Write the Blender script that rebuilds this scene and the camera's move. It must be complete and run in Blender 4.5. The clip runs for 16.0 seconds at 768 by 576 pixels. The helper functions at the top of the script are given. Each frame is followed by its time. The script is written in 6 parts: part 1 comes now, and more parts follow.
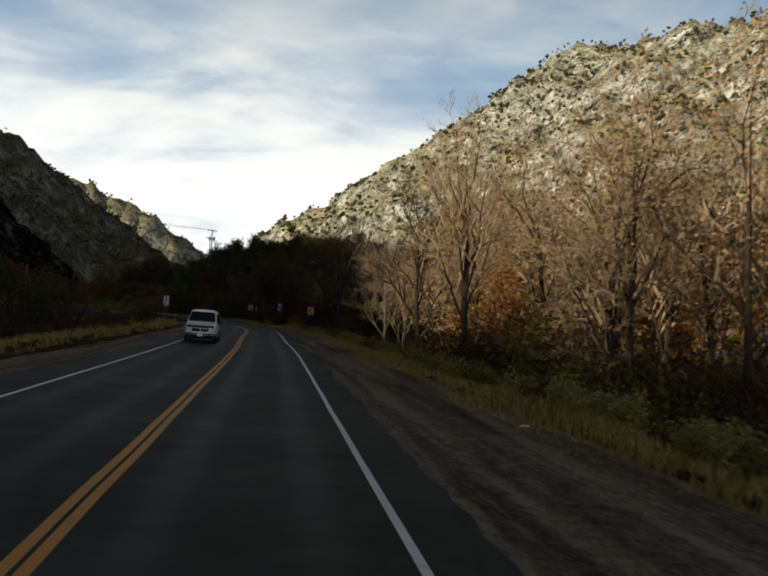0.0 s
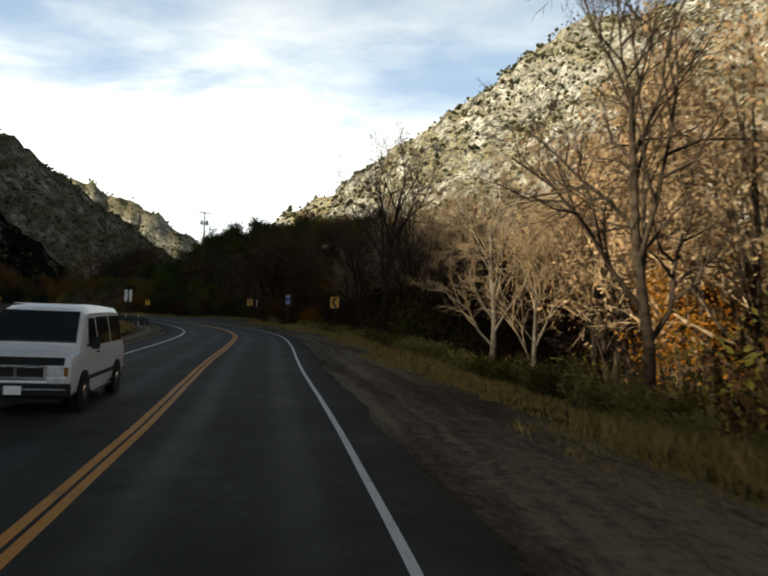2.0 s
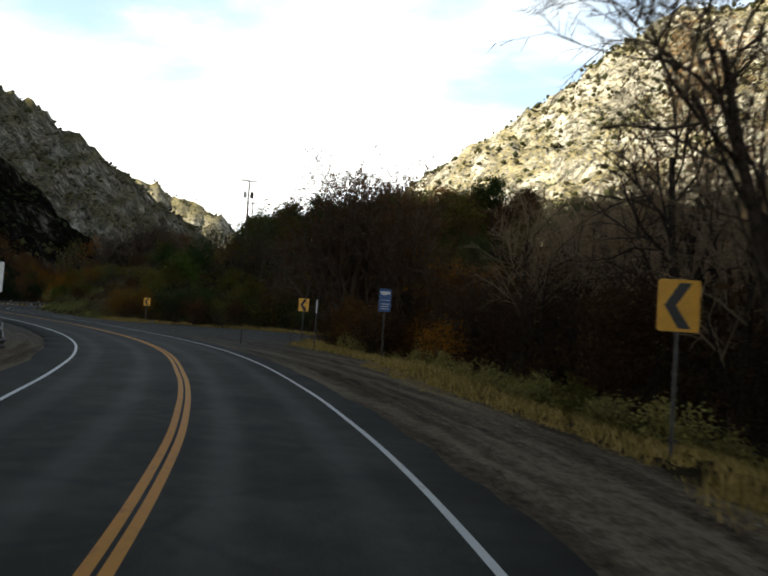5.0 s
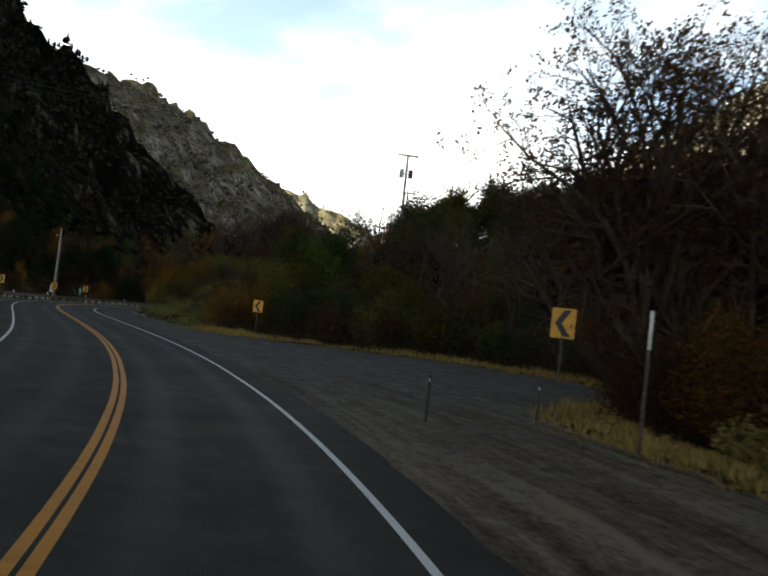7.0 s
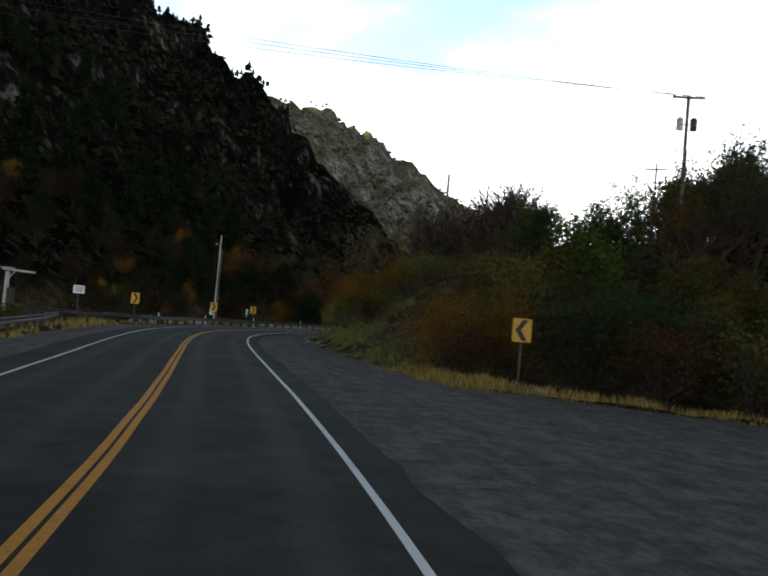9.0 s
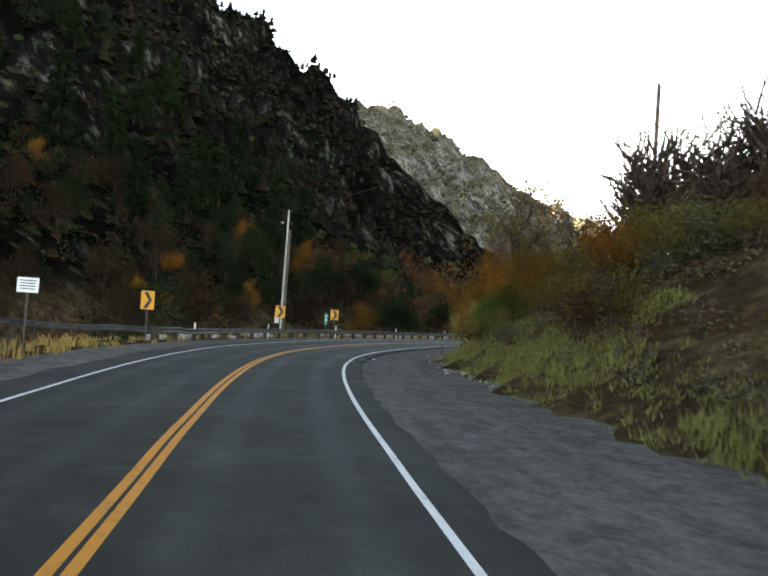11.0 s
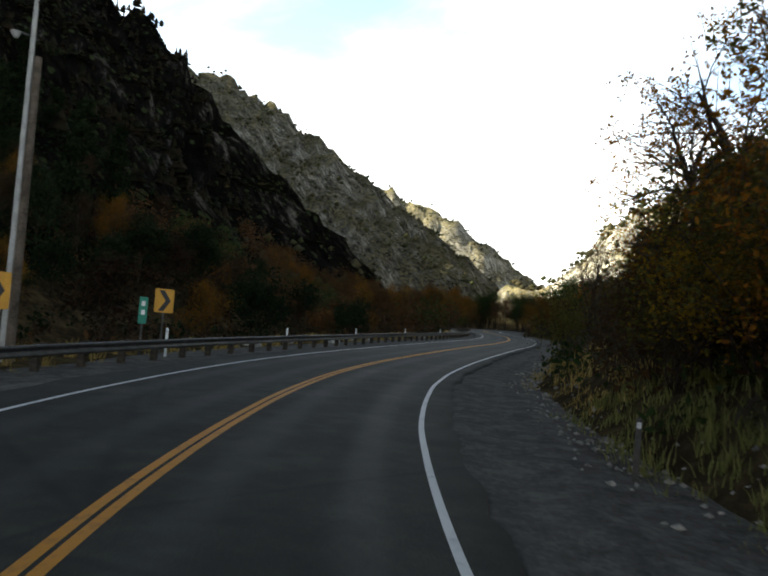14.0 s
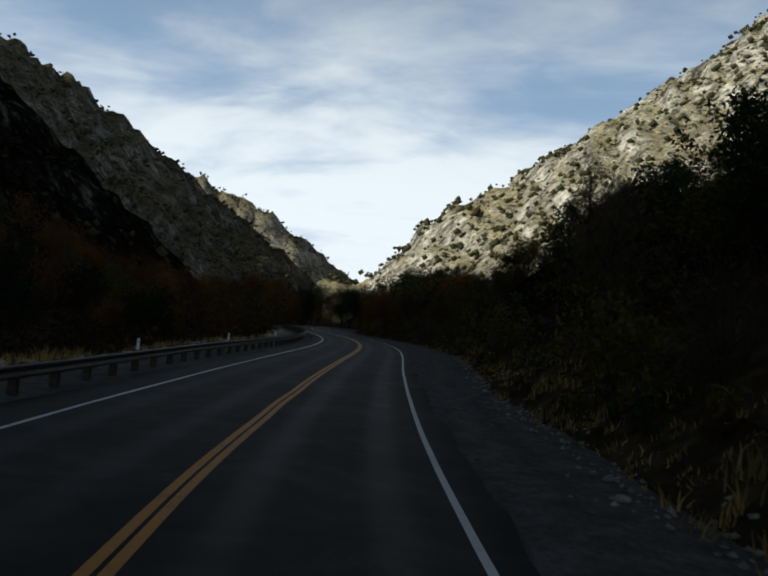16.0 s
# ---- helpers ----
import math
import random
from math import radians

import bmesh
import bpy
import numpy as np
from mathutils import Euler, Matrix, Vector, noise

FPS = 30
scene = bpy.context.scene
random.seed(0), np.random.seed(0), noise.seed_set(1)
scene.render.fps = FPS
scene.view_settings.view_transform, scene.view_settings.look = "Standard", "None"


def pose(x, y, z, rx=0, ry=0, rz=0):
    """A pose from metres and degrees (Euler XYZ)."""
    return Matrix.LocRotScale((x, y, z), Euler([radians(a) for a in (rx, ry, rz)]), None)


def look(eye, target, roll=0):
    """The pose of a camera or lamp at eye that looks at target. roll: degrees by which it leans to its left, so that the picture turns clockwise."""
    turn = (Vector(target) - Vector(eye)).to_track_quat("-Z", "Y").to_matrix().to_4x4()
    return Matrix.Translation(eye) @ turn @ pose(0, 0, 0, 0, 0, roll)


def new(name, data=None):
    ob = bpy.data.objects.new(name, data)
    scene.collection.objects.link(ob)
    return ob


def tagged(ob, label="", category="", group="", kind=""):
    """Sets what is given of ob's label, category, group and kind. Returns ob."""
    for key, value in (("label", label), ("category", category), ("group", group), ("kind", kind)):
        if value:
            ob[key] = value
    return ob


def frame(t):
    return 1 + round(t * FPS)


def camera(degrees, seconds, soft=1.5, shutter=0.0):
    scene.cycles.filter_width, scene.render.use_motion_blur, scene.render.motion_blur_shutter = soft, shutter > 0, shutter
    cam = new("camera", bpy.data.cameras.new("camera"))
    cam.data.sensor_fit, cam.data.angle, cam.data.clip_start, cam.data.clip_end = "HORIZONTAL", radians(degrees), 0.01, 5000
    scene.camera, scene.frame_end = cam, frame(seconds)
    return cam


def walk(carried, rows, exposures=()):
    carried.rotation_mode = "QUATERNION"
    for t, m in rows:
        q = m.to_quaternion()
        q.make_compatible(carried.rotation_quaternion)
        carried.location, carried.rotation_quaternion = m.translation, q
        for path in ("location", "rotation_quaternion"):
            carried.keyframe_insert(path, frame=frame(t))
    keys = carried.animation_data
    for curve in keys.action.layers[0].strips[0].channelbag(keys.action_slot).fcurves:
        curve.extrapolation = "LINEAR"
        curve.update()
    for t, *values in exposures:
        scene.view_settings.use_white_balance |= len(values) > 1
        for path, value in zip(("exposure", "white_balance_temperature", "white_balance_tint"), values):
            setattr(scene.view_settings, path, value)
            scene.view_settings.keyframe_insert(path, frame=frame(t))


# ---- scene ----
cam = camera(53.5, 16.0, soft=2.0, shutter=0.2)
PATH = [
    (0, (9.239, -20.611, 2.091), (9.046, -18.622, 2.177), 4.3),
    (0.5, (7.404, -13.019, 2.079), (7.205, -11.03, 2.143), 3.3),
    (1, (5.66, -5.378, 2.074), (5.446, -3.391, 2.146), 2.2),
    (1.5, (3.905, 2.392, 2.07), (3.719, 4.382, 2.127), 1.6),
    (2, (2.095, 10.232, 2.027), (1.882, 12.22, 2.089), 2.1),
    (2.5, (-0.15, 18.167, 2.025), (-0.397, 20.15, 2.108), 2.6),
    (3, (-2.397, 26.44, 2.069), (-2.624, 28.425, 2.154), 2.5),
    (3.5, (-4.489, 34.446, 2.092), (-4.733, 36.43, 2.163), 3.6),
    (4, (-6.44, 41.838, 2.073), (-6.716, 43.817, 2.157), 4.7),
    (4.2, (-7.227, 44.75, 2.089), (-7.514, 46.727, 2.172), 4.5),
    (6.3, (-18.036, 75.682, 2.058), (-18.602, 77.599, 2.136), 5.4),
    (6.5, (-19.293, 78.16, 2.043), (-19.893, 80.066, 2.125), 5.9),
    (7, (-22.698, 84.527, 2.063), (-23.422, 86.389, 2.15), 6.5),
    (7.5, (-25.999, 90.244, 2.026), (-26.85, 92.051, 2.137), 6.3),
    (8, (-30.383, 96.101, 2.044), (-31.342, 97.853, 2.151), 5.5),
    (8.5, (-34.701, 101.589, 2.072), (-35.752, 103.288, 2.161), 5.0),
    (9, (-38.716, 106.017, 2.038), (-39.853, 107.66, 2.122), 5.2),
    (9.5, (-42.92, 110.338, 2.016), (-44.134, 111.925, 2.097), 5.0),
    (10, (-47.524, 114.743, 2.018), (-48.793, 116.287, 2.094), 4.4),
    (10.2, (-49.354, 116.493, 2.037), (-50.638, 118.026, 2.111), 4.1),
    (12.3, (-69.622, 134.884, 2.044), (-70.842, 136.467, 2.105), 3.6),
    (12.5, (-71.258, 136.513, 2.046), (-72.45, 138.118, 2.103), 3.3),
    (13, (-75.063, 140.628, 2.024), (-76.185, 142.283, 2.075), 3.2),
    (13.5, (-78.588, 144.851, 2.013), (-79.6, 146.575, 2.071), 4.6),
    (14, (-81.938, 149.404, 2.034), (-82.841, 151.187, 2.1), 4.8),
    (14.5, (-84.852, 153.947, 2.009), (-85.648, 155.78, 2.101), 4.5),
    (15, (-87.684, 158.914, 2.07), (-88.376, 160.788, 2.16), 4.1),
    (15.5, (-90.06, 164.134, 2.11), (-90.633, 166.048, 2.2), 4.9),
    (16, (-92.079, 169.438, 2.113), (-92.522, 171.386, 2.206), 5.1),
]
# Stops, white balance and tint: the clip's camera brightens in the shaded bend and darkens after it.
EXPOSURES = [(0.0, 0.5, 6600, 4), (1.0, 0.75, 6600, 4), (1.5, 0.9, 6600, 4), (3.0, 1.25, 6600, 4), (4.0, 1.5, 6600, 4), (6.3, 1.85, 6800, 4), (8.0, 1.6, 6600, 4), (9.0, 2.0, 6500, 4), (9.8, 2.9, 6600, 4),
             (10.4, 3.3, 6600, 4), (12.5, 3.5, 6600, 4), (13.5, 3.2, 6600, 4), (14.0, 2.0, 6500, 4), (14.4, 0.85, 6250, 4), (15.0, 0.38, 6050, 4), (16.0, 0.3, 5900, 4)]
walk(cam, [(t, look(eye, target, roll)) for t, eye, target, roll in PATH], EXPOSURES)

# ---------------------------------------------------------------- world, sun
SUN_YAW, SUN_EL = 128.0, 24.0          # direction towards the sun: degrees left of +y, degrees up
sun_dir = Vector((-math.sin(radians(SUN_YAW)) * math.cos(radians(SUN_EL)),
                  math.cos(radians(SUN_YAW)) * math.cos(radians(SUN_EL)), math.sin(radians(SUN_EL))))
sun_data = bpy.data.lights.new("sun", "SUN")
sun_data.energy, sun_data.angle, sun_data.color = 5.0, radians(0.5), (1.0, 0.88, 0.68)
sun = new("sun", sun_data)
sun.matrix_world = look(sun_dir * 100, (0, 0, 0))


def link(nt, a, b):
    nt.links.new(a, b)


def node(nt, kind, **values):
    """A node with its inputs (by name or number) set to values or linked to sockets."""
    n = nt.nodes.new(kind)
    for key, value in values.items():
        if key.startswith("i") and key[1:].isdigit():
            socket = n.inputs[int(key[1:])]
        else:
            socket = n.inputs[key.replace("_", " ")]
        if isinstance(value, bpy.types.NodeSocket):
            nt.links.new(value, socket)
        else:
            socket.default_value = value
    return n


def math_node(nt, op, a, b=0.0, c=0.0):
    n = node(nt, "ShaderNodeMath", i0=a, i1=b, i2=c)
    n.operation = op
    return n.outputs[0]


def ramp(nt, fac, *stops):
    n = node(nt, "ShaderNodeValToRGB", Fac=fac)
    e = n.color_ramp.elements
    while len(e) < len(stops):
        e.new(0.5)
    for el, (at, col) in zip(e, stops):
        el.position = at
        el.color = (*col, 1) if len(col) == 3 else col
    return n.outputs[0]


def mix(nt, fac, a, b, kind="MIX"):
    n = nt.nodes.new("ShaderNodeMix")
    n.data_type, n.blend_type = "RGBA", kind
    for socket, value in ((n.inputs[0], fac), (n.inputs[6], a), (n.inputs[7], b)):
        if isinstance(value, bpy.types.NodeSocket):
            nt.links.new(value, socket)
        else:
            socket.default_value = (*value, 1) if isinstance(value, tuple) and len(value) == 3 else value
    return n.outputs[2]


def map_range(nt, v, a, b, c=0.0, d=1.0):
    n = node(nt, "ShaderNodeMapRange", i0=v, i1=a, i2=b, i3=c, i4=d)
    n.interpolation_type = "SMOOTHSTEP"
    return n.outputs[0]


def noise_tex(nt, vec, scale, detail=4.0, rough=0.55, distort=0.0):
    return node(nt, "ShaderNodeTexNoise", Vector=vec, Scale=scale, Detail=detail, Roughness=rough, Distortion=distort).outputs[0]


world = bpy.data.worlds.new("canyon_sky")
scene.world = world
world.use_nodes = True
wt = world.node_tree
wt.nodes.clear()
sky = wt.nodes.new("ShaderNodeTexSky")
sky.sky_type, sky.sun_disc = "NISHITA", False
sky.sun_elevation, sky.sun_rotation = radians(SUN_EL), radians(-SUN_YAW)
sky.air_density, sky.dust_density, sky.ozone_density = 1.0, 0.6, 1.5
way = wt.nodes.new("ShaderNodeTexCoord").outputs["Generated"]
sep = node(wt, "ShaderNodeSeparateXYZ", Vector=way)
up = math_node(wt, "MAXIMUM", sep.outputs[2], 0.0)
flat = math_node(wt, "ADD", up, 0.22)
cloud_plane = node(wt, "ShaderNodeCombineXYZ", X=math_node(wt, "DIVIDE", sep.outputs[0], flat),
                   Y=math_node(wt, "DIVIDE", sep.outputs[1], flat), Z=0.0).outputs[0]
stretch = node(wt, "ShaderNodeMapping", Vector=cloud_plane, Rotation=(0, 0, radians(-25)), Scale=(0.8, 1.3, 1.0), Location=(0.35, 0.2, 0))
streak = noise_tex(wt, stretch.outputs[0], 1.5, 7.0, 0.55, 0.5)
wisp = noise_tex(wt, stretch.outputs[0], 4.5, 5.0, 0.5, 0.6)
veil = math_node(wt, "ADD", math_node(wt, "MULTIPLY", streak, 0.75), math_node(wt, "MULTIPLY", wisp, 0.25))
# Thin cloud thickens towards the horizon and thins out overhead.
low = map_range(wt, up, 0.42, 0.12, -0.06, 0.24)
high = map_range(wt, up, 0.45, 0.8, 0.0, 0.10)
cover = map_range(wt, math_node(wt, "ADD", math_node(wt, "ADD", veil, low), high), 0.40, 0.74)
blue = mix(wt, 1.0, sky.outputs[0], (0.105, 0.100, 0.095), "MULTIPLY")
# Haze brightens the blue towards the horizon.
blue = mix(wt, map_range(wt, up, 0.72, 0.16, 0.0, 0.92), blue, (0.50, 0.66, 0.90))
cloud_glow = map_range(wt, up, 0.74, 0.12, 0.27, 1.38)
cloud_col = node(wt, "ShaderNodeCombineColor", Red=cloud_glow, Green=cloud_glow, Blue=math_node(wt, "MULTIPLY", cloud_glow, 1.0)).outputs[0]
sky_col = mix(wt, cover, blue, cloud_col)
# Overhead the clear sky is far deeper than the hazy horizon.
deep = map_range(wt, up, 0.40, 0.72, 0.54, 0.15)
back = node(wt, "ShaderNodeBackground", Color=sky_col, Strength=deep)
out = wt.nodes.new("ShaderNodeOutputWorld")
link(wt, back.outputs[0], out.inputs[0])


# ---------------------------------------------------------------- materials
def material(name, rough=0.9, spec=0.3, metal=0.0):
    m = bpy.data.materials.new(name)
    m.use_nodes = True
    nt = m.node_tree
    b = nt.nodes["Principled BSDF"]
    b.inputs["Roughness"].default_value = rough
    b.inputs["Specular IOR Level"].default_value = spec
    b.inputs["Metallic"].default_value = metal
    return m, nt, b


def bump(nt, b, height, strength, distance):
    n = node(nt, "ShaderNodeBump", Height=height, Strength=strength, Distance=distance)
    link(nt, n.outputs[0], b.inputs["Normal"])


def place(nt):
    return nt.nodes.new("ShaderNodeNewGeometry").outputs["Position"]


def two_tone(name, a, b_col, scale, rough=0.8, spec=0.3, metal=0.0, bump_at=0.0, fine=8.0, local=True):
    """A surface whose colour wanders between two tones, with finer grain over it."""
    m, nt, b = material(name, rough, spec, metal)
    vec = nt.nodes.new("ShaderNodeTexCoord").outputs["Object"] if local else place(nt)
    n1 = noise_tex(nt, vec, scale, 5.0, 0.6)
    n2 = noise_tex(nt, vec, scale * fine, 3.0, 0.6)
    f = math_node(nt, "ADD", math_node(nt, "MULTIPLY", n1, 0.65), math_node(nt, "MULTIPLY", n2, 0.35))
    col = mix(nt, map_range(nt, f, 0.35, 0.65), a, b_col)
    link(nt, col, b.inputs["Base Color"])
    if bump_at:
        bump(nt, b, f, 0.5, bump_at)
    return m


def leaf_material(name, *cols, rough=0.7):
    """Leaves or blades whose colour differs from one to the next and from plant to plant."""
    m, nt, b = material(name, rough, 0.04)
    island = nt.nodes.new("ShaderNodeNewGeometry").outputs["Random Per Island"]
    plant = nt.nodes.new("ShaderNodeObjectInfo").outputs["Random"]
    f = math_node(nt, "FRACT", math_node(nt, "ADD", math_node(nt, "MULTIPLY", island, 0.75), math_node(nt, "MULTIPLY", plant, 0.25)))
    col = ramp(nt, f, *[(k / max(1, len(cols) - 1), c) for k, c in enumerate(cols)])
    tone = map_range(nt, plant, 0.0, 1.0, 0.75, 1.2)
    tint = node(nt, "ShaderNodeCombineColor", Red=tone, Green=tone, Blue=tone).outputs[0]
    link(nt, mix(nt, 1.0, col, tint, "MULTIPLY"), b.inputs["Base Color"])
    tr = node(nt, "ShaderNodeBsdfTranslucent", Color=col)
    sh = node(nt, "ShaderNodeMixShader", Fac=0.25, i1=b.outputs[0], i2=tr.outputs[0])
    link(nt, sh.outputs[0], nt.nodes["Material Output"].inputs[0])
    return m


def asphalt_material():
    m, nt, b = material("asphalt", 0.85, 0.15)
    p = place(nt)
    grain = noise_tex(nt, p, 38.0, 3.0, 0.7)
    blot = noise_tex(nt, p, 0.35, 5.0, 0.6)
    patch = noise_tex(nt, p, 1.7, 4.0, 0.6)
    f = math_node(nt, "ADD", math_node(nt, "MULTIPLY", grain, 0.35), math_node(nt, "ADD", math_node(nt, "MULTIPLY", blot, 0.4), math_node(nt, "MULTIPLY", patch, 0.25)))
    col = ramp(nt, f, (0.36, (0.0165, 0.0168, 0.0135)), (0.51, (0.0340, 0.0345, 0.028)), (0.65, (0.068, 0.068, 0.057)))
    # Polished wheel paths, across the lane.
    lane = node(nt, "ShaderNodeAttribute")
    lane.attribute_name = "across"
    wheel = math_node(nt, "ABSOLUTE", math_node(nt, "SUBTRACT", math_node(nt, "ABSOLUTE", lane.outputs["Fac"]), 1.75))
    track = map_range(nt, math_node(nt, "ABSOLUTE", math_node(nt, "SUBTRACT", wheel, 0.8)), 0.0, 0.5, 1.0, 0.0)
    col = mix(nt, math_node(nt, "MULTIPLY", track, 0.05), col, (0.052, 0.052, 0.048))
    # Tarred cracks.
    v = node(nt, "ShaderNodeTexVoronoi", Vector=node(nt, "ShaderNodeMapping", Vector=mix(nt, 0.12, p, node(nt, "ShaderNodeTexNoise", Vector=p, Scale=0.9).outputs[1], "ADD"), Scale=(1, 1, 0)).outputs[0], Scale=0.16)
    v.feature = "DISTANCE_TO_EDGE"
    crack = map_range(nt, v.outputs[0], 0.0, 0.016, 1.0, 0.0)
    col = mix(nt, math_node(nt, "MULTIPLY", crack, 0.32), col, (0.012, 0.012, 0.012))
    link(nt, col, b.inputs["Base Color"])
    link(nt, map_range(nt, track, 0, 1, 0.86, 0.74), b.inputs["Roughness"])
    bump(nt, b, grain, 0.35, 0.01)
    return m


def paint_material(name, col, worn):
    """Road paint, worn thin in places."""
    m, nt, b = material(name, 0.7, 0.3)
    p = place(nt)
    wear = map_range(nt, math_node(nt, "ADD", math_node(nt, "MULTIPLY", noise_tex(nt, p, 9.0, 5.0, 0.7), 0.6), math_node(nt, "MULTIPLY", noise_tex(nt, p, 1.1, 3.0), 0.4)), 0.50, 0.66)
    link(nt, mix(nt, math_node(nt, "MULTIPLY", wear, 0.55), col, worn), b.inputs["Base Color"])
    return m


def gravel_material():
    m, nt, b = material("gravel", 0.95, 0.05)
    p = place(nt)
    v = node(nt, "ShaderNodeTexVoronoi", Vector=p, Scale=16.0)
    stone = node(nt, "ShaderNodeSeparateColor", Color=v.outputs["Color"]).outputs[0]
    blot = noise_tex(nt, p, 0.5, 6.0, 0.65)
    fine = noise_tex(nt, p, 4.0, 6.0, 0.7)
    lane = node(nt, "ShaderNodeAttribute")
    lane.attribute_name = "across"
    along = node(nt, "ShaderNodeAttribute")
    along.attribute_name = "along"
    # Tyre tracks drawn out along the shoulder, wandering and crossing.
    run = node(nt, "ShaderNodeCombineXYZ", X=math_node(nt, "ADD", lane.outputs["Fac"], math_node(nt, "MULTIPLY", blot, 0.5)), Y=math_node(nt, "MULTIPLY", along.outputs["Fac"], 0.05), Z=0.0).outputs[0]
    track = noise_tex(nt, run, 1.5, 5.0, 0.62, 0.4)
    clods = noise_tex(nt, p, 1.6, 5.0, 0.6, 0.8)
    # Brown rutted dirt along the creek, grey churned gravel from the pullout on.
    grey = map_range(nt, math_node(nt, "ADD", along.outputs["Fac"], math_node(nt, "MULTIPLY", blot, 30.0)), 105.0, 150.0)
    worked = math_node(nt, "ADD", math_node(nt, "MULTIPLY", track, map_range(nt, grey, 0.0, 1.0, 0.56, 0.22)), math_node(nt, "MULTIPLY", clods, map_range(nt, grey, 0.0, 1.0, 0.12, 0.46)))
    f = math_node(nt, "ADD", worked, math_node(nt, "ADD", math_node(nt, "MULTIPLY", fine, 0.22), math_node(nt, "MULTIPLY", stone, 0.10)))
    col = ramp(nt, f, (0.39, (0.048, 0.036, 0.024)), (0.49, (0.130, 0.098, 0.063)), (0.59, (0.240, 0.192, 0.130)))
    col = mix(nt, grey, col, mix(nt, 1.0, col, (0.92, 1.10, 1.45), "MULTIPLY"))
    col = mix(nt, math_node(nt, "MULTIPLY", grey, 0.5), col, (0.092, 0.090, 0.086))
    link(nt, col, b.inputs["Base Color"])
    bump(nt, b, f, 0.9, 0.22)
    return m


def terrain_material():
    m, nt, b = material("canyon_ground", 0.95, 0.0)
    geo = nt.nodes.new("ShaderNodeNewGeometry")
    p = geo.outputs["Position"]
    nz = node(nt, "ShaderNodeSeparateXYZ", Vector=geo.outputs["Normal"]).outputs[2]
    hill = node(nt, "ShaderNodeAttribute")
    hill.attribute_name = "hill"
    far = hill.outputs["Fac"]
    big = noise_tex(nt, p, 0.012, 6.0, 0.6)
    mid = noise_tex(nt, p, 0.06, 6.0, 0.65)
    small = noise_tex(nt, p, 0.35, 5.0, 0.65)
    near = noise_tex(nt, p, 1.8, 6.0, 0.7)
    # Valley floor: leaf litter, dirt and dry grass.
    floor_f = math_node(nt, "ADD", math_node(nt, "MULTIPLY", small, 0.5), math_node(nt, "MULTIPLY", near, 0.5))
    floor_col = ramp(nt, floor_f, (0.36, (0.020, 0.015, 0.010)), (0.50, (0.050, 0.037, 0.020)), (0.63, (0.115, 0.088, 0.042)))
    # Slopes: dry grass and sage over pale rock.
    grass_f = math_node(nt, "ADD", math_node(nt, "MULTIPLY", mid, 0.5), math_node(nt, "MULTIPLY", small, 0.5))
    grass_col = ramp(nt, grass_f, (0.36, (0.045, 0.045, 0.025)), (0.50, (0.175, 0.156, 0.086)), (0.64, (0.41, 0.355, 0.215)))
    tall_grain = node(nt, "ShaderNodeMapping", Vector=p, Scale=(1, 1, 0.35)).outputs[0]
    rock_f = math_node(nt, "ADD", math_node(nt, "MULTIPLY", noise_tex(nt, tall_grain, 0.16, 7.0, 0.7), 0.45), math_node(nt, "ADD", math_node(nt, "MULTIPLY", noise_tex(nt, tall_grain, 0.045, 4.0, 0.6), 0.30), math_node(nt, "MULTIPLY", small, 0.25)))
    rock_col = ramp(nt, rock_f, (0.42, (0.036, 0.035, 0.032)), (0.50, (0.21, 0.20, 0.172)), (0.58, (0.56, 0.545, 0.49)))
    steep = map_range(nt, math_node(nt, "ADD", nz, math_node(nt, "MULTIPLY", math_node(nt, "SUBTRACT", small, 0.5), 1.3)), 0.92, 0.74)
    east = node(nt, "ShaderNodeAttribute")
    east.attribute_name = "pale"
    # Near-black copies of rock and scrub: the cliff's shade put into the colour.
    shaded_rock = ramp(nt, rock_f, (0.45, (0.003, 0.0029, 0.0027)), (0.54, (0.011, 0.0103, 0.0093)), (0.62, (0.125, 0.117, 0.105)))
    shaded_scrub = ramp(nt, grass_f, (0.47, (0.002, 0.003, 0.0015)), (0.59, (0.008, 0.0075, 0.0045)), (0.69, (0.11, 0.092, 0.04)))
    rock_col = mix(nt, east.outputs["Fac"], shaded_rock, rock_col)
    grass_col = mix(nt, east.outputs["Fac"], shaded_scrub, grass_col)
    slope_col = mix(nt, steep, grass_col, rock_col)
    v = node(nt, "ShaderNodeTexVoronoi", Vector=p, Scale=0.22)
    spot = map_range(nt, math_node(nt, "ADD", v.outputs["Distance"], math_node(nt, "MULTIPLY", big, 0.9)), 0.72, 0.62)
    slope_col = mix(nt, math_node(nt, "MULTIPLY", spot, 0.85), slope_col, (0.034, 0.043, 0.020))
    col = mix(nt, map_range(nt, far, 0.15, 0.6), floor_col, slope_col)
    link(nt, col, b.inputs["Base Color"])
    bump(nt, b, math_node(nt, "ADD", math_node(nt, "MULTIPLY", rock_f, map_range(nt, far, 0.2, 0.8, 0.0, 6.0)), math_node(nt, "MULTIPLY", near, 0.12)), 0.9, 1.0)
    return m


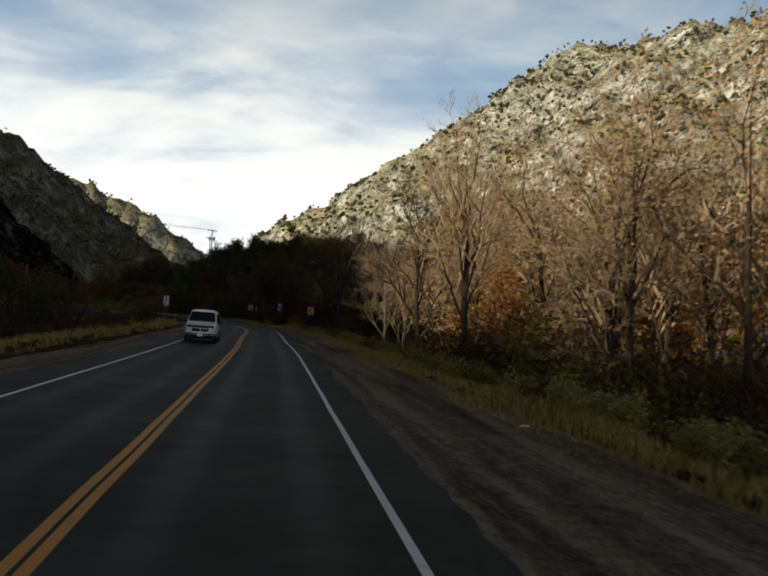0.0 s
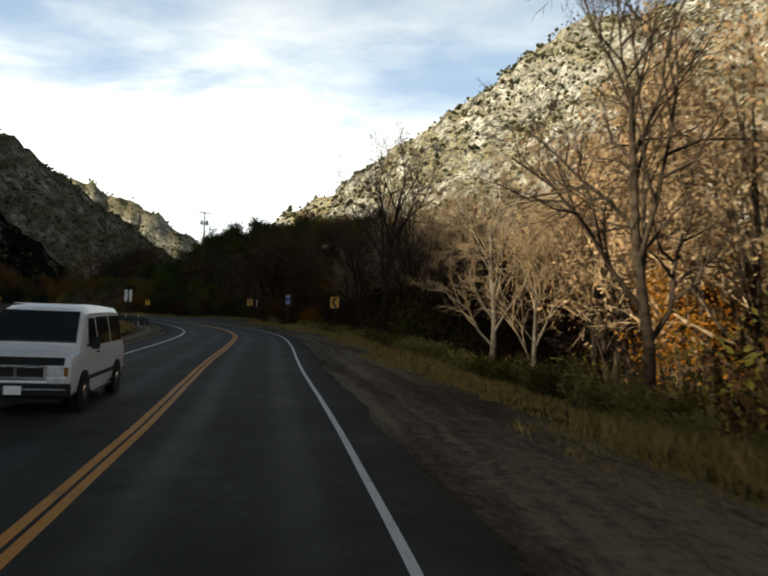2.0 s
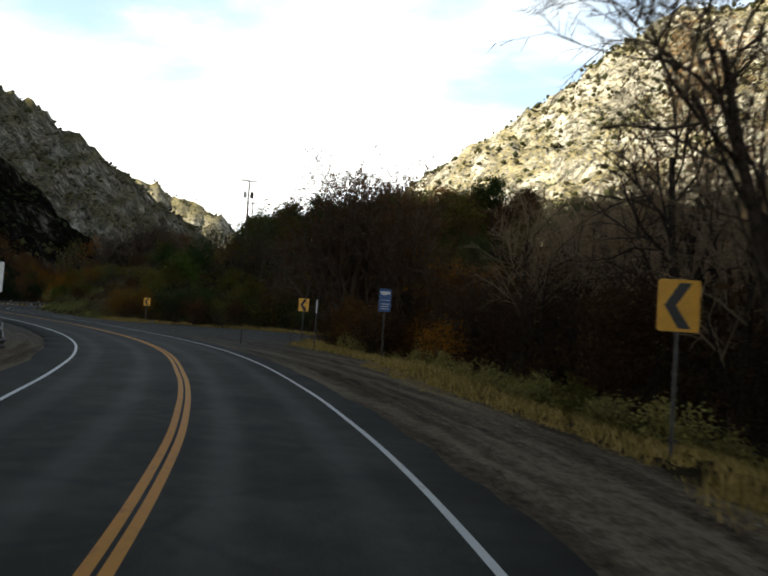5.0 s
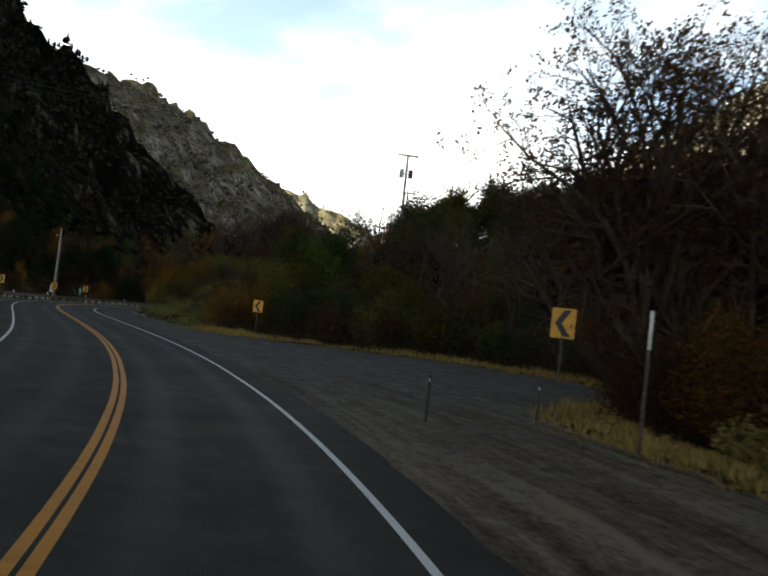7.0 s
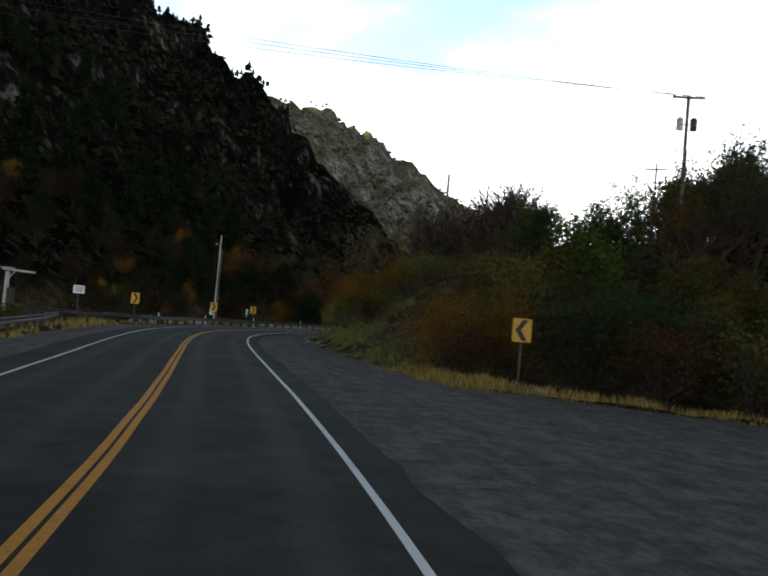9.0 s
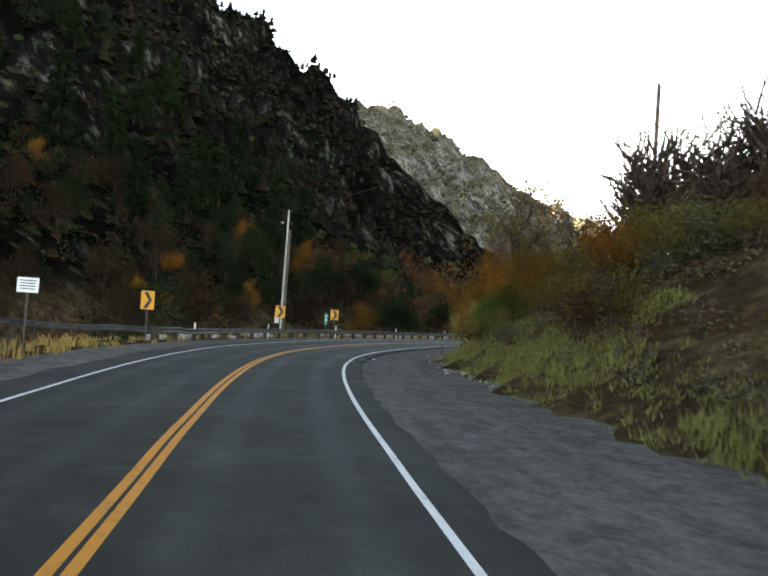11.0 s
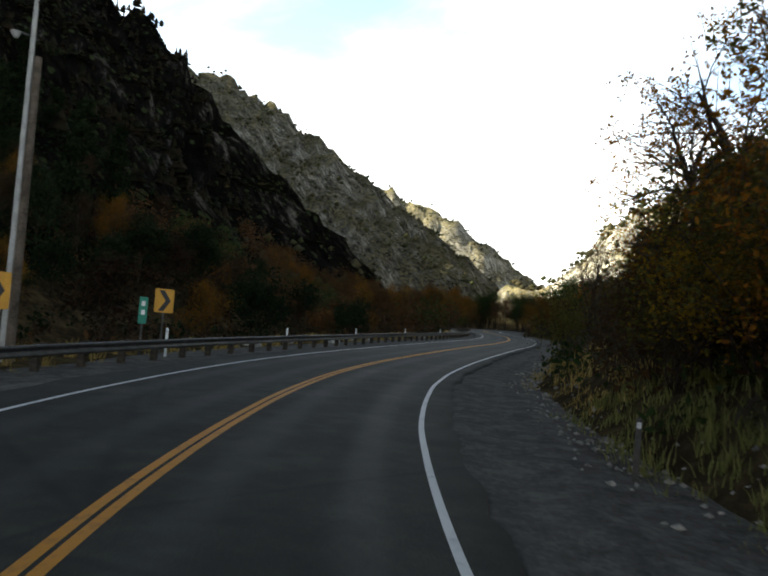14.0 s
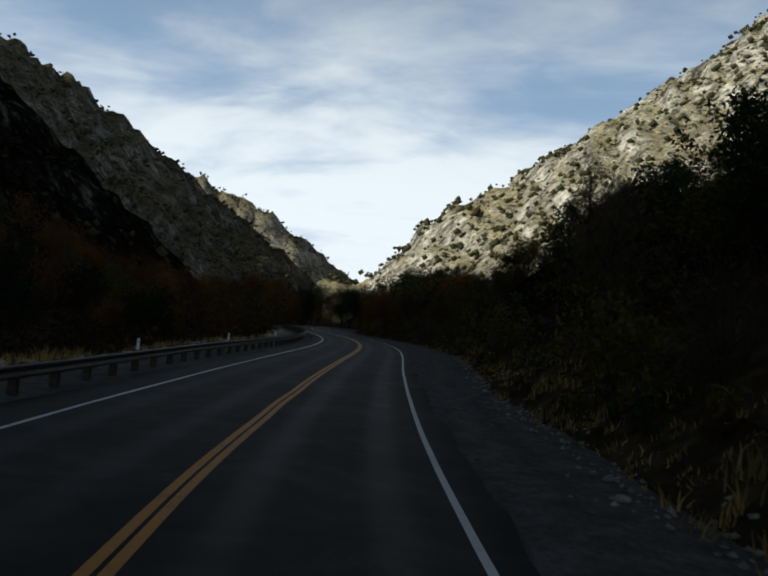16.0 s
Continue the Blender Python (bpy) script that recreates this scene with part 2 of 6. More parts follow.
ASPHALT = asphalt_material()
WHITE_PAINT = paint_material("white_road_paint", (0.70, 0.70, 0.68), (0.26, 0.26, 0.25))
YELLOW_PAINT = paint_material("yellow_road_paint", (0.56, 0.235, 0.016), (0.16, 0.085, 0.03))
GRAVEL = gravel_material()
TERRAIN = terrain_material()
BARK_DARK = two_tone("dark_bark", (0.020, 0.015, 0.011), (0.070, 0.052, 0.038), 6.0, 0.95, 0.02, bump_at=0.02)
BARK_PALE = two_tone("pale_bark", (0.10, 0.082, 0.063), (0.21, 0.18, 0.145), 5.0, 0.95, 0.02, bump_at=0.02)
TWIG_GREY = leaf_material("grey_twigs", (0.040, 0.030, 0.022), (0.10, 0.075, 0.055), (0.065, 0.047, 0.034))
TWIG_TAN = leaf_material("tan_twigs", (0.24, 0.170, 0.100), (0.37, 0.275, 0.175), (0.29, 0.195, 0.115))
LEAF_GREEN = leaf_material("dark_green_leaves", (0.014, 0.026, 0.008), (0.040, 0.062, 0.018), (0.026, 0.036, 0.012))
# Needles darker than their own green: the canyon's shade is in the colour.
SHADED_FIR = leaf_material("shade_darkened_fir_needles", (0.006, 0.012, 0.005), (0.016, 0.026, 0.010), (0.010, 0.016, 0.007))
LEAF_UMBER = leaf_material("dark_umber_leaves", (0.016, 0.010, 0.006), (0.040, 0.025, 0.014), (0.026, 0.019, 0.011))
LEAF_OLIVE = leaf_material("olive_leaves", (0.050, 0.046, 0.012), (0.120, 0.100, 0.022), (0.075, 0.072, 0.018))
LEAF_SAGE = leaf_material("grey_green_sage_leaves", (0.060, 0.066, 0.034), (0.125, 0.125, 0.060), (0.085, 0.078, 0.040))
LEAF_BRUSH = leaf_material("yellow_green_brush_leaves", (0.17, 0.150, 0.042), (0.32, 0.275, 0.080), (0.22, 0.17, 0.06), (0.14, 0.14, 0.040))
LEAF_ORANGE = leaf_material("orange_brown_leaves", (0.12, 0.040, 0.006), (0.26, 0.105, 0.012), (0.17, 0.085, 0.014))
LEAF_RUST = leaf_material("dark_rust_leaves", (0.085, 0.032, 0.006), (0.185, 0.080, 0.010), (0.110, 0.060, 0.011), (0.060, 0.052, 0.013))
LEAF_YELLOW = leaf_material("yellow_leaves", (0.20, 0.125, 0.012), (0.36, 0.22, 0.018), (0.24, 0.12, 0.016))
LEAF_RUSSET = leaf_material("russet_leaves", (0.034, 0.018, 0.009), (0.082, 0.042, 0.018), (0.058, 0.033, 0.015))
LEAF_FRESH = leaf_material("fresh_green_leaves", (0.026, 0.048, 0.008), (0.062, 0.095, 0.016), (0.075, 0.080, 0.014))
GRASS_DRY = leaf_material("dry_grass", (0.35, 0.225, 0.065), (0.48, 0.335, 0.12), (0.25, 0.175, 0.048), (0.13, 0.12, 0.03))
GRASS_GREEN = leaf_material("yellow_green_grass", (0.12, 0.13, 0.036), (0.22, 0.21, 0.068), (0.09, 0.105, 0.028), (0.26, 0.21, 0.08))
LEAF_TAN = leaf_material("withered_tan_leaves", (0.21, 0.135, 0.075), (0.34, 0.24, 0.14), (0.28, 0.165, 0.085))
BRUSH_GREY = leaf_material("grey_brown_brush", (0.050, 0.040, 0.030), (0.11, 0.090, 0.068), (0.075, 0.062, 0.036))
SLOPE_SHRUB = leaf_material("slope_shrubs", (0.020, 0.027, 0.012), (0.045, 0.050, 0.022), (0.060, 0.052, 0.030), (0.028, 0.034, 0.015))
# Slope shrubs again with the cliff's shade painted into their colours.
SHADED_CLIFF_SHRUB = leaf_material("shade_darkened_cliff_scrub", (0.008, 0.010, 0.005), (0.022, 0.022, 0.012), (0.034, 0.024, 0.014), (0.012, 0.015, 0.007))
GALVANISED = two_tone("weathered_galvanised_steel", (0.022, 0.022, 0.021), (0.065, 0.064, 0.062), 2.2, 0.6, 0.3, 0.3)
RUSTY = two_tone("dark_weathered_post_timber", (0.035, 0.028, 0.022), (0.085, 0.068, 0.05), 5.0, 0.9, 0.2)
POST_STEEL = two_tone("dull_sign_post_steel", (0.040, 0.037, 0.032), (0.085, 0.080, 0.070), 6.0, 0.6, 0.4, 0.5)
WOOD_POLE = two_tone("weathered_pole_timber", (0.060, 0.046, 0.035), (0.15, 0.12, 0.095), 3.0, 0.92, 0.15, bump_at=0.01)
PALE_POLE = two_tone("pale_grey_pole", (0.30, 0.29, 0.27), (0.46, 0.45, 0.42), 3.0, 0.7, 0.3)
SIGN_YELLOW = two_tone("yellow_sign_sheeting", (0.48, 0.225, 0.008), (0.60, 0.295, 0.012), 3.0, 0.45, 0.4)
SIGN_BLACK = two_tone("black_sign_sheeting", (0.008, 0.008, 0.008), (0.016, 0.015, 0.014), 4.0, 0.5, 0.4)
SIGN_WHITE = two_tone("white_sign_sheeting", (0.62, 0.62, 0.60), (0.75, 0.75, 0.73), 3.0, 0.45, 0.4)
SIGN_BLUE = two_tone("blue_sign_sheeting", (0.008, 0.046, 0.15), (0.012, 0.066, 0.20), 3.0, 0.45, 0.4)
SIGN_GREEN = two_tone("green_sign_sheeting", (0.008, 0.16, 0.10), (0.012, 0.22, 0.14), 3.0, 0.45, 0.4)
SIGN_BACK = two_tone("bare_aluminium_sign_back", (0.34, 0.34, 0.34), (0.50, 0.50, 0.49), 3.0, 0.5, 0.5, 0.6)
ROCK = two_tone("grey_boulder_stone", (0.13, 0.12, 0.11), (0.40, 0.37, 0.33), 1.6, 0.95, 0.2, bump_at=0.05)
PALE_ROCK = two_tone("pale_limestone", (0.17, 0.16, 0.14), (0.42, 0.40, 0.36), 2.0, 0.95, 0.2, bump_at=0.03)
VAN_WHITE = two_tone("white_van_paint", (0.76, 0.76, 0.75), (0.84, 0.84, 0.83), 1.2, 0.28, 0.5)
VAN_BLACK = two_tone("black_van_trim", (0.004, 0.004, 0.004), (0.010, 0.010, 0.010), 4.0, 0.6, 0.2)
CHROME = two_tone("chrome", (0.55, 0.55, 0.56), (0.70, 0.70, 0.70), 5.0, 0.15, 0.5, 1.0)
GLASS_DARK = two_tone("dark_tinted_glass", (0.006, 0.008, 0.009), (0.012, 0.014, 0.015), 2.0, 0.06, 0.6)
LAMP_GLASS = two_tone("clear_headlight_glass", (0.42, 0.43, 0.44), (0.60, 0.60, 0.60), 9.0, 0.12, 0.6)
AMBER = two_tone("amber_lens", (0.20, 0.060, 0.006), (0.28, 0.09, 0.008), 6.0, 0.2, 0.5)
RUBBER = two_tone("tyre_rubber", (0.010, 0.010, 0.010), (0.022, 0.021, 0.020), 6.0, 0.85, 0.3)
PUDDLE = two_tone("broken_asphalt", (0.010, 0.010, 0.010), (0.030, 0.028, 0.026), 5.0, 0.9, 0.2)
LITTER = two_tone("white_paper_litter", (0.60, 0.60, 0.58), (0.74, 0.73, 0.70), 6.0, 0.8, 0.2)
WIRE = two_tone("wire", (0.012, 0.012, 0.012), (0.03, 0.03, 0.03), 1.0, 0.7, 0.3)


# ---------------------------------------------------------------- mesh helpers
def mesh_np(name, verts, faces, mats, smooth=False):
    me = bpy.data.meshes.new(name)
    verts = np.asarray(verts, np.float32)
    me.vertices.add(len(verts))
    me.vertices.foreach_set("co", verts.ravel())
    groups = faces if isinstance(faces, list) else [faces]
    groups = [np.asarray(f, np.int32) for f in groups if len(f)]
    total = sum(f.size for f in groups)
    me.loops.add(total)
    me.loops.foreach_set("vertex_index", np.concatenate([f.ravel() for f in groups]))
    counts = np.concatenate([np.full(len(f), f.shape[1], np.int32) for f in groups])
    me.polygons.add(len(counts))
    me.polygons.foreach_set("loop_start", np.concatenate([[0], np.cumsum(counts)[:-1]]).astype(np.int32))
    me.update(calc_edges=True)
    for m in mats if isinstance(mats, (list, tuple)) else [mats]:
        me.materials.append(m)
    if smooth:
        me.polygons.foreach_set("use_smooth", np.ones(len(counts), bool))
    me.validate()
    return me


def set_float(me, name, values):
    a = me.attributes.new(name, "FLOAT", "POINT")
    a.data.foreach_set("value", np.asarray(values, np.float32))


def part(name, data, mat, parent, label=""):
    """One mesh object (from a bmesh or a mesh) under a thing or under a part."""
    if isinstance(data, bmesh.types.BMesh):
        me = bpy.data.meshes.new(name)
        data.to_mesh(me)
        data.free()
        me.materials.append(mat)
    else:
        me = data
    ob = new(name, me)
    if parent is not None:
        ob.parent = parent
    return tagged(ob, label)


def thing(name, m, label, category, group="", kind=""):
    e = new(name)
    e.empty_display_size = 0.3
    e.matrix_world = m
    return tagged(e, label, category, group, kind)


def box(bm, size, at=(0, 0, 0), turn=(0, 0, 0), bevel=0.0):
    r = bmesh.ops.create_cube(bm, size=1.0, matrix=pose(*at, *turn) @ Matrix.Diagonal((*size, 1)))
    if bevel:
        edges = list({e for v in r["verts"] for e in v.link_edges})
        bmesh.ops.bevel(bm, geom=edges, offset=bevel, segments=2, affect="EDGES", profile=0.5)
    return bm


def boxed(size, at=(0, 0, 0), turn=(0, 0, 0), bevel=0.0):
    return box(bmesh.new(), size, at, turn, bevel)


def tube(bm, r1, r2, length, at=(0, 0, 0), turn=(0, 0, 0), sides=12):
    """A tapered rod that starts at a place and runs along its own z."""
    bmesh.ops.create_cone(bm, cap_ends=True, segments=sides, radius1=r1, radius2=r2, depth=length, matrix=pose(*at, *turn) @ pose(0, 0, length / 2))
    return bm


def tubed(*args, **kw):
    return tube(bmesh.new(), *args, **kw)


def prism(outline, thick, bevel=0.0):
    """An outline in x and z, thickened along y from 0 to thick."""
    bm = bmesh.new()
    f = bm.faces.new([bm.verts.new((x, 0, z)) for x, z in outline])
    r = bmesh.ops.extrude_face_region(bm, geom=[f])
    bmesh.ops.translate(bm, vec=(0, thick, 0), verts=[v for v in r["geom"] if isinstance(v, bmesh.types.BMVert)])
    bmesh.ops.recalc_face_normals(bm, faces=bm.faces)
    if bevel:
        bmesh.ops.bevel(bm, geom=list(bm.edges), offset=bevel, segments=2, affect="EDGES", profile=0.5)
    return bm


# ---------------------------------------------------------------- noise on arrays
def lattice(ix, iy, seed):
    h = (ix.astype(np.int64) * 374761393 + iy.astype(np.int64) * 668265263 + seed * 974634721) & 0x7FFFFFFF
    h = ((h ^ (h >> 13)) * 1274126177) & 0x7FFFFFFF
    return ((h ^ (h >> 16)) & 0xFFFF) / 65535.0


def wave(x, y, seed=0):
    """Smooth noise, -1 to 1."""
    ix, iy = np.floor(x), np.floor(y)
    fx, fy = x - ix, y - iy
    u, v = fx * fx * (3 - 2 * fx), fy * fy * (3 - 2 * fy)
    a = lattice(ix, iy, seed) * (1 - u) + lattice(ix + 1, iy, seed) * u
    b = lattice(ix, iy + 1, seed) * (1 - u) + lattice(ix + 1, iy + 1, seed) * u
    return 2 * (a * (1 - v) + b * v) - 1


def fbm(x, y, size, octaves=4, seed=0, ridged=False):
    total, amp = 0.0, 1.0
    for k in range(octaves):
        n = wave(x / size + 17.3 * k, y / size - 9.1 * k, seed + k)
        total = total + amp * ((1 - 2 * np.abs(n)) if ridged else n)
        size, amp = size * 0.48, amp * 0.5
    return total


def smooth(a, b, v):
    t = np.clip((np.asarray(v, float) - a) / (b - a), 0, 1)
    return t * t * (3 - 2 * t)


# ---------------------------------------------------------------- the road's line
# Heading of the centre line, degrees left of +y, every 7 m.
HEADINGS = [13.9, 13.8, 13.6, 13.5, 13.7, 13.9, 14.7, 15.3, 14.6, 13.8, 14.6, 15.6, 19.0, 23.1, 26.3, 28.4, 32.7, 37.0, 40.4,
            42.8, 44.9, 46.5, 47.4, 47.4, 47.5, 46.5, 44.4, 41.0, 34.7, 28.1, 24.1, 20.0, 15.8, 13.4, 12.6, 12.1, 11.6, 11.2,
            11.2, 12.1, 13.5, 15.1, 16.9, 18.6, 20.3, 22, 24, 25, 25, 24, 22, 19, 16, 13, 11, 10]
S0 = -15.0
SG = np.arange(-80.0, 420.0, 0.5)
TH = np.radians(np.interp(SG, S0 + 7.0 * np.arange(len(HEADINGS)), HEADINGS))
RX = np.concatenate([[0], np.cumsum((-np.sin(TH[1:]) - np.sin(TH[:-1])) * 0.25)])
RY = np.concatenate([[0], np.cumsum((np.cos(TH[1:]) + np.cos(TH[:-1])) * 0.25)])
at0 = int(np.argmin(np.abs(SG - S0)))
RX, RY = RX - RX[at0] + 6.833, RY - RY[at0] - 18.796


def on_road(s, lat):
    """x, y of a place s metres along the centre line and lat metres to its right."""
    th = np.interp(s, SG, TH)
    return np.interp(s, SG, RX) + lat * np.cos(th), np.interp(s, SG, RY) + lat * np.sin(th)


def heading(s):
    return math.degrees(float(np.interp(s, SG, TH)))


def to_road(x, y):
    """s and lat of places."""
    x, y = np.atleast_1d(x).astype(float), np.atleast_1d(y).astype(float)
    s, lat = np.empty(len(x)), np.empty(len(x))
    for k in range(0, len(x), 8000):
        a, b = x[k:k + 8000], y[k:k + 8000]
        j = ((a[:, None] - RX[None, ::2]) ** 2 + (b[:, None] - RY[None, ::2]) ** 2).argmin(1) * 2
        dx, dy = a - RX[j], b - RY[j]
        s[k:k + 8000] = SG[j] - dx * np.sin(TH[j]) + dy * np.cos(TH[j])
        lat[k:k + 8000] = dx * np.cos(TH[j]) + dy * np.sin(TH[j])
    return s, lat


VERGE_S = [-80, 0, 20, 60, 85, 100, 109, 113, 117, 126, 136, 141, 144, 148, 160, 175, 185, 195, 215, 230, 250, 300, 420]
VERGE_L = [8.2, 8.1, 7.5, 7.0, 8.0, 9.8, 10.4, 13, 21, 24, 21, 14, 10, 9.0, 8.8, 8.3, 7, 6.6, 6.3, 6.5, 7.6, 8, 8]


def verge(s):
    """How far to the right the bare shoulder reaches."""
    return np.interp(s, VERGE_S, VERGE_L)


# ---------------------------------------------------------------- the land
# Crests: x, y, height.  The fall is metres down per metre away.
# South of y 40 the crest is unseen; heights set to shade road and creek.
CLIFF = [(-440, -520, 262), (-430, -400, 262), (-430, -340, 262), (-430, -322, 257), (-430, -306, 252), (-430, -291, 257), (-430, -270, 250), (-430, -245, 248),
         (-430, -215, 254), (-430, -180, 259), (-430, -140, 256), (-430, -60, 252), (-430, 40, 226), (-430, 200, 192)]
CLIFF_END = [(-430, 200, 192), (-440, 310, 200), (-424, 402, 180), (-402, 413, 153), (-370, 419, 136), (-343, 422, 108), (-304, 428, 62), (-286, 433, 28), (-268, 440, 2)]
# Ridge out of view, added only to keep sun off the cliff face.
UNSEEN_SHADE_RIDGE = [(-860, -320, 380), (-840, -120, 415), (-825, 50, 425), (-835, 120, 385), (-850, 220, 330)]
# First point is out of view, raised to throw shade along this ridge.
WEST_RIDGE = [(-980, 600, 440), (-780, 720, 289), (-710, 800, 274), (-690, 872, 279), (-640, 905, 240), (-590, 940, 208), (-545, 975, 172), (-515, 1000, 140), (-470, 1020, 88),
              (-430, 1030, 46), (-395, 1030, 24), (-360, 1035, 8)]
FAR_WEST = [(-720, 1225, 225), (-640, 1245, 205), (-584, 1264, 184), (-549, 1278, 158), (-520, 1290, 137), (-479, 1305, 110), (-451, 1314, 90), (-421, 1323, 71), (-390, 1331, 48), (-360, 1340, 24)]
EAST_RIDGE = [(450, 540, 330), (340, 600, 320), (265, 683, 296), (193, 809, 325), (134, 870, 338), (70, 885, 274), (13, 901, 222), (-50, 1030, 220),
              (-101, 1173, 203), (-160, 1320, 204), (-228, 1460, 192), (-290, 1600, 155), (-350, 1720, 105), (-400, 1850, 92)]
SPUR = [(-80, 800, 124), (-150, 745, 84), (-203, 718, 40), (-250, 705, 36)]
KNOLL = [(22, 140, 8), (2, 153, 13), (-16, 168, 17), (-34, 184, 18), (-48, 187, 16), (-60, 186, 12), (-56, 172, 9.8), (-64, 162, 9.0), (-68, 180, 10), (-76, 205, 13.5), (-71, 235, 21), (-75, 265, 20), (-92, 305, 12), (-125, 360, 5)]


def cone(x, y, crest, fall):
    c = np.array(crest, float)
    dense = [c[:1]]
    for a, b in zip(c[:-1], c[1:]):
        n = max(2, int(np.linalg.norm(b[:2] - a[:2]) / 22))
        dense.append(a + (b - a) * np.linspace(0, 1, n + 1)[1:, None])
    best = np.full(len(x), -1e9)
    for cx, cy, ch in np.concatenate(dense):
        best = np.maximum(best, ch - fall * np.hypot(x - cx, y - cy))
    return best


def land(x, y):
    """Height of the ground, and how much of it is hillside (0 to 1)."""
    x, y = np.atleast_1d(x).astype(float), np.atleast_1d(y).astype(float)
    wx, wy = x + 12 * fbm(x, y, 120, 3, 5), y + 12 * fbm(x, y, 120, 3, 9)
    tall = np.maximum.reduce([cone(wx, wy, CLIFF, 0.70), cone(wx, wy, CLIFF_END, 0.92), cone(wx, wy, UNSEEN_SHADE_RIDGE, 0.8), cone(wx, wy, WEST_RIDGE, 0.70), cone(wx, wy, FAR_WEST, 0.7), cone(wx, wy, EAST_RIDGE, 0.80), cone(wx, wy, SPUR, 0.75)])
    crag = np.clip(tall / 50, 0, 1)
    step = 26.0
    lift = tall / step + 0.9 * fbm(x, y, 70, 3, 21)
    terrace = step * (smooth(0.25, 0.75, lift - np.floor(lift)) - (lift - np.floor(lift)))
    tall = tall + crag * (0.55 * terrace + 7.0 * fbm(x, y, 60, 4, 31, True) - 3.0 + 2.2 * fbm(x, y, 14, 3, 41, True))
    tall = np.where(tall > -60, 7 * np.log1p(np.exp(np.clip(tall / 7, -8, 60))), 0)
    knoll = cone(x + 1.5 * fbm(x, y, 14, 2, 51), y + 1.5 * fbm(x, y, 14, 2, 55), KNOLL, 0.58)
    knoll = np.where(knoll > -20, 1.2 * np.log1p(np.exp(np.clip(knoll / 1.2, -10, 60))), 0)
    s, lat = to_road(x, y)
    v = verge(s)
    out = lat - v
    # Right of the road: a creek hollow first, further on a bank.
    bank = smooth(96, 150, s)
    hollow = -2.4 * smooth(1.2, 7.0, out) + 2.2 * smooth(14, 24, out)
    right = (1 - bank) * hollow + bank * np.clip(out, 0, 200) * 0.0
    rise = smooth(150, 168, s) * np.minimum(np.clip(out - 0.6, 0, 50) * 0.75, 6.0 + 2 * np.sin(s / 11.0))
    # Left of the road: a shallow bank down to the river.
    left = -1.0 * smooth(-8, -14, lat) - 1.6 * smooth(88, 110, s) * smooth(-8, -16, lat) - 0.6 * smooth(-20, -30, lat)
    near = np.where(lat > 0, np.where(out > 0, right, 0.0), left)
    rough = 0.10 * fbm(x, y, 2.2, 3, 61) + 0.35 * fbm(x, y, 9, 3, 71) * smooth(3, 12, np.where(lat > 0, out, -lat - 8))
    off = smooth(2, 16, np.where(lat > 0, out, -lat - 20))
    off = np.maximum(off, smooth(330, 480, s))
    z = near + np.where(lat > 0, np.maximum(rise, knoll * smooth(0.3, 6, out)), 0) + tall * off + rough * smooth(0, 1.5, np.where(lat > 0, out, -lat - 6.5))
    beside = s < 408
    under = (lat > -6.4) & (out < 0.6) & beside
    z = np.where(under, np.minimum(z, np.interp(out, [0.0, 0.6], [-0.30, -0.04])), z)
    z = np.where((lat <= -6.4) & (lat > -8) & beside, np.minimum(z, -0.06), z)
    return z, np.clip(np.maximum(tall / 14 * off, np.where(lat > 0, knoll, 0) / 12), 0, 1)


def ground(x, y):
    return float(land([x], [y])[0][0])


def build_land():
    cx, cy = 15.0, -50.0
    az = np.radians(np.concatenate([np.arange(-52, 76, 0.31), np.arange(76, 152, 0.8), np.arange(152, 308, 4.0)]))
    rad = 2.0 * 1.021 ** np.arange(0, 363)
    A, R = np.meshgrid(az, rad, indexing="ij")
    x, y = (cx - np.sin(A) * R).ravel(), (cy + np.cos(A) * R).ravel()
    z, hill = land(x, y)
    na, nr = len(az), len(rad)
    i, j = np.meshgrid(np.arange(na), np.arange(nr - 1), indexing="ij")
    k = (i + 1) % na
    faces = np.stack([i * nr + j, i * nr + j + 1, k * nr + j + 1, k * nr + j], -1).reshape(-1, 4)
    centre = len(x)
    hub = np.stack([np.arange(na) * nr, ((np.arange(na) + 1) % na) * nr, np.full(na, centre)], -1)
    verts = np.concatenate([np.stack([x, y, z], -1), [[cx, cy, ground(cx, cy)]]])
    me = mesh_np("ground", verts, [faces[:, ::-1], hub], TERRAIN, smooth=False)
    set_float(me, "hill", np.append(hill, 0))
    # The mountains down the canyon are pale limestone; the wooded river cliff and roadside knoll have shade put into
    # their colour.
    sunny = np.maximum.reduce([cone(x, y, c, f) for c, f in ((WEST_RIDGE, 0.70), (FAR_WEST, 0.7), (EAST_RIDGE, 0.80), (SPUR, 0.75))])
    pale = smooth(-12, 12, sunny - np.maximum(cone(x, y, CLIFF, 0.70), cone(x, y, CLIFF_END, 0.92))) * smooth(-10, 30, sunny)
    # Western ridge mixed towards the dark copies: its shade goes into the colour too.
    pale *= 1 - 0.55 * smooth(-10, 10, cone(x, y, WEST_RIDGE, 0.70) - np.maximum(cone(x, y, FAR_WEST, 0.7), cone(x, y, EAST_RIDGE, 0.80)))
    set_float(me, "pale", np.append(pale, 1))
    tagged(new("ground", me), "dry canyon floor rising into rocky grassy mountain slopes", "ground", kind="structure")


build_land()


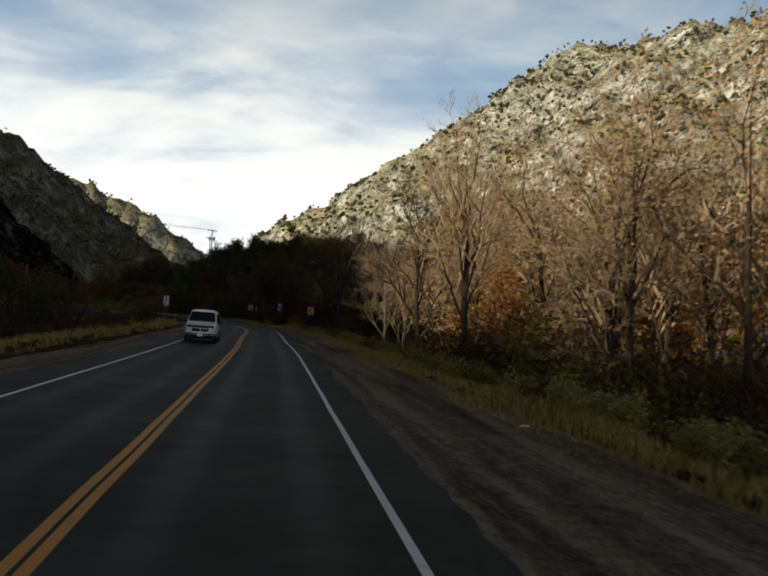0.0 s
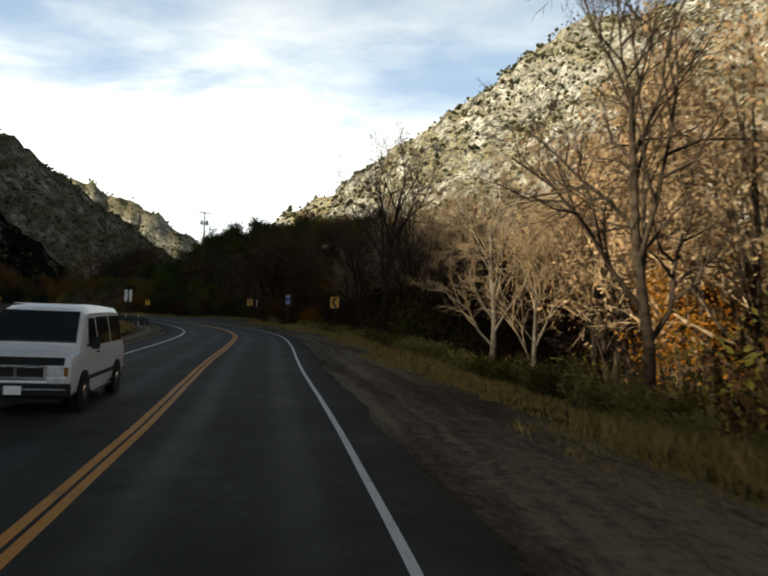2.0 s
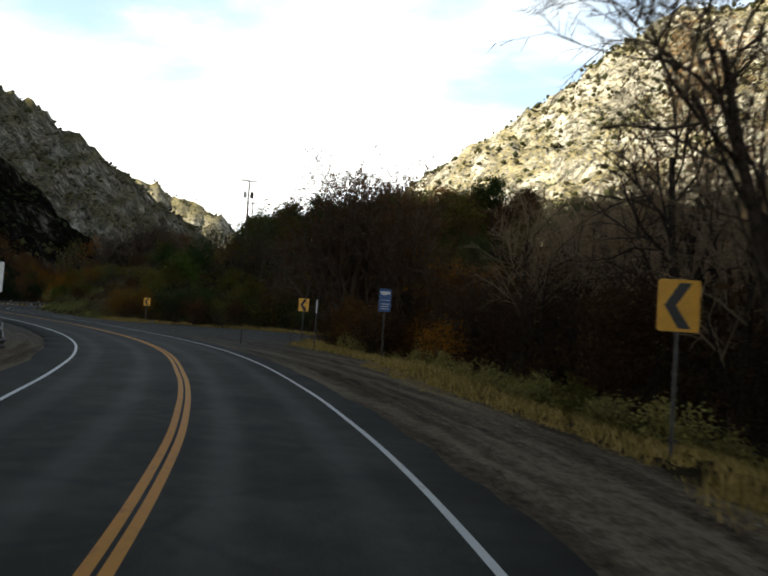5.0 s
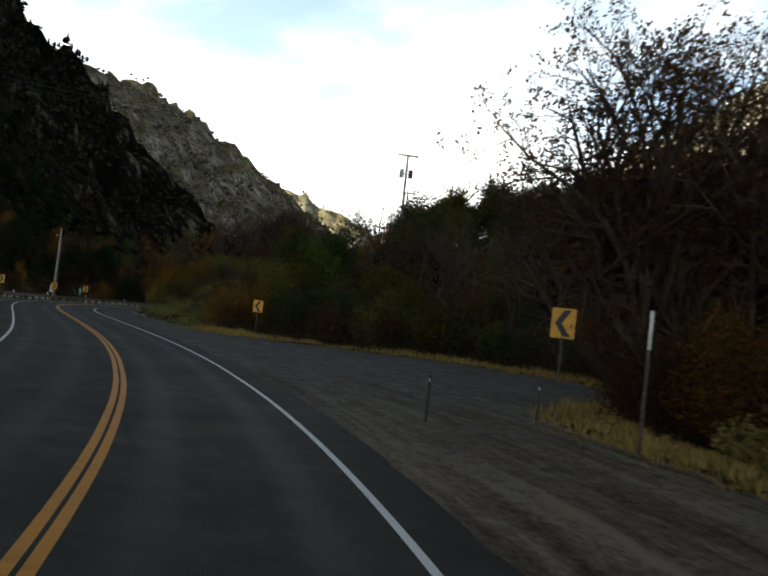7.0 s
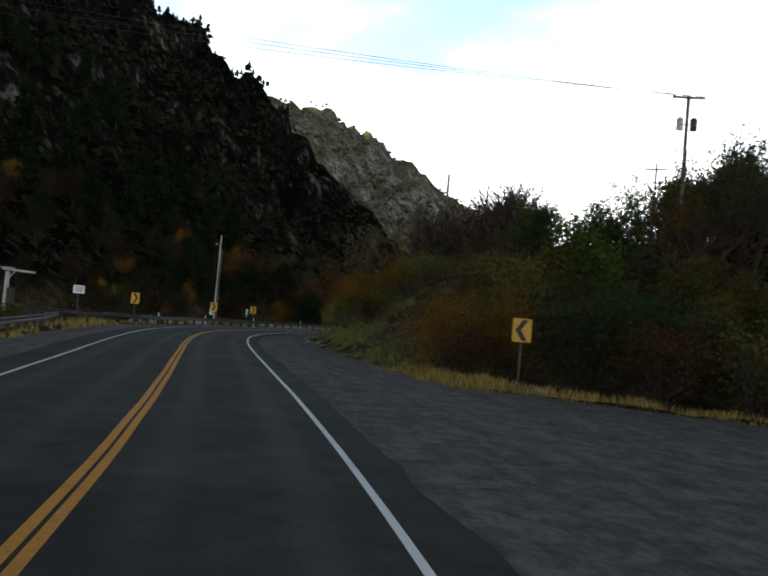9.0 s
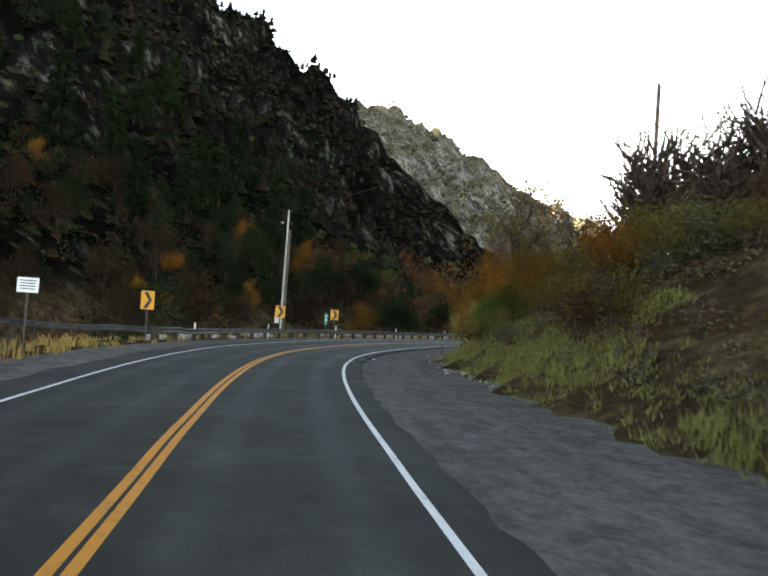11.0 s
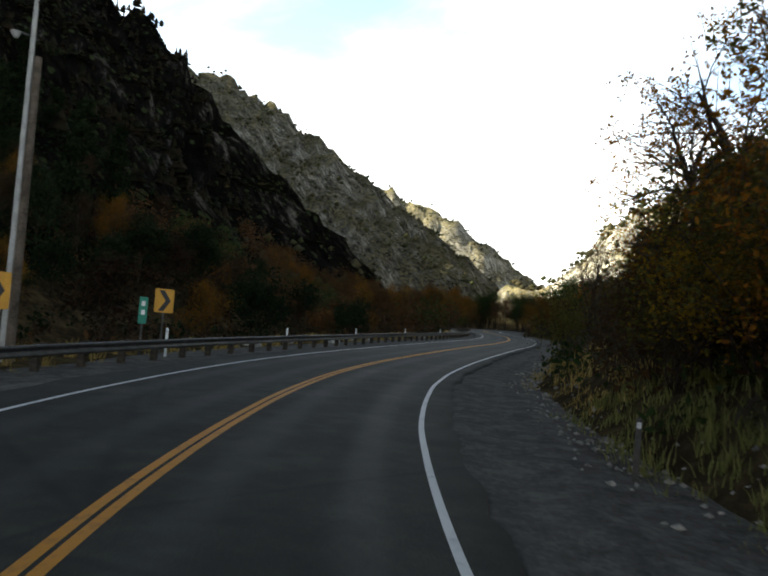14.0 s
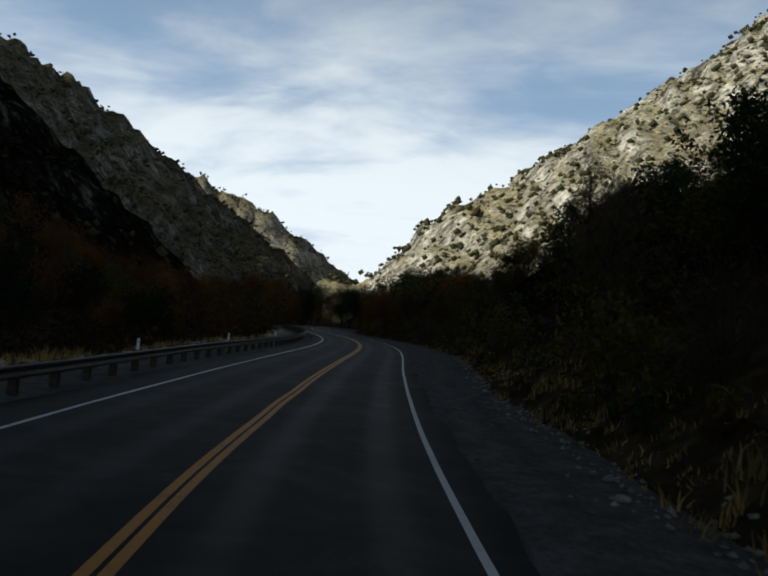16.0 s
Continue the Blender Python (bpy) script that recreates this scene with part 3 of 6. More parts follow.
def strip(name, stations, lats, heights, mat, attribute=True):
    """A band along the road: rows of stations, columns of lats (arrays by station) at heights."""
    lats = np.array([np.broadcast_to(l, stations.shape) for l in lats])
    heights = np.array([np.broadcast_to(h, stations.shape) for h in heights])
    verts, across = [], []
    for l, h in zip(lats, heights):
        x, y = on_road(stations, l)
        verts.append(np.stack([x, y, h], -1))
        across.append(l)
    n, c = len(stations), len(lats)
    i, j = np.meshgrid(np.arange(c - 1), np.arange(n - 1), indexing="ij")
    faces = np.stack([i * n + j, (i + 1) * n + j, (i + 1) * n + j + 1, i * n + j + 1], -1).reshape(-1, 4)
    me = mesh_np(name, np.concatenate(verts), faces, mat, smooth=True)
    if attribute:
        set_float(me, "across", np.concatenate(across))
        set_float(me, "along", np.tile(stations, c))
    return new(name, me)


def build_road():
    s = np.arange(-75.0, 400.0, 0.4)
    ragged = 0.16 * wave(s / 1.7, s * 0, 3) + 0.12 * wave(s / 0.7, s * 0 + 4, 5)
    hole = -0.32 * np.exp(-((s - 181.2) / 0.5) ** 2) - 0.2 * np.exp(-((s - 177.5) / 0.5) ** 2)
    edge = np.interp(s, [-75, 60, 105, 170, 400], [4.25, 4.22, 4.2, 3.95, 3.95]) + 0.6 * ragged + hole
    edge_left = -4.5 + 0.12 * wave(s / 1.9, s * 0 + 9, 8)
    lats = [edge_left - 0.02, edge_left, -3.4, -1.7, 0 * s, 1.7, 3.4, edge, edge + 0.03]
    road = strip("road", s, lats, [-0.2, 0.0, 0.006, 0.02, 0.03, 0.02, 0.006, 0.0, -0.2], ASPHALT)
    tagged(road, "dark worn asphalt of a winding two-lane canyon road", "road", kind="structure")

    def crown(lat):
        return np.interp(np.abs(lat), [0, 1.7, 3.4, 4.6], [0.03, 0.02, 0.006, 0.0]) + 0.006
    for name, lat, w, mat, label in (("road_marking", -3.3, 0.105, WHITE_PAINT, "solid white edge line on the far lane"),
                                     ("road_marking", 3.38, 0.105, WHITE_PAINT, "solid white edge line beside the gravel shoulder"),
                                     ("road_marking", 0.085, 0.12, YELLOW_PAINT, "solid yellow stripe of the double centre line"),
                                     ("road_marking", 0.255, 0.12, YELLOW_PAINT, "solid yellow stripe of the double centre line")):
        wob = 0.015 * wave(s / 3.0, s * 0 + lat, 12)
        tagged(strip(name, s, [lat - w / 2 + wob, lat + w / 2 + wob], [crown(lat - w / 2), crown(lat + w / 2)], mat, False), label, "road marking", kind="structure")
    # Bare gravel shoulders on both sides.
    v = verge(s)
    cols, hts = [], []
    for k, f in enumerate(np.linspace(0, 1, 14)):
        l = 3.55 + (v + 0.5 - 3.55) * f
        cols.append(l)
        hts.append(-0.075 + 0.03 * fbm(*on_road(s, l), 1.3, 3, 81) - 0.012 * np.sin(l * 4.0 + 2.0 * np.sin(s / 9.0)) * (f > 0.1))
    cols.append(v + 1.6)
    hts.append(-0.45)
    tagged(strip("gravel_shoulder", s, cols, hts, GRAVEL), "rutted dirt and gravel shoulder widening into a pullout", "road shoulder", kind="structure")
    turnout = 1.6 * np.exp(-((s - 62) / 14.0) ** 2)
    cols = [-4.2, -4.8, -5.5, -6.2 - turnout * 0.5, -6.9 - turnout, -7.6 - turnout * 1.6]
    hts = [-0.08, -0.07, -0.06, -0.06, -0.08, -0.45]
    tagged(strip("gravel_shoulder", s, [0 * s + c for c in cols], hts, GRAVEL), "narrow dirt shoulder beside the far lane", "road shoulder", kind="structure")


build_road()


# ---------------------------------------------------------------- guardrails
BEAM = [(0.00, 0.42), (0.045, 0.44), (0.05, 0.49), (0.0, 0.53), (-0.01, 0.565), (0.0, 0.60), (0.05, 0.64), (0.045, 0.69), (0.0, 0.71)]


def guardrail(path, label, spacing=2.0, flip=1.0, height=0.0):
    """A W-beam rail on timber posts along a line of x, y; its face is to the right of the line (flip: to the left)."""
    p = np.array(path, float)
    d = np.concatenate([[0], np.cumsum(np.hypot(*np.diff(p, axis=0).T))])
    s = np.arange(0, d[-1], 0.5)
    x, y = np.interp(s, d, p[:, 0]), np.interp(s, d, p[:, 1])
    tx, ty = np.gradient(x), np.gradient(y)
    n = np.hypot(tx, ty)
    nx, ny = ty / n * flip, -tx / n * flip
    base = np.array([max(-0.35, min(0.0, g)) for g in land(x, y)[0]]) * 0.3 + height
    rail = thing("guardrail", Matrix(), label, "guardrail", "guardrails beside the road")
    rows = []
    for u, z in BEAM:
        rows.append(np.stack([x + nx * u, y + ny * u, base + z], -1))
    for u, z in reversed(BEAM):
        rows.append(np.stack([x + nx * (u - 0.012), y + ny * (u - 0.012), base + z], -1))
    c, m = len(rows), len(s)
    i, j = np.meshgrid(np.arange(c), np.arange(m - 1), indexing="ij")
    k = (i + 1) % c
    faces = np.stack([i * m + j, k * m + j, k * m + j + 1, i * m + j + 1], -1).reshape(-1, 4)
    part("beam", mesh_np("beam", np.concatenate(rows), faces, GALVANISED, True), None, rail, "weathered galvanised W-beam")
    post_me = bpy.data.meshes.new("post")
    bm = boxed((0.15, 0.2, 1.15), (0, 0, 0.12), bevel=0.012)
    bm.to_mesh(post_me)
    bm.free()
    post_me.materials.append(RUSTY)
    block_me = bpy.data.meshes.new("block")
    bm = boxed((0.15, 0.12, 0.34), (0, 0, 0), bevel=0.01)
    bm.to_mesh(block_me)
    bm.free()
    block_me.materials.append(RUSTY)
    for t in np.arange(0.4, d[-1] - 0.3, spacing):
        q = int(t / 0.5)
        ang = math.degrees(math.atan2(ny[q], nx[q])) + 90
        o = part("post", post_me, None, rail)
        o.matrix_world = pose(x[q] - nx[q] * 0.25, y[q] - ny[q] * 0.25, base[q], 0, 0, ang)
        o = part("block", block_me, None, rail)
        o.matrix_world = pose(x[q] - nx[q] * 0.085, y[q] - ny[q] * 0.085, base[q] + 0.565, 0, 0, ang)
    return rail


def road_line(rows, step=1.0):
    rows = np.array(rows, float)
    s = np.arange(rows[0, 0], rows[-1, 0] + 0.01, step)
    return np.stack(on_road(s, np.interp(s, rows[:, 0], rows[:, 1])), -1)


guardrail(road_line([(182, -6.6), (186, -6.2), (195, -6.05), (203, -5.4), (212, -5.0), (222, -4.9), (235, -5.1), (260, -5.0), (330, -5.2)]),
          "long galvanised guardrail on timber posts along the river bend")
guardrail(road_line([(128, -6.2), (140, -6.4), (155, -7.3), (163, -7.6), (170, -8.6), (174, -10.6), (176, -13.5)]),
          "galvanised guardrail curving away at a side drive")
bull = road_line([(89.4, -5.2), (91, -5.5), (98, -6.3), (112, -6.6), (124, -6.3)])
guardrail(bull, "galvanised guardrail starting at a rounded nose")
nose = [on_road(89.4, -5.2), on_road(87.6, -5.6), on_road(86.6, -6.6), on_road(85.8, -8.0)]
tail = [on_road(84.8, -10.0), on_road(83.0, -14.0), on_road(80.0, -20.0), on_road(76.0, -28.0)]
guardrail(nose + tail, "galvanised guardrail turning along the side road", flip=-1.0)
guardrail([on_road(181.8, -6.9), on_road(180.6, -9.0), on_road(180.4, -12.0), on_road(182.0, -16.0), on_road(186.0, -20.0)],
          "short low guardrail beside the river drive", flip=-1.0)


# ---------------------------------------------------------------- signs and posts
def facing(x, y, ex, ey):
    """The turn about z by which a thing's -y side looks at ex, ey."""
    return math.degrees(math.atan2(ey - y, ex - x)) + 90


def channel_post(parent, height, name="post", at=(0, 0.03), label=""):
    """A U-channel steel post of a sign, with its foot in the ground."""
    w, d, t = 0.035, 0.022, 0.006
    outline = [(-w, 0), (w, 0), (w, d), (w - t, d), (w - t, t), (-w + t, t), (-w + t, d), (-w, d)]
    bm = bmesh.new()
    f = bm.faces.new([bm.verts.new((x + at[0], y + at[1], -0.4)) for x, y in outline])
    r = bmesh.ops.extrude_face_region(bm, geom=[f])
    bmesh.ops.translate(bm, vec=(0, 0, height + 0.4), verts=[v for v in r["geom"] if isinstance(v, bmesh.types.BMVert)])
    bmesh.ops.recalc_face_normals(bm, faces=bm.faces)
    return part(name, bm, POST_STEEL, parent, label)


def rounded(w, h, r, n=4):
    pts = []
    for cx, cz, a0 in ((w / 2 - r, h / 2 - r, 0), (-w / 2 + r, h / 2 - r, 90), (-w / 2 + r, -h / 2 + r, 180), (w / 2 - r, -h / 2 + r, 270)):
        for k in range(n + 1):
            a = radians(a0 + 90 * k / n)
            pts.append((cx + r * math.cos(a), cz + r * math.sin(a)))
    return pts


def shifted(outline, dx, dz):
    return [(x + dx, z + dz) for x, z in outline]


def slab(outline, y0, thick):
    bm = prism(outline, thick)
    bmesh.ops.translate(bm, vec=(0, y0, 0), verts=bm.verts)
    return bm


def bolts(parent, zs, y):
    for z in zs:
        part("bolt", tubed(0.012, 0.010, 0.008, (0, y, z), (90, 0, 0), sides=8), GALVANISED, parent)


def chevron(x, y, mid, eye, points_left, label, w=0.70, h=0.88):
    g = min(ground(x, y), mid - 1.0)
    s = thing("chevron_sign", pose(x, y, g, 0, 0, facing(x, y, *eye)), label, "road sign", "chevron signs round the bend")
    m = mid - g
    channel_post(s, m + h / 2 - 0.05)
    plate = part("plate", slab(shifted(rounded(w, h, 0.05), 0, m), 0.0, 0.004), SIGN_YELLOW, s, "yellow reflective plate")
    a, b, c = 0.40 * w, 0.44 * h, 0.20 * w
    k = -1 if points_left else 1
    arrow = [(-0.30 * w, b), (-0.30 * w + 0.30 * w, b), (0.34 * w, 0), (0.0, -b), (-0.30 * w, -b), (0.06 * w, 0)]
    arrow = [(k * u, v + m) for u, v in arrow]
    part("arrow", slab(arrow, -0.005, 0.003), SIGN_BLACK, plate, "black chevron arrow")
    bolts(plate, (m + 0.33 * h, m - 0.33 * h), -0.004)
    return s


chevron(-8.3, 70.5, 2.62, (-6, 40), True, "yellow and black chevron sign on a post above the grassy verge")
chevron(-25.8, 107.2, 2.6, (-21.5, 82), True, "yellow and black chevron sign on a post beside the gravel pullout")
chevron(-49.8, 130.7, 2.12, (-36, 104), True, "yellow and black chevron sign on a post before a dense bush", 0.66, 0.82)
chevron(-98.1, 161.2, 1.82, (-74, 139), False, "yellow and black chevron sign beside the pale utility pole")
chevron(-101.2, 170.2, 1.82, (-78, 144), False, "yellow and black chevron sign behind the river guardrail", 0.66, 0.85)
chevron(-87.9, 143.6, 2.0, (-66, 106), False, "yellow and black chevron sign at the end of the guardrail", 0.66, 0.85)


def blue_sign():
    x, y, mid = -17.98, 95.4, 2.99
    w, h = 0.62, 1.17
    s = thing("information_sign", pose(x, y, ground(x, y), 0, 0, facing(x, y, -17, 70)), "blue roadside information sign with a landscape picture and text lines", "road sign")
    m = mid - ground(x, y)
    channel_post(s, m + h / 2 - 0.1)
    plate = part("plate", slab(shifted(rounded(w, h, 0.05), 0, m), 0.0, 0.005), SIGN_BLUE, s)
    part("picture_panel", slab(shifted(rounded(w - 0.12, 0.46, 0.03), 0, m + 0.22), -0.004, 0.003), SIGN_BACK, plate, "pale picture panel")
    hills = [(-0.245, 0.06), (-0.245, 0.42), (-0.16, 0.33), (-0.05, 0.30), (0.06, 0.33), (0.15, 0.38), (0.245, 0.34), (0.245, 0.06)]
    part("hill_shape", slab(shifted(hills, 0, m - 0.05), -0.008, 0.003), SIGN_BLUE, plate, "dark blue mountain shape")
    for k in range(3):
        part("text_bar", slab(shifted(rounded(w - 0.16 - 0.05 * (k % 2), 0.03, 0.01, 1), 0, m - 0.20 - 0.12 * k), -0.004, 0.003), SIGN_BACK, plate, "pale line of small text")
    bolts(plate, (m + 0.52, m - 0.52), -0.005)


blue_sign()


def back_signs():
    """Two narrow sign backs side by side on posts, turned away from the walk."""
    x, y = -31.6, 83.7
    g = ground(x, y)
    s = thing("roadside_sign", pose(x, y, g, 0, 0, facing(x, y, -8, 40)), "pair of narrow pale sign panels on two posts", "road sign")
    for dx in (-0.21, 0.21):
        p = part("panel", slab(shifted(rounded(0.30, 1.2, 0.03), dx, 2.7 - g), 0.0, 0.005), SIGN_BACK, s, "bare aluminium panel")
        bolts(p, (2.7 - g + 0.4, 2.7 - g - 0.4), -0.004)
        channel_post(s, 2.7 - g + 0.5, at=(dx, 0.03))


back_signs()


def square_sign():
    x, y = -84.6, 136.5
    g = ground(x, y)
    s = thing("notice_sign", pose(x, y, g, 0, 0, facing(x, y, -50, 116)), "small white rectangular notice with unreadable dark lines", "road sign")
    m = 2.25 - g
    channel_post(s, m + 0.2)
    plate = part("plate", slab(shifted(rounded(0.72, 0.54, 0.03), 0, m), 0.0, 0.004), SIGN_WHITE, s)
    for k in range(4):
        part("text_bar", slab(shifted(rounded(0.56 - 0.08 * (k % 2), 0.035, 0.008, 1), 0, m + 0.16 - 0.1 * k), -0.003, 0.003), SIGN_BLACK, plate, "dark line of small text")


square_sign()


def mile_marker():
    x, y = -101.0, 169.0
    g = ground(x, y)
    s = thing("mile_marker", pose(x, y, g, 0, 0, facing(x, y, -76, 142)), "narrow green mile marker behind the guardrail", "road sign")
    channel_post(s, 1.9 - g)
    plate = part("plate", slab(shifted(rounded(0.28, 0.92, 0.03), 0, 1.45 - g), 0.0, 0.004), SIGN_GREEN, s)
    for k in range(2):
        part("text_bar", slab(shifted(rounded(0.12, 0.16, 0.01, 1), 0, 1.68 - g - 0.3 * k), -0.003, 0.003), SIGN_WHITE, plate, "white bar")


mile_marker()


def delineator(x, y, top, label, mat=None, width=0.09):
    g = ground(x, y)
    d = thing("delineator_post", pose(x, y, g, 0, 0, facing(x, y, -40, 60)), label, "marker post", "delineator posts along the road")
    blade = [(-width / 2, -0.3), (width / 2, -0.3), (width / 2, top - g - 0.03), (width / 2 - 0.03, top - g), (-width / 2 + 0.03, top - g), (-width / 2, top - g - 0.03)]
    part("blade", slab(blade, 0.0, 0.02), mat or SIGN_WHITE, d)
    part("reflector", slab(shifted(rounded(width * 0.75, 0.09, 0.015, 2), 0, top - g - 0.12), -0.004, 0.004), LAMP_GLASS, d, "pale reflector")


for s_, l_ in ((186.5, -6.9), (196, -6.6), (206, -6.0), (217, -5.6), (229, -5.6), (243, -5.7), (258, -5.7)):
    delineator(*on_road(s_, l_), 0.92, "short white delineator post behind the guardrail")
delineator(*on_road(88.6, -6.3), 0.95, "short white delineator post in the guardrail nose")
delineator(*on_road(95.0, -6.9), 0.95, "short white delineator post behind the guardrail")
delineator(*on_road(192, 6.4), 0.85, "dull grey delineator post at the gravel edge", POST_STEEL)
delineator(*on_road(108.2, 6.7), 1.0, "thin dark delineator post on the gravel pullout", POST_STEEL, 0.06)
delineator(*on_road(110.4, 10.9), 0.85, "thin dark delineator post at the pullout edge", POST_STEEL, 0.06)
delineator(*on_road(231, 7.3), 0.9, "dull grey delineator post at the gravel edge", POST_STEEL)


def tall_post():
    x, y = -23.2, 101.2
    g = ground(x, y)
    s = thing("marker_post", pose(x, y, g, 0, 0, facing(x, y, -20, 76)), "tall thin steel post with a pale upper half", "marker post")
    channel_post(s, 2.9 - g)
    part("sleeve", slab([(-0.035, 2.1 - g), (0.035, 2.1 - g), (0.035, 2.9 - g), (-0.035, 2.9 - g)], 0.0, 0.012), SIGN_BACK, s, "pale reflective sleeve")


tall_post()


def gauge_post():
    """The white steel post with a roofed arm by the river."""
    x, y = -97.2, 138.5
    g = ground(x, y)
    s = thing("gauge_post", pose(x, y, g, 0, 0, 20), "white steel post with a long horizontal arm by the river", "steel post")
    part("column", boxed((0.26, 0.26, 3.2 - g + 0.4), (0, 0, (3.2 - g - 0.4) / 2), bevel=0.02), PALE_POLE, s, "white square steel column")
    part("arm", boxed((3.0, 0.22, 0.16), (1.0, 0, 3.32 - g), (0, 2.5, 0), bevel=0.015), PALE_POLE, s, "white boom")
    part("cap", boxed((0.9, 0.6, 0.07), (-0.1, 0, 3.5 - g), bevel=0.01), PALE_POLE, s)
    part("brace", boxed((0.9, 0.07, 0.07), (0.35, 0, 2.9 - g), (0, -48, 0)), PALE_POLE, s)
    part("lamp", boxed((0.5, 0.16, 0.10), (1.5, 0, 3.18 - g), bevel=0.02), GALVANISED, s)
    part("cabinet", boxed((0.5, 0.4, 1.5), (0.35, 0.12, 1.2 - g), bevel=0.02), RUSTY, s, "dark cabinet beside the column")


gauge_post()


# ---------------------------------------------------------------- utility poles and wires
def insulator(parent, x, z, y=0.0):
    bm = tubed(0.018, 0.018, 0.14, (x, y, z), sides=6)
    tube(bm, 0.05, 0.03, 0.05, (x, y, z + 0.07), sides=8)
    tube(bm, 0.045, 0.03, 0.05, (x, y, z + 0.12), sides=8)
    part("insulator", bm, PALE_POLE, parent, "pale ceramic insulator")


def crossarm_pole(x, y, top, turn, label, transformers=True, arms=(0.15,), radius=0.15):
    g = ground(x, y)
    h = top - g
    p = thing("utility_pole", pose(x, y, g, 0, 0, turn), label, "utility pole", "utility poles on the knoll")
    part("pole", tubed(radius * 1.15, radius * 0.8, h + 0.8, (0, 0, -0.8), sides=14), WOOD_POLE, p)
    for k, drop in enumerate(arms):
        arm = part("crossarm", boxed((2.5, 0.12, 0.17), (0, -0.16, h - drop), bevel=0.012), WOOD_POLE, p)
        for dx in (-1.1, -0.45, 0.6, 1.1):
            insulator(arm, dx, h - drop + 0.06, -0.16)
        for sx in (-1, 1):
            part("brace", boxed((0.85, 0.03, 0.04), (sx * 0.38, -0.15, h - drop - 0.28), (0, sx * 38, 0)), GALVANISED, p)
    if transformers:
        for sx, mat, lab in ((-1, PALE_POLE, "pale grey transformer can"), (1, RUSTY, "dark transformer can")):
            bm = tubed(0.26, 0.26, 0.85, (sx * 0.52, 0, h - 2.75), sides=18)
            tube(bm, 0.27, 0.20, 0.10, (sx * 0.52, 0, h - 1.90), sides=18)
            tube(bm, 0.03, 0.02, 0.22, (sx * 0.45, 0, h - 1.82), sides=8)
            tube(bm, 0.03, 0.02, 0.22, (sx * 0.62, 0, h - 1.82), sides=8)
            can = part("transformer", bm, mat, p, lab)
            part("bracket", boxed((0.3, 0.08, 0.08), (sx * 0.25, 0, h - 2.3)), GALVANISED, can)
        for sx in (-0.75, 0.75):
            part("fuse", tubed(0.035, 0.03, 0.4, (sx, -0.16, h - 1.05), (12 * sx, 0, 0), sides=8), PALE_POLE, p)
    part("riser", tubed(0.03, 0.03, h * 0.7, (0.17, 0, 0.2), sides=8), GALVANISED, p)
    return p


crossarm_pole(-54.0, 168.0, 21.9, 28, "weathered wooden utility pole with crossarm and transformers on the knoll")
crossarm_pole(-64.0, 196.3, 23.3, 20, "distant wooden utility pole with a single crossarm", False, (0.8,), 0.13)


def plain_pole(x, y, top, label, radius=0.12):
    g = ground(x, y)
    p = thing("utility_pole", pose(x, y, g), label, "utility pole", "utility poles on the knoll")
    part("pole", tubed(radius * 1.2, radius * 0.85, top - g + 0.8, (0, 0, -0.8), sides=14), WOOD_POLE, p)
    part("pole_cap", tubed(radius * 0.9, 0.01, 0.08, (0, 0, top - g), sides=14), GALVANISED, p)
    insulator(p, 0.0, top - g + 0.02)


plain_pole(-71.7, 161.9, 14.9, "bare wooden pole standing on the bank top")


def river_pole():
    x, y = -99.6, 162.7
    g = ground(x, y)
    p = thing("utility_pole", pose(x, y, g, 0, 0, 40), "pair of tall pale and dark poles behind the guardrail", "utility pole")
    part("mast", tubed(0.085, 0.06, 9.5 - g + 0.6, (0, 0, -0.6), sides=12), PALE_POLE, p, "slim pale mast")
    part("pole", tubed(0.13, 0.09, 8.0 - g + 0.6, (0.17, 0.04, -0.6), sides=14), WOOD_POLE, p, "dark timber pole")
    part("lamp_bracket", boxed((0.5, 0.05, 0.05), (-0.2, 0, 8.55 - g), (0, 12, 0)), GALVANISED, p)
    lamp = part("lamp", tubed(0.06, 0.15, 0.16, (-0.42, 0, 8.42 - g), sides=12), PALE_POLE, p, "small pale lamp head")
    for z in (2.2, 5.0, 7.6):
        part("clamp", boxed((0.34, 0.08, 0.06), (0.09, 0.02, z - g)), GALVANISED, p)
    part("meter_box", boxed((0.32, 0.2, 0.9), (-0.3, -0.05, 1.4 - g), bevel=0.02), SIGN_BACK, p, "pale blue-grey meter box")


river_pole()


def cable(a, b, sag, name="power_line", label="thin dark power line sagging between poles", r=0.013):
    cu = bpy.data.curves.new(name, "CURVE")
    cu.dimensions, cu.bevel_depth, cu.bevel_resolution = "3D", r, 1
    sp = cu.splines.new("POLY")
    n = 24
    sp.points.add(n)
    for k in range(n + 1):
        t = k / n
        q = Vector(a).lerp(Vector(b), t)
        sp.points[k].co = (q.x, q.y, q.z - 4 * sag * t * (1 - t), 1)
    cu.materials.append(WIRE)
    tagged(new(name, cu), label, "power line", "power lines over the road")


for k in range(3):
    off = (-1.1, 0.0, 1.1)[k]
    cable((-54 + off * 0.88, 168 + off * 0.47, 21.95), (-112 + off * 0.8, 116 - off * 0.9, 22.9 - 1.25 * off), 0.9, r=0.019)
    cable((-54 + off * 0.88, 168 + off * 0.47, 21.95), (-64 + off * 0.9, 196.3 + off * 0.4, 22.7), 0.4)
cable((-99.6, 162.7, 9.4), (-71.7, 161.9, 14.9), 0.5, r=0.015)


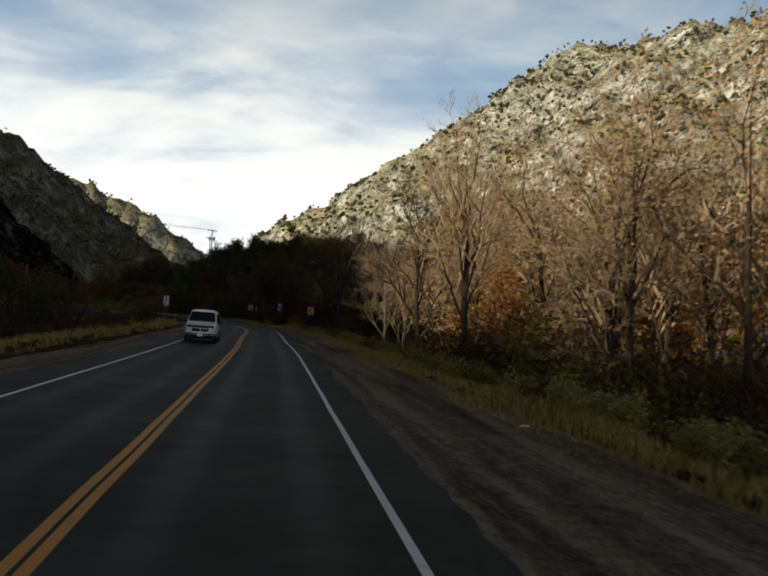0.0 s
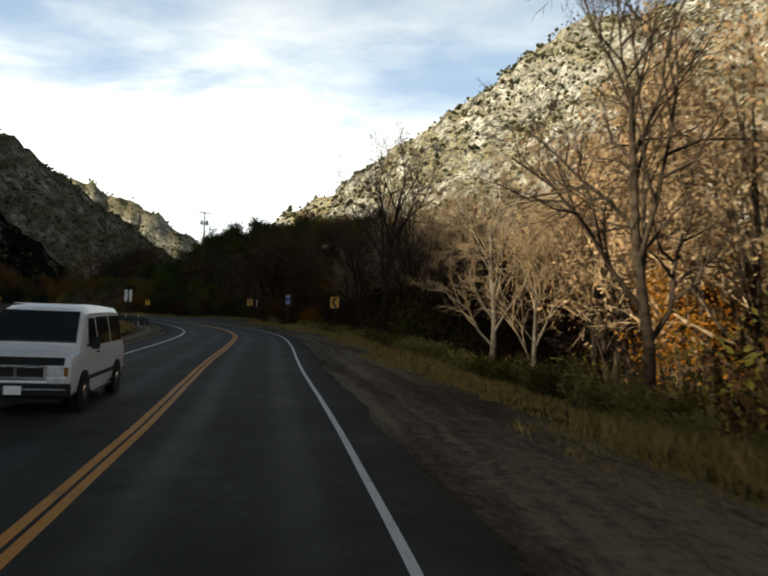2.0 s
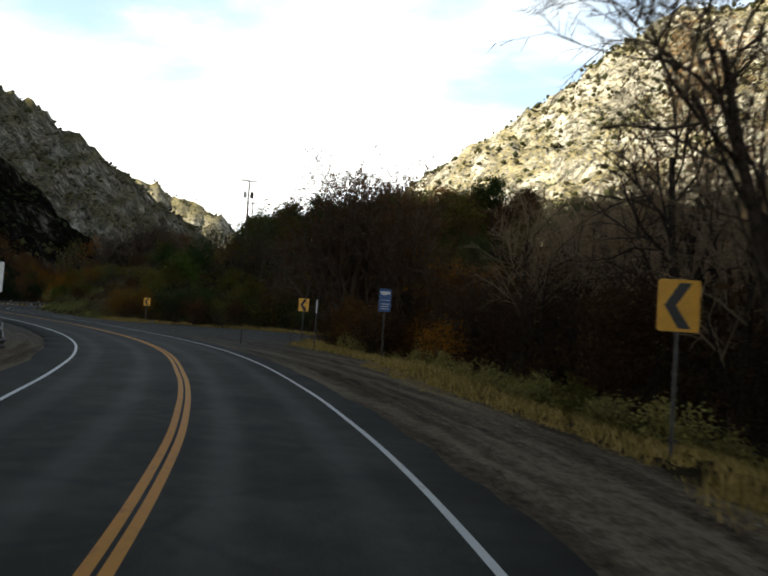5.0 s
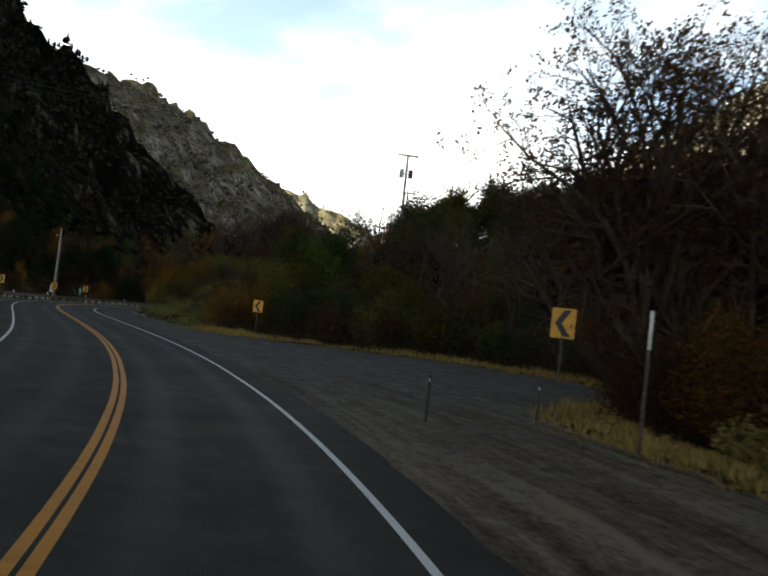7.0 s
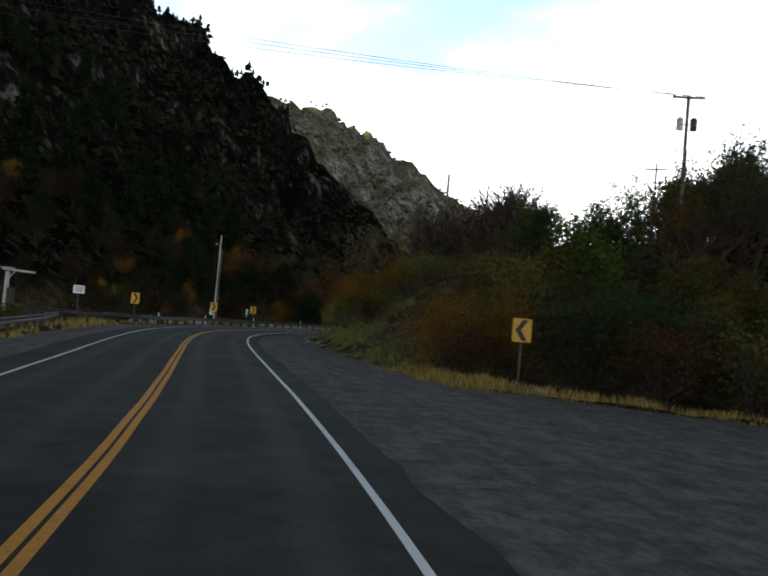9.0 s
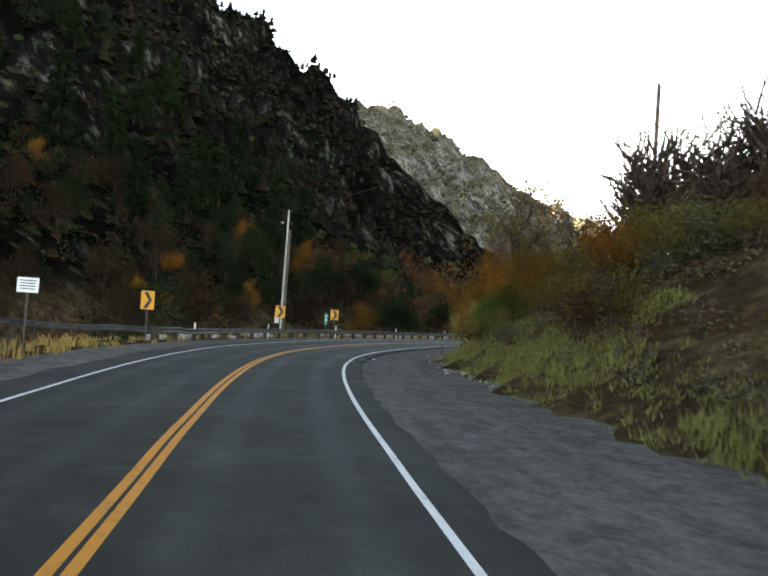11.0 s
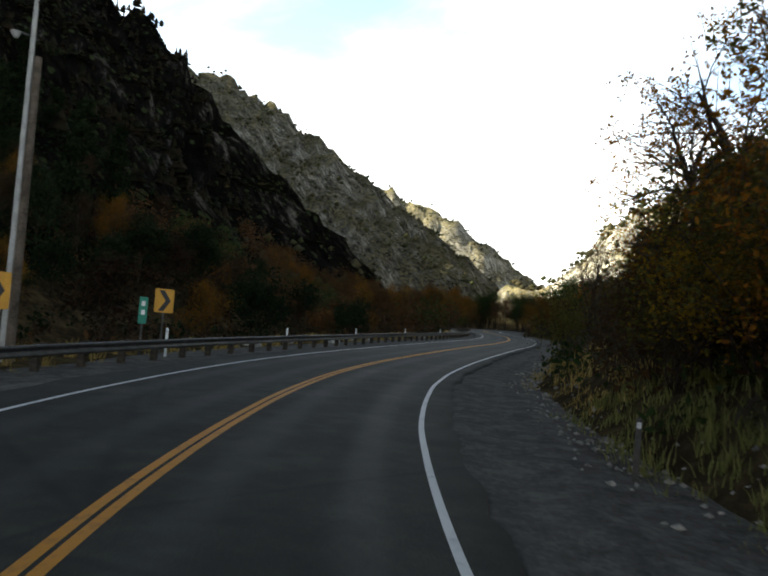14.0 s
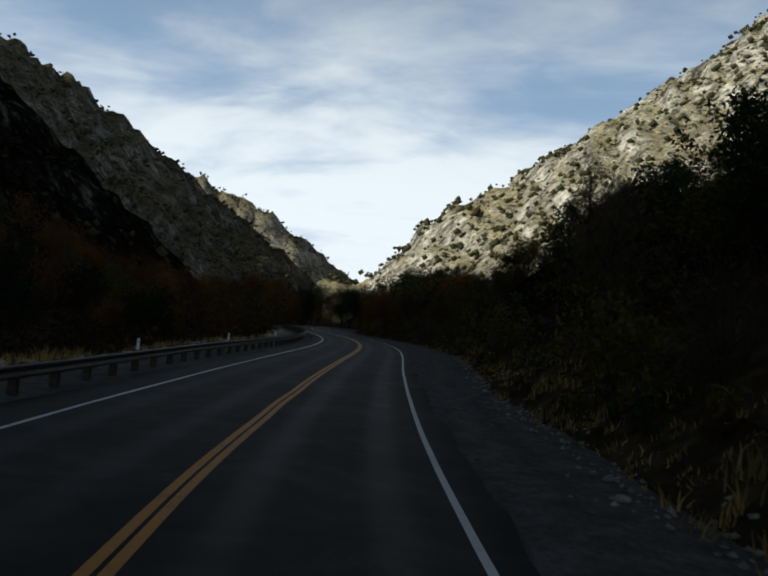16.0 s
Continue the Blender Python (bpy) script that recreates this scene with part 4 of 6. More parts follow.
# ---------------------------------------------------------------- the oncoming van
def loft(sections, mat_faces=None):
    """A closed skin through sections: lists of (x, z) at y."""
    bm = bmesh.new()
    rings = [[bm.verts.new((x, y, z)) for x, z in pts] for y, pts in sections]
    n = len(rings[0])
    for a, b in zip(rings[:-1], rings[1:]):
        for k in range(n):
            bm.faces.new((a[k], a[(k + 1) % n], b[(k + 1) % n], b[k]))
    bm.faces.new(list(reversed(rings[0])))
    bm.faces.new(rings[-1])
    bmesh.ops.recalc_face_normals(bm, faces=bm.faces)
    return bm


def body_section(y, half, low, belt, top_half, top):
    """Half the outline mirrored: sill, side, belt, pillar, roof edge, roof."""
    right = [(half - 0.10, low), (half - 0.02, low + 0.08), (half, low + 0.35), (half, belt - 0.10), (half - 0.03, belt),
             (top_half + 0.03, top - 0.16), (top_half - 0.06, top - 0.05), (top_half * 0.5, top)]
    return y, right + [(-x, z) for x, z in reversed(right)]


def van(s, lat):
    x, y = on_road(s, lat)
    v = thing("van", pose(x, y, 0.02, 0, 0, heading(s)) @ Matrix.Diagonal((0.90, 0.95, 0.93, 1)), "white full-size passenger van with black grille driving in the far lane", "van")
    # y = 0 is the nose, the van runs to +y.
    secs = [body_section(0.02, 0.90, 0.42, 0.88, 0.86, 0.98), body_section(0.14, 0.96, 0.36, 1.05, 0.92, 1.10), body_section(0.55, 0.99, 0.34, 1.12, 0.93, 1.20),
            body_section(0.78, 0.995, 0.34, 1.16, 0.90, 1.30), body_section(1.55, 1.0, 0.34, 1.18, 0.80, 2.00), body_section(1.9, 1.0, 0.34, 1.18, 0.80, 2.06),
            body_section(3.6, 1.0, 0.34, 1.18, 0.80, 2.07), body_section(4.9, 1.0, 0.36, 1.18, 0.79, 2.04), body_section(5.15, 0.97, 0.45, 1.15, 0.76, 1.95)]
    part("body", loft(secs), VAN_WHITE, v, "white painted body")
    # Windscreen follows the slope of the nose.
    ws = bmesh.new()
    pts = [(-0.86, 0.80, 1.345), (0.86, 0.80, 1.345), (0.755, 1.47, 1.905), (-0.755, 1.47, 1.905)]
    off = Vector((0, -0.64, 0.76)) * 0.035
    f = ws.faces.new([ws.verts.new(Vector(p) + off) for p in pts])
    r = bmesh.ops.extrude_face_region(ws, geom=[f])
    bmesh.ops.translate(ws, vec=-off * 1.6, verts=[q for q in r["geom"] if isinstance(q, bmesh.types.BMVert)])
    bmesh.ops.recalc_face_normals(ws, faces=ws.faces)
    glass = part("windshield", ws, GLASS_DARK, v, "dark reflecting windshield")
    for sx in (-0.35, 0.35):
        part("wiper", boxed((0.6, 0.02, 0.02), (sx, 0.80, 1.40), (0, 6, 4)), VAN_BLACK, glass)
    for sx in (-1, 1):
        for k, (y0, y1, z0, z1) in enumerate(((1.45, 2.25, 1.24, 1.80), (2.36, 3.55, 1.24, 1.82), (3.66, 4.85, 1.24, 1.82))):
            wb = bmesh.new()
            lo, hi = 1.0 - 0.03, 0.83
            def px(z):
                return sx * (0.975 - (z - 1.18) * 0.20 + 0.006)
            front = y0 + (0.28 if k == 0 else 0)
            q = [(px(z0), y0, z0), (px(z0), y1, z0), (px(z1), y1, z1), (px(z1), front, z1)]
            f = wb.faces.new([wb.verts.new(p) for p in q])
            r = bmesh.ops.extrude_face_region(wb, geom=[f])
            bmesh.ops.translate(wb, vec=(-sx * 0.02, 0, 0), verts=[u for u in r["geom"] if isinstance(u, bmesh.types.BMVert)])
            bmesh.ops.recalc_face_normals(wb, faces=wb.faces)
            part("side_window", wb, GLASS_DARK, v, "dark side window")
        mirror = part("mirror", boxed((0.16, 0.10, 0.24), (sx * 1.13, 1.30, 1.32), bevel=0.02), VAN_BLACK, v)
        part("mirror_arm", boxed((0.14, 0.04, 0.04), (sx * 1.02, 1.33, 1.26)), VAN_BLACK, mirror)
        lamp = part("headlight", boxed((0.30, 0.06, 0.19), (sx * 0.68, 0.02, 0.83), bevel=0.015), LAMP_GLASS, v, "clear rectangular headlight")
        part("turn_lens", boxed((0.07, 0.10, 0.17), (sx * 0.885, 0.06, 0.83), bevel=0.012), AMBER, lamp, "amber turn lens")
        part("lower_lamp", boxed((0.34, 0.05, 0.10), (sx * 0.72, 0.0, 0.665), bevel=0.012), LAMP_GLASS, v)
        part("door_handle", boxed((0.03, 0.16, 0.04), (sx * 1.01, 2.10, 1.10), bevel=0.008), VAN_BLACK, v)
        part("side_molding", boxed((0.03, 3.4, 0.08), (sx * 1.005, 2.75, 0.62), bevel=0.01), VAN_BLACK, v)
        part("running_board", boxed((0.14, 1.9, 0.05), (sx * 0.98, 2.55, 0.33), bevel=0.01), CHROME, v)
        part("tail_light", boxed((0.05, 0.04, 0.45), (sx * 0.94, 5.13, 0.98), bevel=0.01), AMBER, v)
        for wy in (0.95, 4.15):
            arch = part("wheel_arch", tubed(0.44, 0.44, 0.03, (sx * 1.0, wy, 0.36), (0, 90 * sx, 0), sides=24), VAN_BLACK, v)
            wheel = part("wheel", tubed(0.2, 0.2, 0.24, (sx * 0.78, wy, 0.36), (0, 90 * sx, 0), sides=20), VAN_BLACK, v)
            tyre = bmesh.new()
            sections = [(0.20, 0.0), (0.34, 0.0), (0.365, 0.04), (0.365, 0.19), (0.34, 0.23), (0.20, 0.23)]
            ring = []
            for a in range(24):
                c, sn = math.cos(a * math.pi / 12), math.sin(a * math.pi / 12)
                ring.append([tyre.verts.new((sx * (0.81 + u), wy + rr * c, 0.36 + rr * sn)) for rr, u in sections])
            for a in range(24):
                b2 = ring[(a + 1) % 24]
                for k in range(len(sections)):
                    k2 = (k + 1) % len(sections)
                    tyre.faces.new((ring[a][k], ring[a][k2], b2[k2], b2[k]))
            bmesh.ops.recalc_face_normals(tyre, faces=tyre.faces)
            part("tyre", tyre, RUBBER, wheel, "black rubber tyre")
            part("hubcap", tubed(0.19, 0.12, 0.05, (sx * 1.0, wy, 0.36), (0, 90 * sx, 0), sides=16), CHROME, wheel, "chrome hubcap")
    grille = part("grille", boxed((1.06, 0.05, 0.26), (0, 0.01, 0.80), bevel=0.015), VAN_BLACK, v, "black grille")
    for z in (0.92, 0.71):
        part("grille_bar", boxed((1.10, 0.03, 0.05), (0, -0.025, z), bevel=0.008), CHROME, grille, "chrome bar")
    for sx in (-0.53, 0, 0.53):
        part("grille_bar", boxed((0.06, 0.03, 0.24), (sx, -0.025, 0.815), bevel=0.008), CHROME, grille, "chrome bar")
    part("hood_shield", boxed((1.72, 0.05, 0.15), (0, 0.02, 1.02), (-18, 0, 0), bevel=0.015), VAN_BLACK, v, "black hood deflector")
    bumper = part("bumper", boxed((1.98, 0.20, 0.24), (0, -0.03, 0.50), bevel=0.03), VAN_BLACK, v, "black front bumper")
    part("bumper_strip", boxed((1.9, 0.02, 0.035), (0, -0.14, 0.52), bevel=0.006), CHROME, bumper, "chrome strip")
    part("plate", boxed((0.31, 0.015, 0.16), (0, -0.145, 0.50), bevel=0.004), SIGN_WHITE, bumper, "blank white plate")
    part("valance", boxed((1.7, 0.12, 0.14), (0, 0.08, 0.32), bevel=0.02), VAN_BLACK, v)
    part("rear_bumper", boxed((1.96, 0.16, 0.20), (0, 5.2, 0.50), bevel=0.03), CHROME, v)
    part("roof_rib", boxed((1.3, 0.03, 0.02), (0, 1.75, 2.065)), VAN_WHITE, v)


van(28.0, -2.05)


# ---------------------------------------------------------------- plants
def grow(seed, height, clear=0.3, limbs=7, order=3, spread=0.75, trunk_r=0.22, lean=0.05, kids=(6, 7, 6), stems=1, droop=0.0, shrink=(0.52, 0.46, 0.42), tall=None):
    """Branch pieces of a plant: start, end, two radii, order. It stands at the origin."""
    rng = np.random.RandomState(seed)
    pieces = []

    def unit(v):
        return v / (np.linalg.norm(v) + 1e-9)

    def branch(p, d, length, r, level):
        n = (7, 4, 3, 2, 1)[level]
        wob = (0.07, 0.20, 0.24, 0.28, 0.3)[level]
        pull = (0.10, 0.16, 0.10, 0.02, 0.0)[level] - droop * (level >= 2)
        tip = r * (0.42 if level == 0 else 0.25)
        path = [p]
        for k in range(n):
            d = unit(d + rng.normal(0, wob, 3) + np.array([0, 0, pull]))
            q = path[-1] + d * length / n
            a, b = r + (tip - r) * k / n, r + (tip - r) * (k + 1) / n
            pieces.append((path[-1], q, a, b, level))
            path.append(q)
        if level >= order:
            return
        count = limbs if level == 0 else kids[level - 1]
        start = clear if level == 0 else 0.22
        for c in range(count):
            t = start + (1 - start) * (c + rng.uniform(0.2, 0.9)) / count
            k = min(n - 1, int(t * n))
            base = path[k] + (path[k + 1] - path[k]) * (t * n - k)
            along = unit(path[k + 1] - path[k])
            side = unit(np.cross(along, rng.normal(0, 1, 3)))
            angle = rng.uniform(0.45, 0.95) * (spread if level == 0 else 1.0)
            dd = unit(along * math.cos(angle) + side * math.sin(angle))
            ll = length * shrink[min(level, len(shrink) - 1)] * rng.uniform(0.75, 1.2) * (1.25 - 0.55 * t if level else 1.15 - 0.45 * t)
            branch(base, dd, ll, max(0.005, (r + (tip - r) * t) * 0.55), level + 1)

    for s in range(stems):
        if stems == 1:
            branch(np.zeros(3), unit(np.array([rng.normal(0, lean), rng.normal(0, lean), 1.0])), height, trunk_r, 0)
        else:
            a = rng.uniform(0, 2 * math.pi)
            out = rng.uniform(0.1, spread)
            branch(np.array([math.cos(a), math.sin(a), 0]) * 0.12 * height * out, unit(np.array([math.cos(a) * out, math.sin(a) * out, 1.0])),
                   height * rng.uniform(0.7, 1.05), trunk_r * rng.uniform(0.6, 1.0), 1)
    size = (tall or height) / max(p[1][2] for p in pieces)
    return [(a * size, b * size, ra * max(size, 0.8), rb * max(size, 0.8), lv) for a, b, ra, rb, lv in pieces]


def tubes(pieces, thick=1.0, far=False, sides_by=(8, 5, 3, 1, 1)):
    """Vertices, quads and triangles of tapered branches; the finest twigs are single slivers."""
    verts, quads, tris, at = [np.zeros((0, 3))], [np.zeros((0, 4), int)], [np.zeros((0, 3), int)], 0
    for level, sides in enumerate((5, 3, 1, 1, 1) if far else sides_by):
        group = [p for p in pieces if p[4] == level]
        if not group:
            continue
        a, b = np.array([p[0] for p in group]), np.array([p[1] for p in group])
        ra, rb = np.array([p[2] for p in group]) * thick, np.array([p[3] for p in group]) * thick
        d = b - a
        d /= np.linalg.norm(d, axis=1, keepdims=True) + 1e-9
        ref = np.where(np.abs(d[:, 2:3]) < 0.9, [[0, 0, 1.0]], [[1.0, 0, 0]])
        u = np.cross(d, ref)
        u /= np.linalg.norm(u, axis=1, keepdims=True) + 1e-9
        v = np.cross(d, u)
        m = len(group)
        if sides == 1:
            k = np.arange(m)
            w = u * np.cos(k)[:, None] + v * np.sin(k)[:, None]
            verts.append(np.stack([a - w * ra[:, None], a + w * ra[:, None], b], 1).reshape(-1, 3))
            tris.append(at + k[:, None] * 3 + np.array([0, 1, 2]))
            at += 3 * m
            continue
        ang = np.arange(sides) * 2 * math.pi / sides
        ring = u[:, None] * np.cos(ang)[None, :, None] + v[:, None] * np.sin(ang)[None, :, None]
        lo, hi = a[:, None] + ring * ra[:, None, None], b[:, None] + ring * rb[:, None, None]
        verts.append(np.concatenate([lo, hi], 1).reshape(-1, 3))
        base = at + np.arange(m)[:, None] * 2 * sides
        k = np.arange(sides)[None]
        k2 = (k + 1) % sides
        quads.append(np.stack([base + k, base + k2, base + sides + k2, base + sides + k], -1).reshape(-1, 4))
        at += m * 2 * sides
    return np.concatenate(verts), np.concatenate(quads), np.concatenate(tris)


def leaf_cards(points, size, seed, per=3, scatter=0.25, flat=0.0):
    """Small folded leaves (two triangles each) scattered round points."""
    rng = np.random.RandomState(seed)
    p = np.repeat(points, per, axis=0) + rng.normal(0, scatter, (len(points) * per, 3))
    n = len(p)
    a = rng.normal(0, 1, (n, 3))
    a /= np.linalg.norm(a, axis=1, keepdims=True)
    b = np.cross(a, rng.normal(0, 1, (n, 3)))
    b /= np.linalg.norm(b, axis=1, keepdims=True)
    c = np.cross(a, b)
    s = (size * rng.uniform(0.6, 1.4, n))[:, None]
    verts = np.stack([p - a * s, p + b * s * 0.5 + c * s * 0.12, p + a * s, p - b * s * 0.5 + c * s * 0.12], 1).reshape(-1, 3)
    k = np.arange(n)[:, None] * 4
    tris = np.concatenate([k + [0, 1, 2], k + [0, 2, 3]])
    return verts, tris


def plant_meshes(name, pieces, wood, twig, leaf=None, leaf_size=0.08, per=3, scatter=0.25, seed=0, split=2, thick=1.0, keep=1.0, twigs=9, far=False, sides_by=(8, 5, 3, 1, 1)):
    """Two meshes: the wood (trunk and limbs), and the crown (twigs, and leaves where it has them)."""
    low = [p for p in pieces if p[4] < split]
    top = [p for p in pieces if p[4] >= split]
    v, q, t = tubes(low, far=far)
    trunk = mesh_np(name + "_trunk", v, [q, t], wood, True)
    v, q, t = tubes([p for p in top if p[4] <= twigs], thick, far, sides_by)
    faces, mats = [q, t], [twig]
    if leaf:
        tips = np.array([p[1] for p in top if p[4] >= max(q2[4] for q2 in top)])
        rng = np.random.RandomState(seed + 7)
        tips = tips[rng.uniform(0, 1, len(tips)) < keep]
        lv, lt = leaf_cards(tips, leaf_size, seed, per, scatter)
        faces.append(lt + len(v))
        v = np.concatenate([v, lv])
        mats.append(leaf)
    crown = mesh_np(name + "_crown", v, faces, mats)
    if leaf:
        idx = np.zeros(len(crown.polygons), np.int32)
        idx[len(q) + len(t):] = 1
        crown.polygons.foreach_set("material_index", idx)
    return trunk, crown


def plant(name, meshes, parts_named, m, label, category, group="", mats=None):
    """A thing with its wood and crown as parts; mats swaps the crown's materials for this plant alone."""
    e = thing(name, m, label, category, group)
    for me, nm in zip(meshes, parts_named):
        ob = part(nm, me, None, e)
        if mats and nm != "trunk":
            for k, mt in enumerate(mats):
                if mt and k < len(ob.material_slots):
                    ob.material_slots[k].link = "OBJECT"
                    ob.material_slots[k].material = mt
    return e


def standing(x, y, rng, size=1.0, sink=0.08, tilt=3.0):
    return (pose(x, y, ground(x, y) - sink, rng.normal(0, tilt), rng.normal(0, tilt), rng.uniform(0, 360))
            @ Matrix.Diagonal((size * rng.uniform(0.92, 1.1), size * rng.uniform(0.92, 1.1), size, 1)))


BARE = [plant_meshes("bare_tree", grow(11 + k, 11.0, 0.26, 10, 4, 0.80, 0.22, 0.03, (8, 8, 8), shrink=(0.60, 0.52, 0.46, 0.44), tall=13.0), BARK_DARK, TWIG_GREY, seed=k, thick=1.8, sides_by=(8, 5, 3, 3, 1)) for k in range(4)]
BARE_FAR = [plant_meshes("bare_tree", grow(411 + k, 11.0, 0.20, 9, 4, 0.75, 0.20, 0.05, (7, 6, 6), shrink=(0.58, 0.52, 0.48, 0.46), tall=13.0), BARK_DARK, TWIG_TAN, LEAF_TAN, 0.095, 1, 0.12, k, keep=0.7, thick=3.6, far=True) for k in range(3)]
SPREADING = [plant_meshes("spreading_tree", grow(61 + k, 10.0, 0.1, 5, 4, 0.36, 0.30, 0.05, (9, 9, 8), stems=5, shrink=(0.62, 0.58, 0.50, 0.46), tall=12.0), BARK_DARK, TWIG_GREY, LEAF_RUSSET, 0.060, 9, 0.085, k, keep=0.6, thick=2.4, sides_by=(8, 5, 3, 3, 1)) for k in range(2)]
OAK = [plant_meshes("scrub_oak", grow(331 + k, 4.6, 0.08, 9, 3, 0.95, 0.10, 0.07, (6, 5), shrink=(0.66, 0.56, 0.50), tall=5.0), BARK_DARK, TWIG_GREY, LEAF_GREEN, 0.105, 5, 0.26, k, far=True) for k in range(3)]
WOODS = [plant_meshes("leafy_tree", grow(231 + k, 8.5, 0.08, 11, 3, 0.95, 0.18, 0.07, (8, 7), shrink=(0.60, 0.54, 0.48), tall=9.0), BARK_DARK, TWIG_GREY, LEAF_RUSSET, 0.085, 6, 0.34, k, keep=0.75, far=True) for k in range(3)]
SPARSE = [plant_meshes("sparse_tree", grow(51 + k, 8.0, 0.42, 7, 4, 0.34, 0.16, 0.06, (5, 6, 7), stems=2, shrink=(0.6, 0.70, 0.56, 0.5), tall=8.6), BARK_DARK, TWIG_GREY, LEAF_OLIVE, 0.066, 8, 0.09, k, keep=0.8, thick=3.6, sides_by=(8, 6, 4, 3, 3)) for k in range(2)]
SHRUB = [plant_meshes("shrub", grow(71 + k, 2.6, 0.1, 5, 3, 0.8, 0.035, 0.1, (6, 5), stems=10), BARK_DARK, TWIG_GREY, LEAF_OLIVE, 0.072, 2, 0.17, k, split=2, twigs=2) for k in range(4)]
SHRUB_FAR = [plant_meshes("shrub", grow(171 + k, 2.6, 0.1, 5, 3, 0.8, 0.035, 0.1, (5, 4), stems=8), BARK_DARK, TWIG_GREY, LEAF_OLIVE, 0.085, 2, 0.22, k, split=2, twigs=1, far=True) for k in range(3)]
TWIGGY = [plant_meshes("twiggy_shrub", grow(91 + k, 3.2, 0.1, 5, 3, 0.75, 0.035, 0.1, (6, 6), stems=12), BARK_DARK, TWIG_GREY, split=2, thick=1.7) for k in range(3)]
TWIGGY_FAR = [plant_meshes("twiggy_shrub", grow(191 + k, 3.2, 0.1, 5, 3, 0.75, 0.04, 0.1, (6, 4), stems=11), BARK_DARK, TWIG_GREY, split=2, thick=2.4, far=True) for k in range(2)]
SAGE = [plant_meshes("sagebrush", grow(111 + k, 0.85, 0.1, 4, 2, 0.9, 0.016, 0.1, (6,), stems=12), BARK_DARK, TWIG_GREY, LEAF_SAGE, 0.046, 3, 0.08, k, split=2, twigs=1) for k in range(3)]


def bush_meshes(seed):
    """A broad dense bush: many stems and thousands of small leaves, lobed and open at the rim."""
    pieces = grow(seed, 2.3, 0.1, 5, 3, 0.95, 0.03, 0.1, (6, 5), stems=15)
    return plant_meshes("bush", pieces, BARK_DARK, TWIG_GREY, LEAF_ORANGE, 0.042, 6, 0.17, seed, split=2, twigs=2)


TALL_TWIGGY = [plant_meshes("twiggy_shrub", grow(95 + k, 4.4, 0.1, 5, 3, 0.42, 0.05, 0.1, (7, 6), stems=16), BARK_DARK, TWIG_GREY, split=2, thick=7.0) for k in range(2)]
BUSH = [bush_meshes(301), bush_meshes(302), bush_meshes(303)]
FINE_BUSH = [plant_meshes("bush", grow(304 + k, 2.3, 0.1, 5, 3, 0.95, 0.03, 0.1, (6, 5), stems=15), BARK_DARK, TWIG_GREY, LEAF_ORANGE, 0.027, 11, 0.13, 304 + k, split=2, twigs=2) for k in range(2)]


def juniper_meshes(seed, height, width):
    """An evergreen: trunk, whorls of boughs, and clumps of needles with gaps between."""
    rng = np.random.RandomState(seed)
    pieces, tips = [], []
    up_to = np.linspace(0, height, 9)
    for k in range(8):
        pieces.append((np.array([0.03 * math.sin(k), 0.03 * math.cos(2 * k), up_to[k]]), np.array([0.03 * math.sin(k + 1), 0.03 * math.cos(2 * k + 2), up_to[k + 1]]),
                       0.16 * (1 - k / 8.5), 0.16 * (1 - (k + 1) / 8.5), 0))
    for k in range(64):
        t = rng.uniform(0.10, 0.99)
        a = rng.uniform(0, 2 * math.pi)
        reach = width * (1 - t) ** 0.75 * rng.uniform(0.6, 1.15) + 0.15
        p = np.array([0, 0, height * t])
        q = p + np.array([math.cos(a) * reach, math.sin(a) * reach, reach * rng.uniform(-0.15, 0.35)])
        pieces.append((p, q, 0.03, 0.008, 1))
        for f in np.linspace(0.35, 1.0, 6):
            tips.append(p + (q - p) * f + rng.normal(0, 0.10, 3))
    v, q, t = tubes(pieces)
    trunk = mesh_np("juniper_trunk", v, [q, t], BARK_DARK, True)
    lv, lt = leaf_cards(np.array(tips), 0.20, seed, 6, 0.22)
    return trunk, mesh_np("juniper_crown", lv, lt, LEAF_GREEN)


JUNIPER = [juniper_meshes(5, 7.0, 1.9), juniper_meshes(6, 8.0, 1.5), juniper_meshes(7, 6.0, 2.3)]
prng = np.random.RandomState(3)
TREE_PARTS, SHRUB_PARTS = ("trunk", "crown"), ("woody_base", "foliage")


def tree_at(kind, meshes, x, y, size, label, mats=None, group="trees along the creek", turn=None, wide=1.0):
    m = standing(x, y, prng, size)
    if turn is not None:
        m = pose(x, y, ground(x, y) - 0.08, 0, 0, turn) @ Matrix.Diagonal((size * wide, size * wide, size, 1))
    return plant(kind, meshes, TREE_PARTS, m, label, "tree", group, mats)


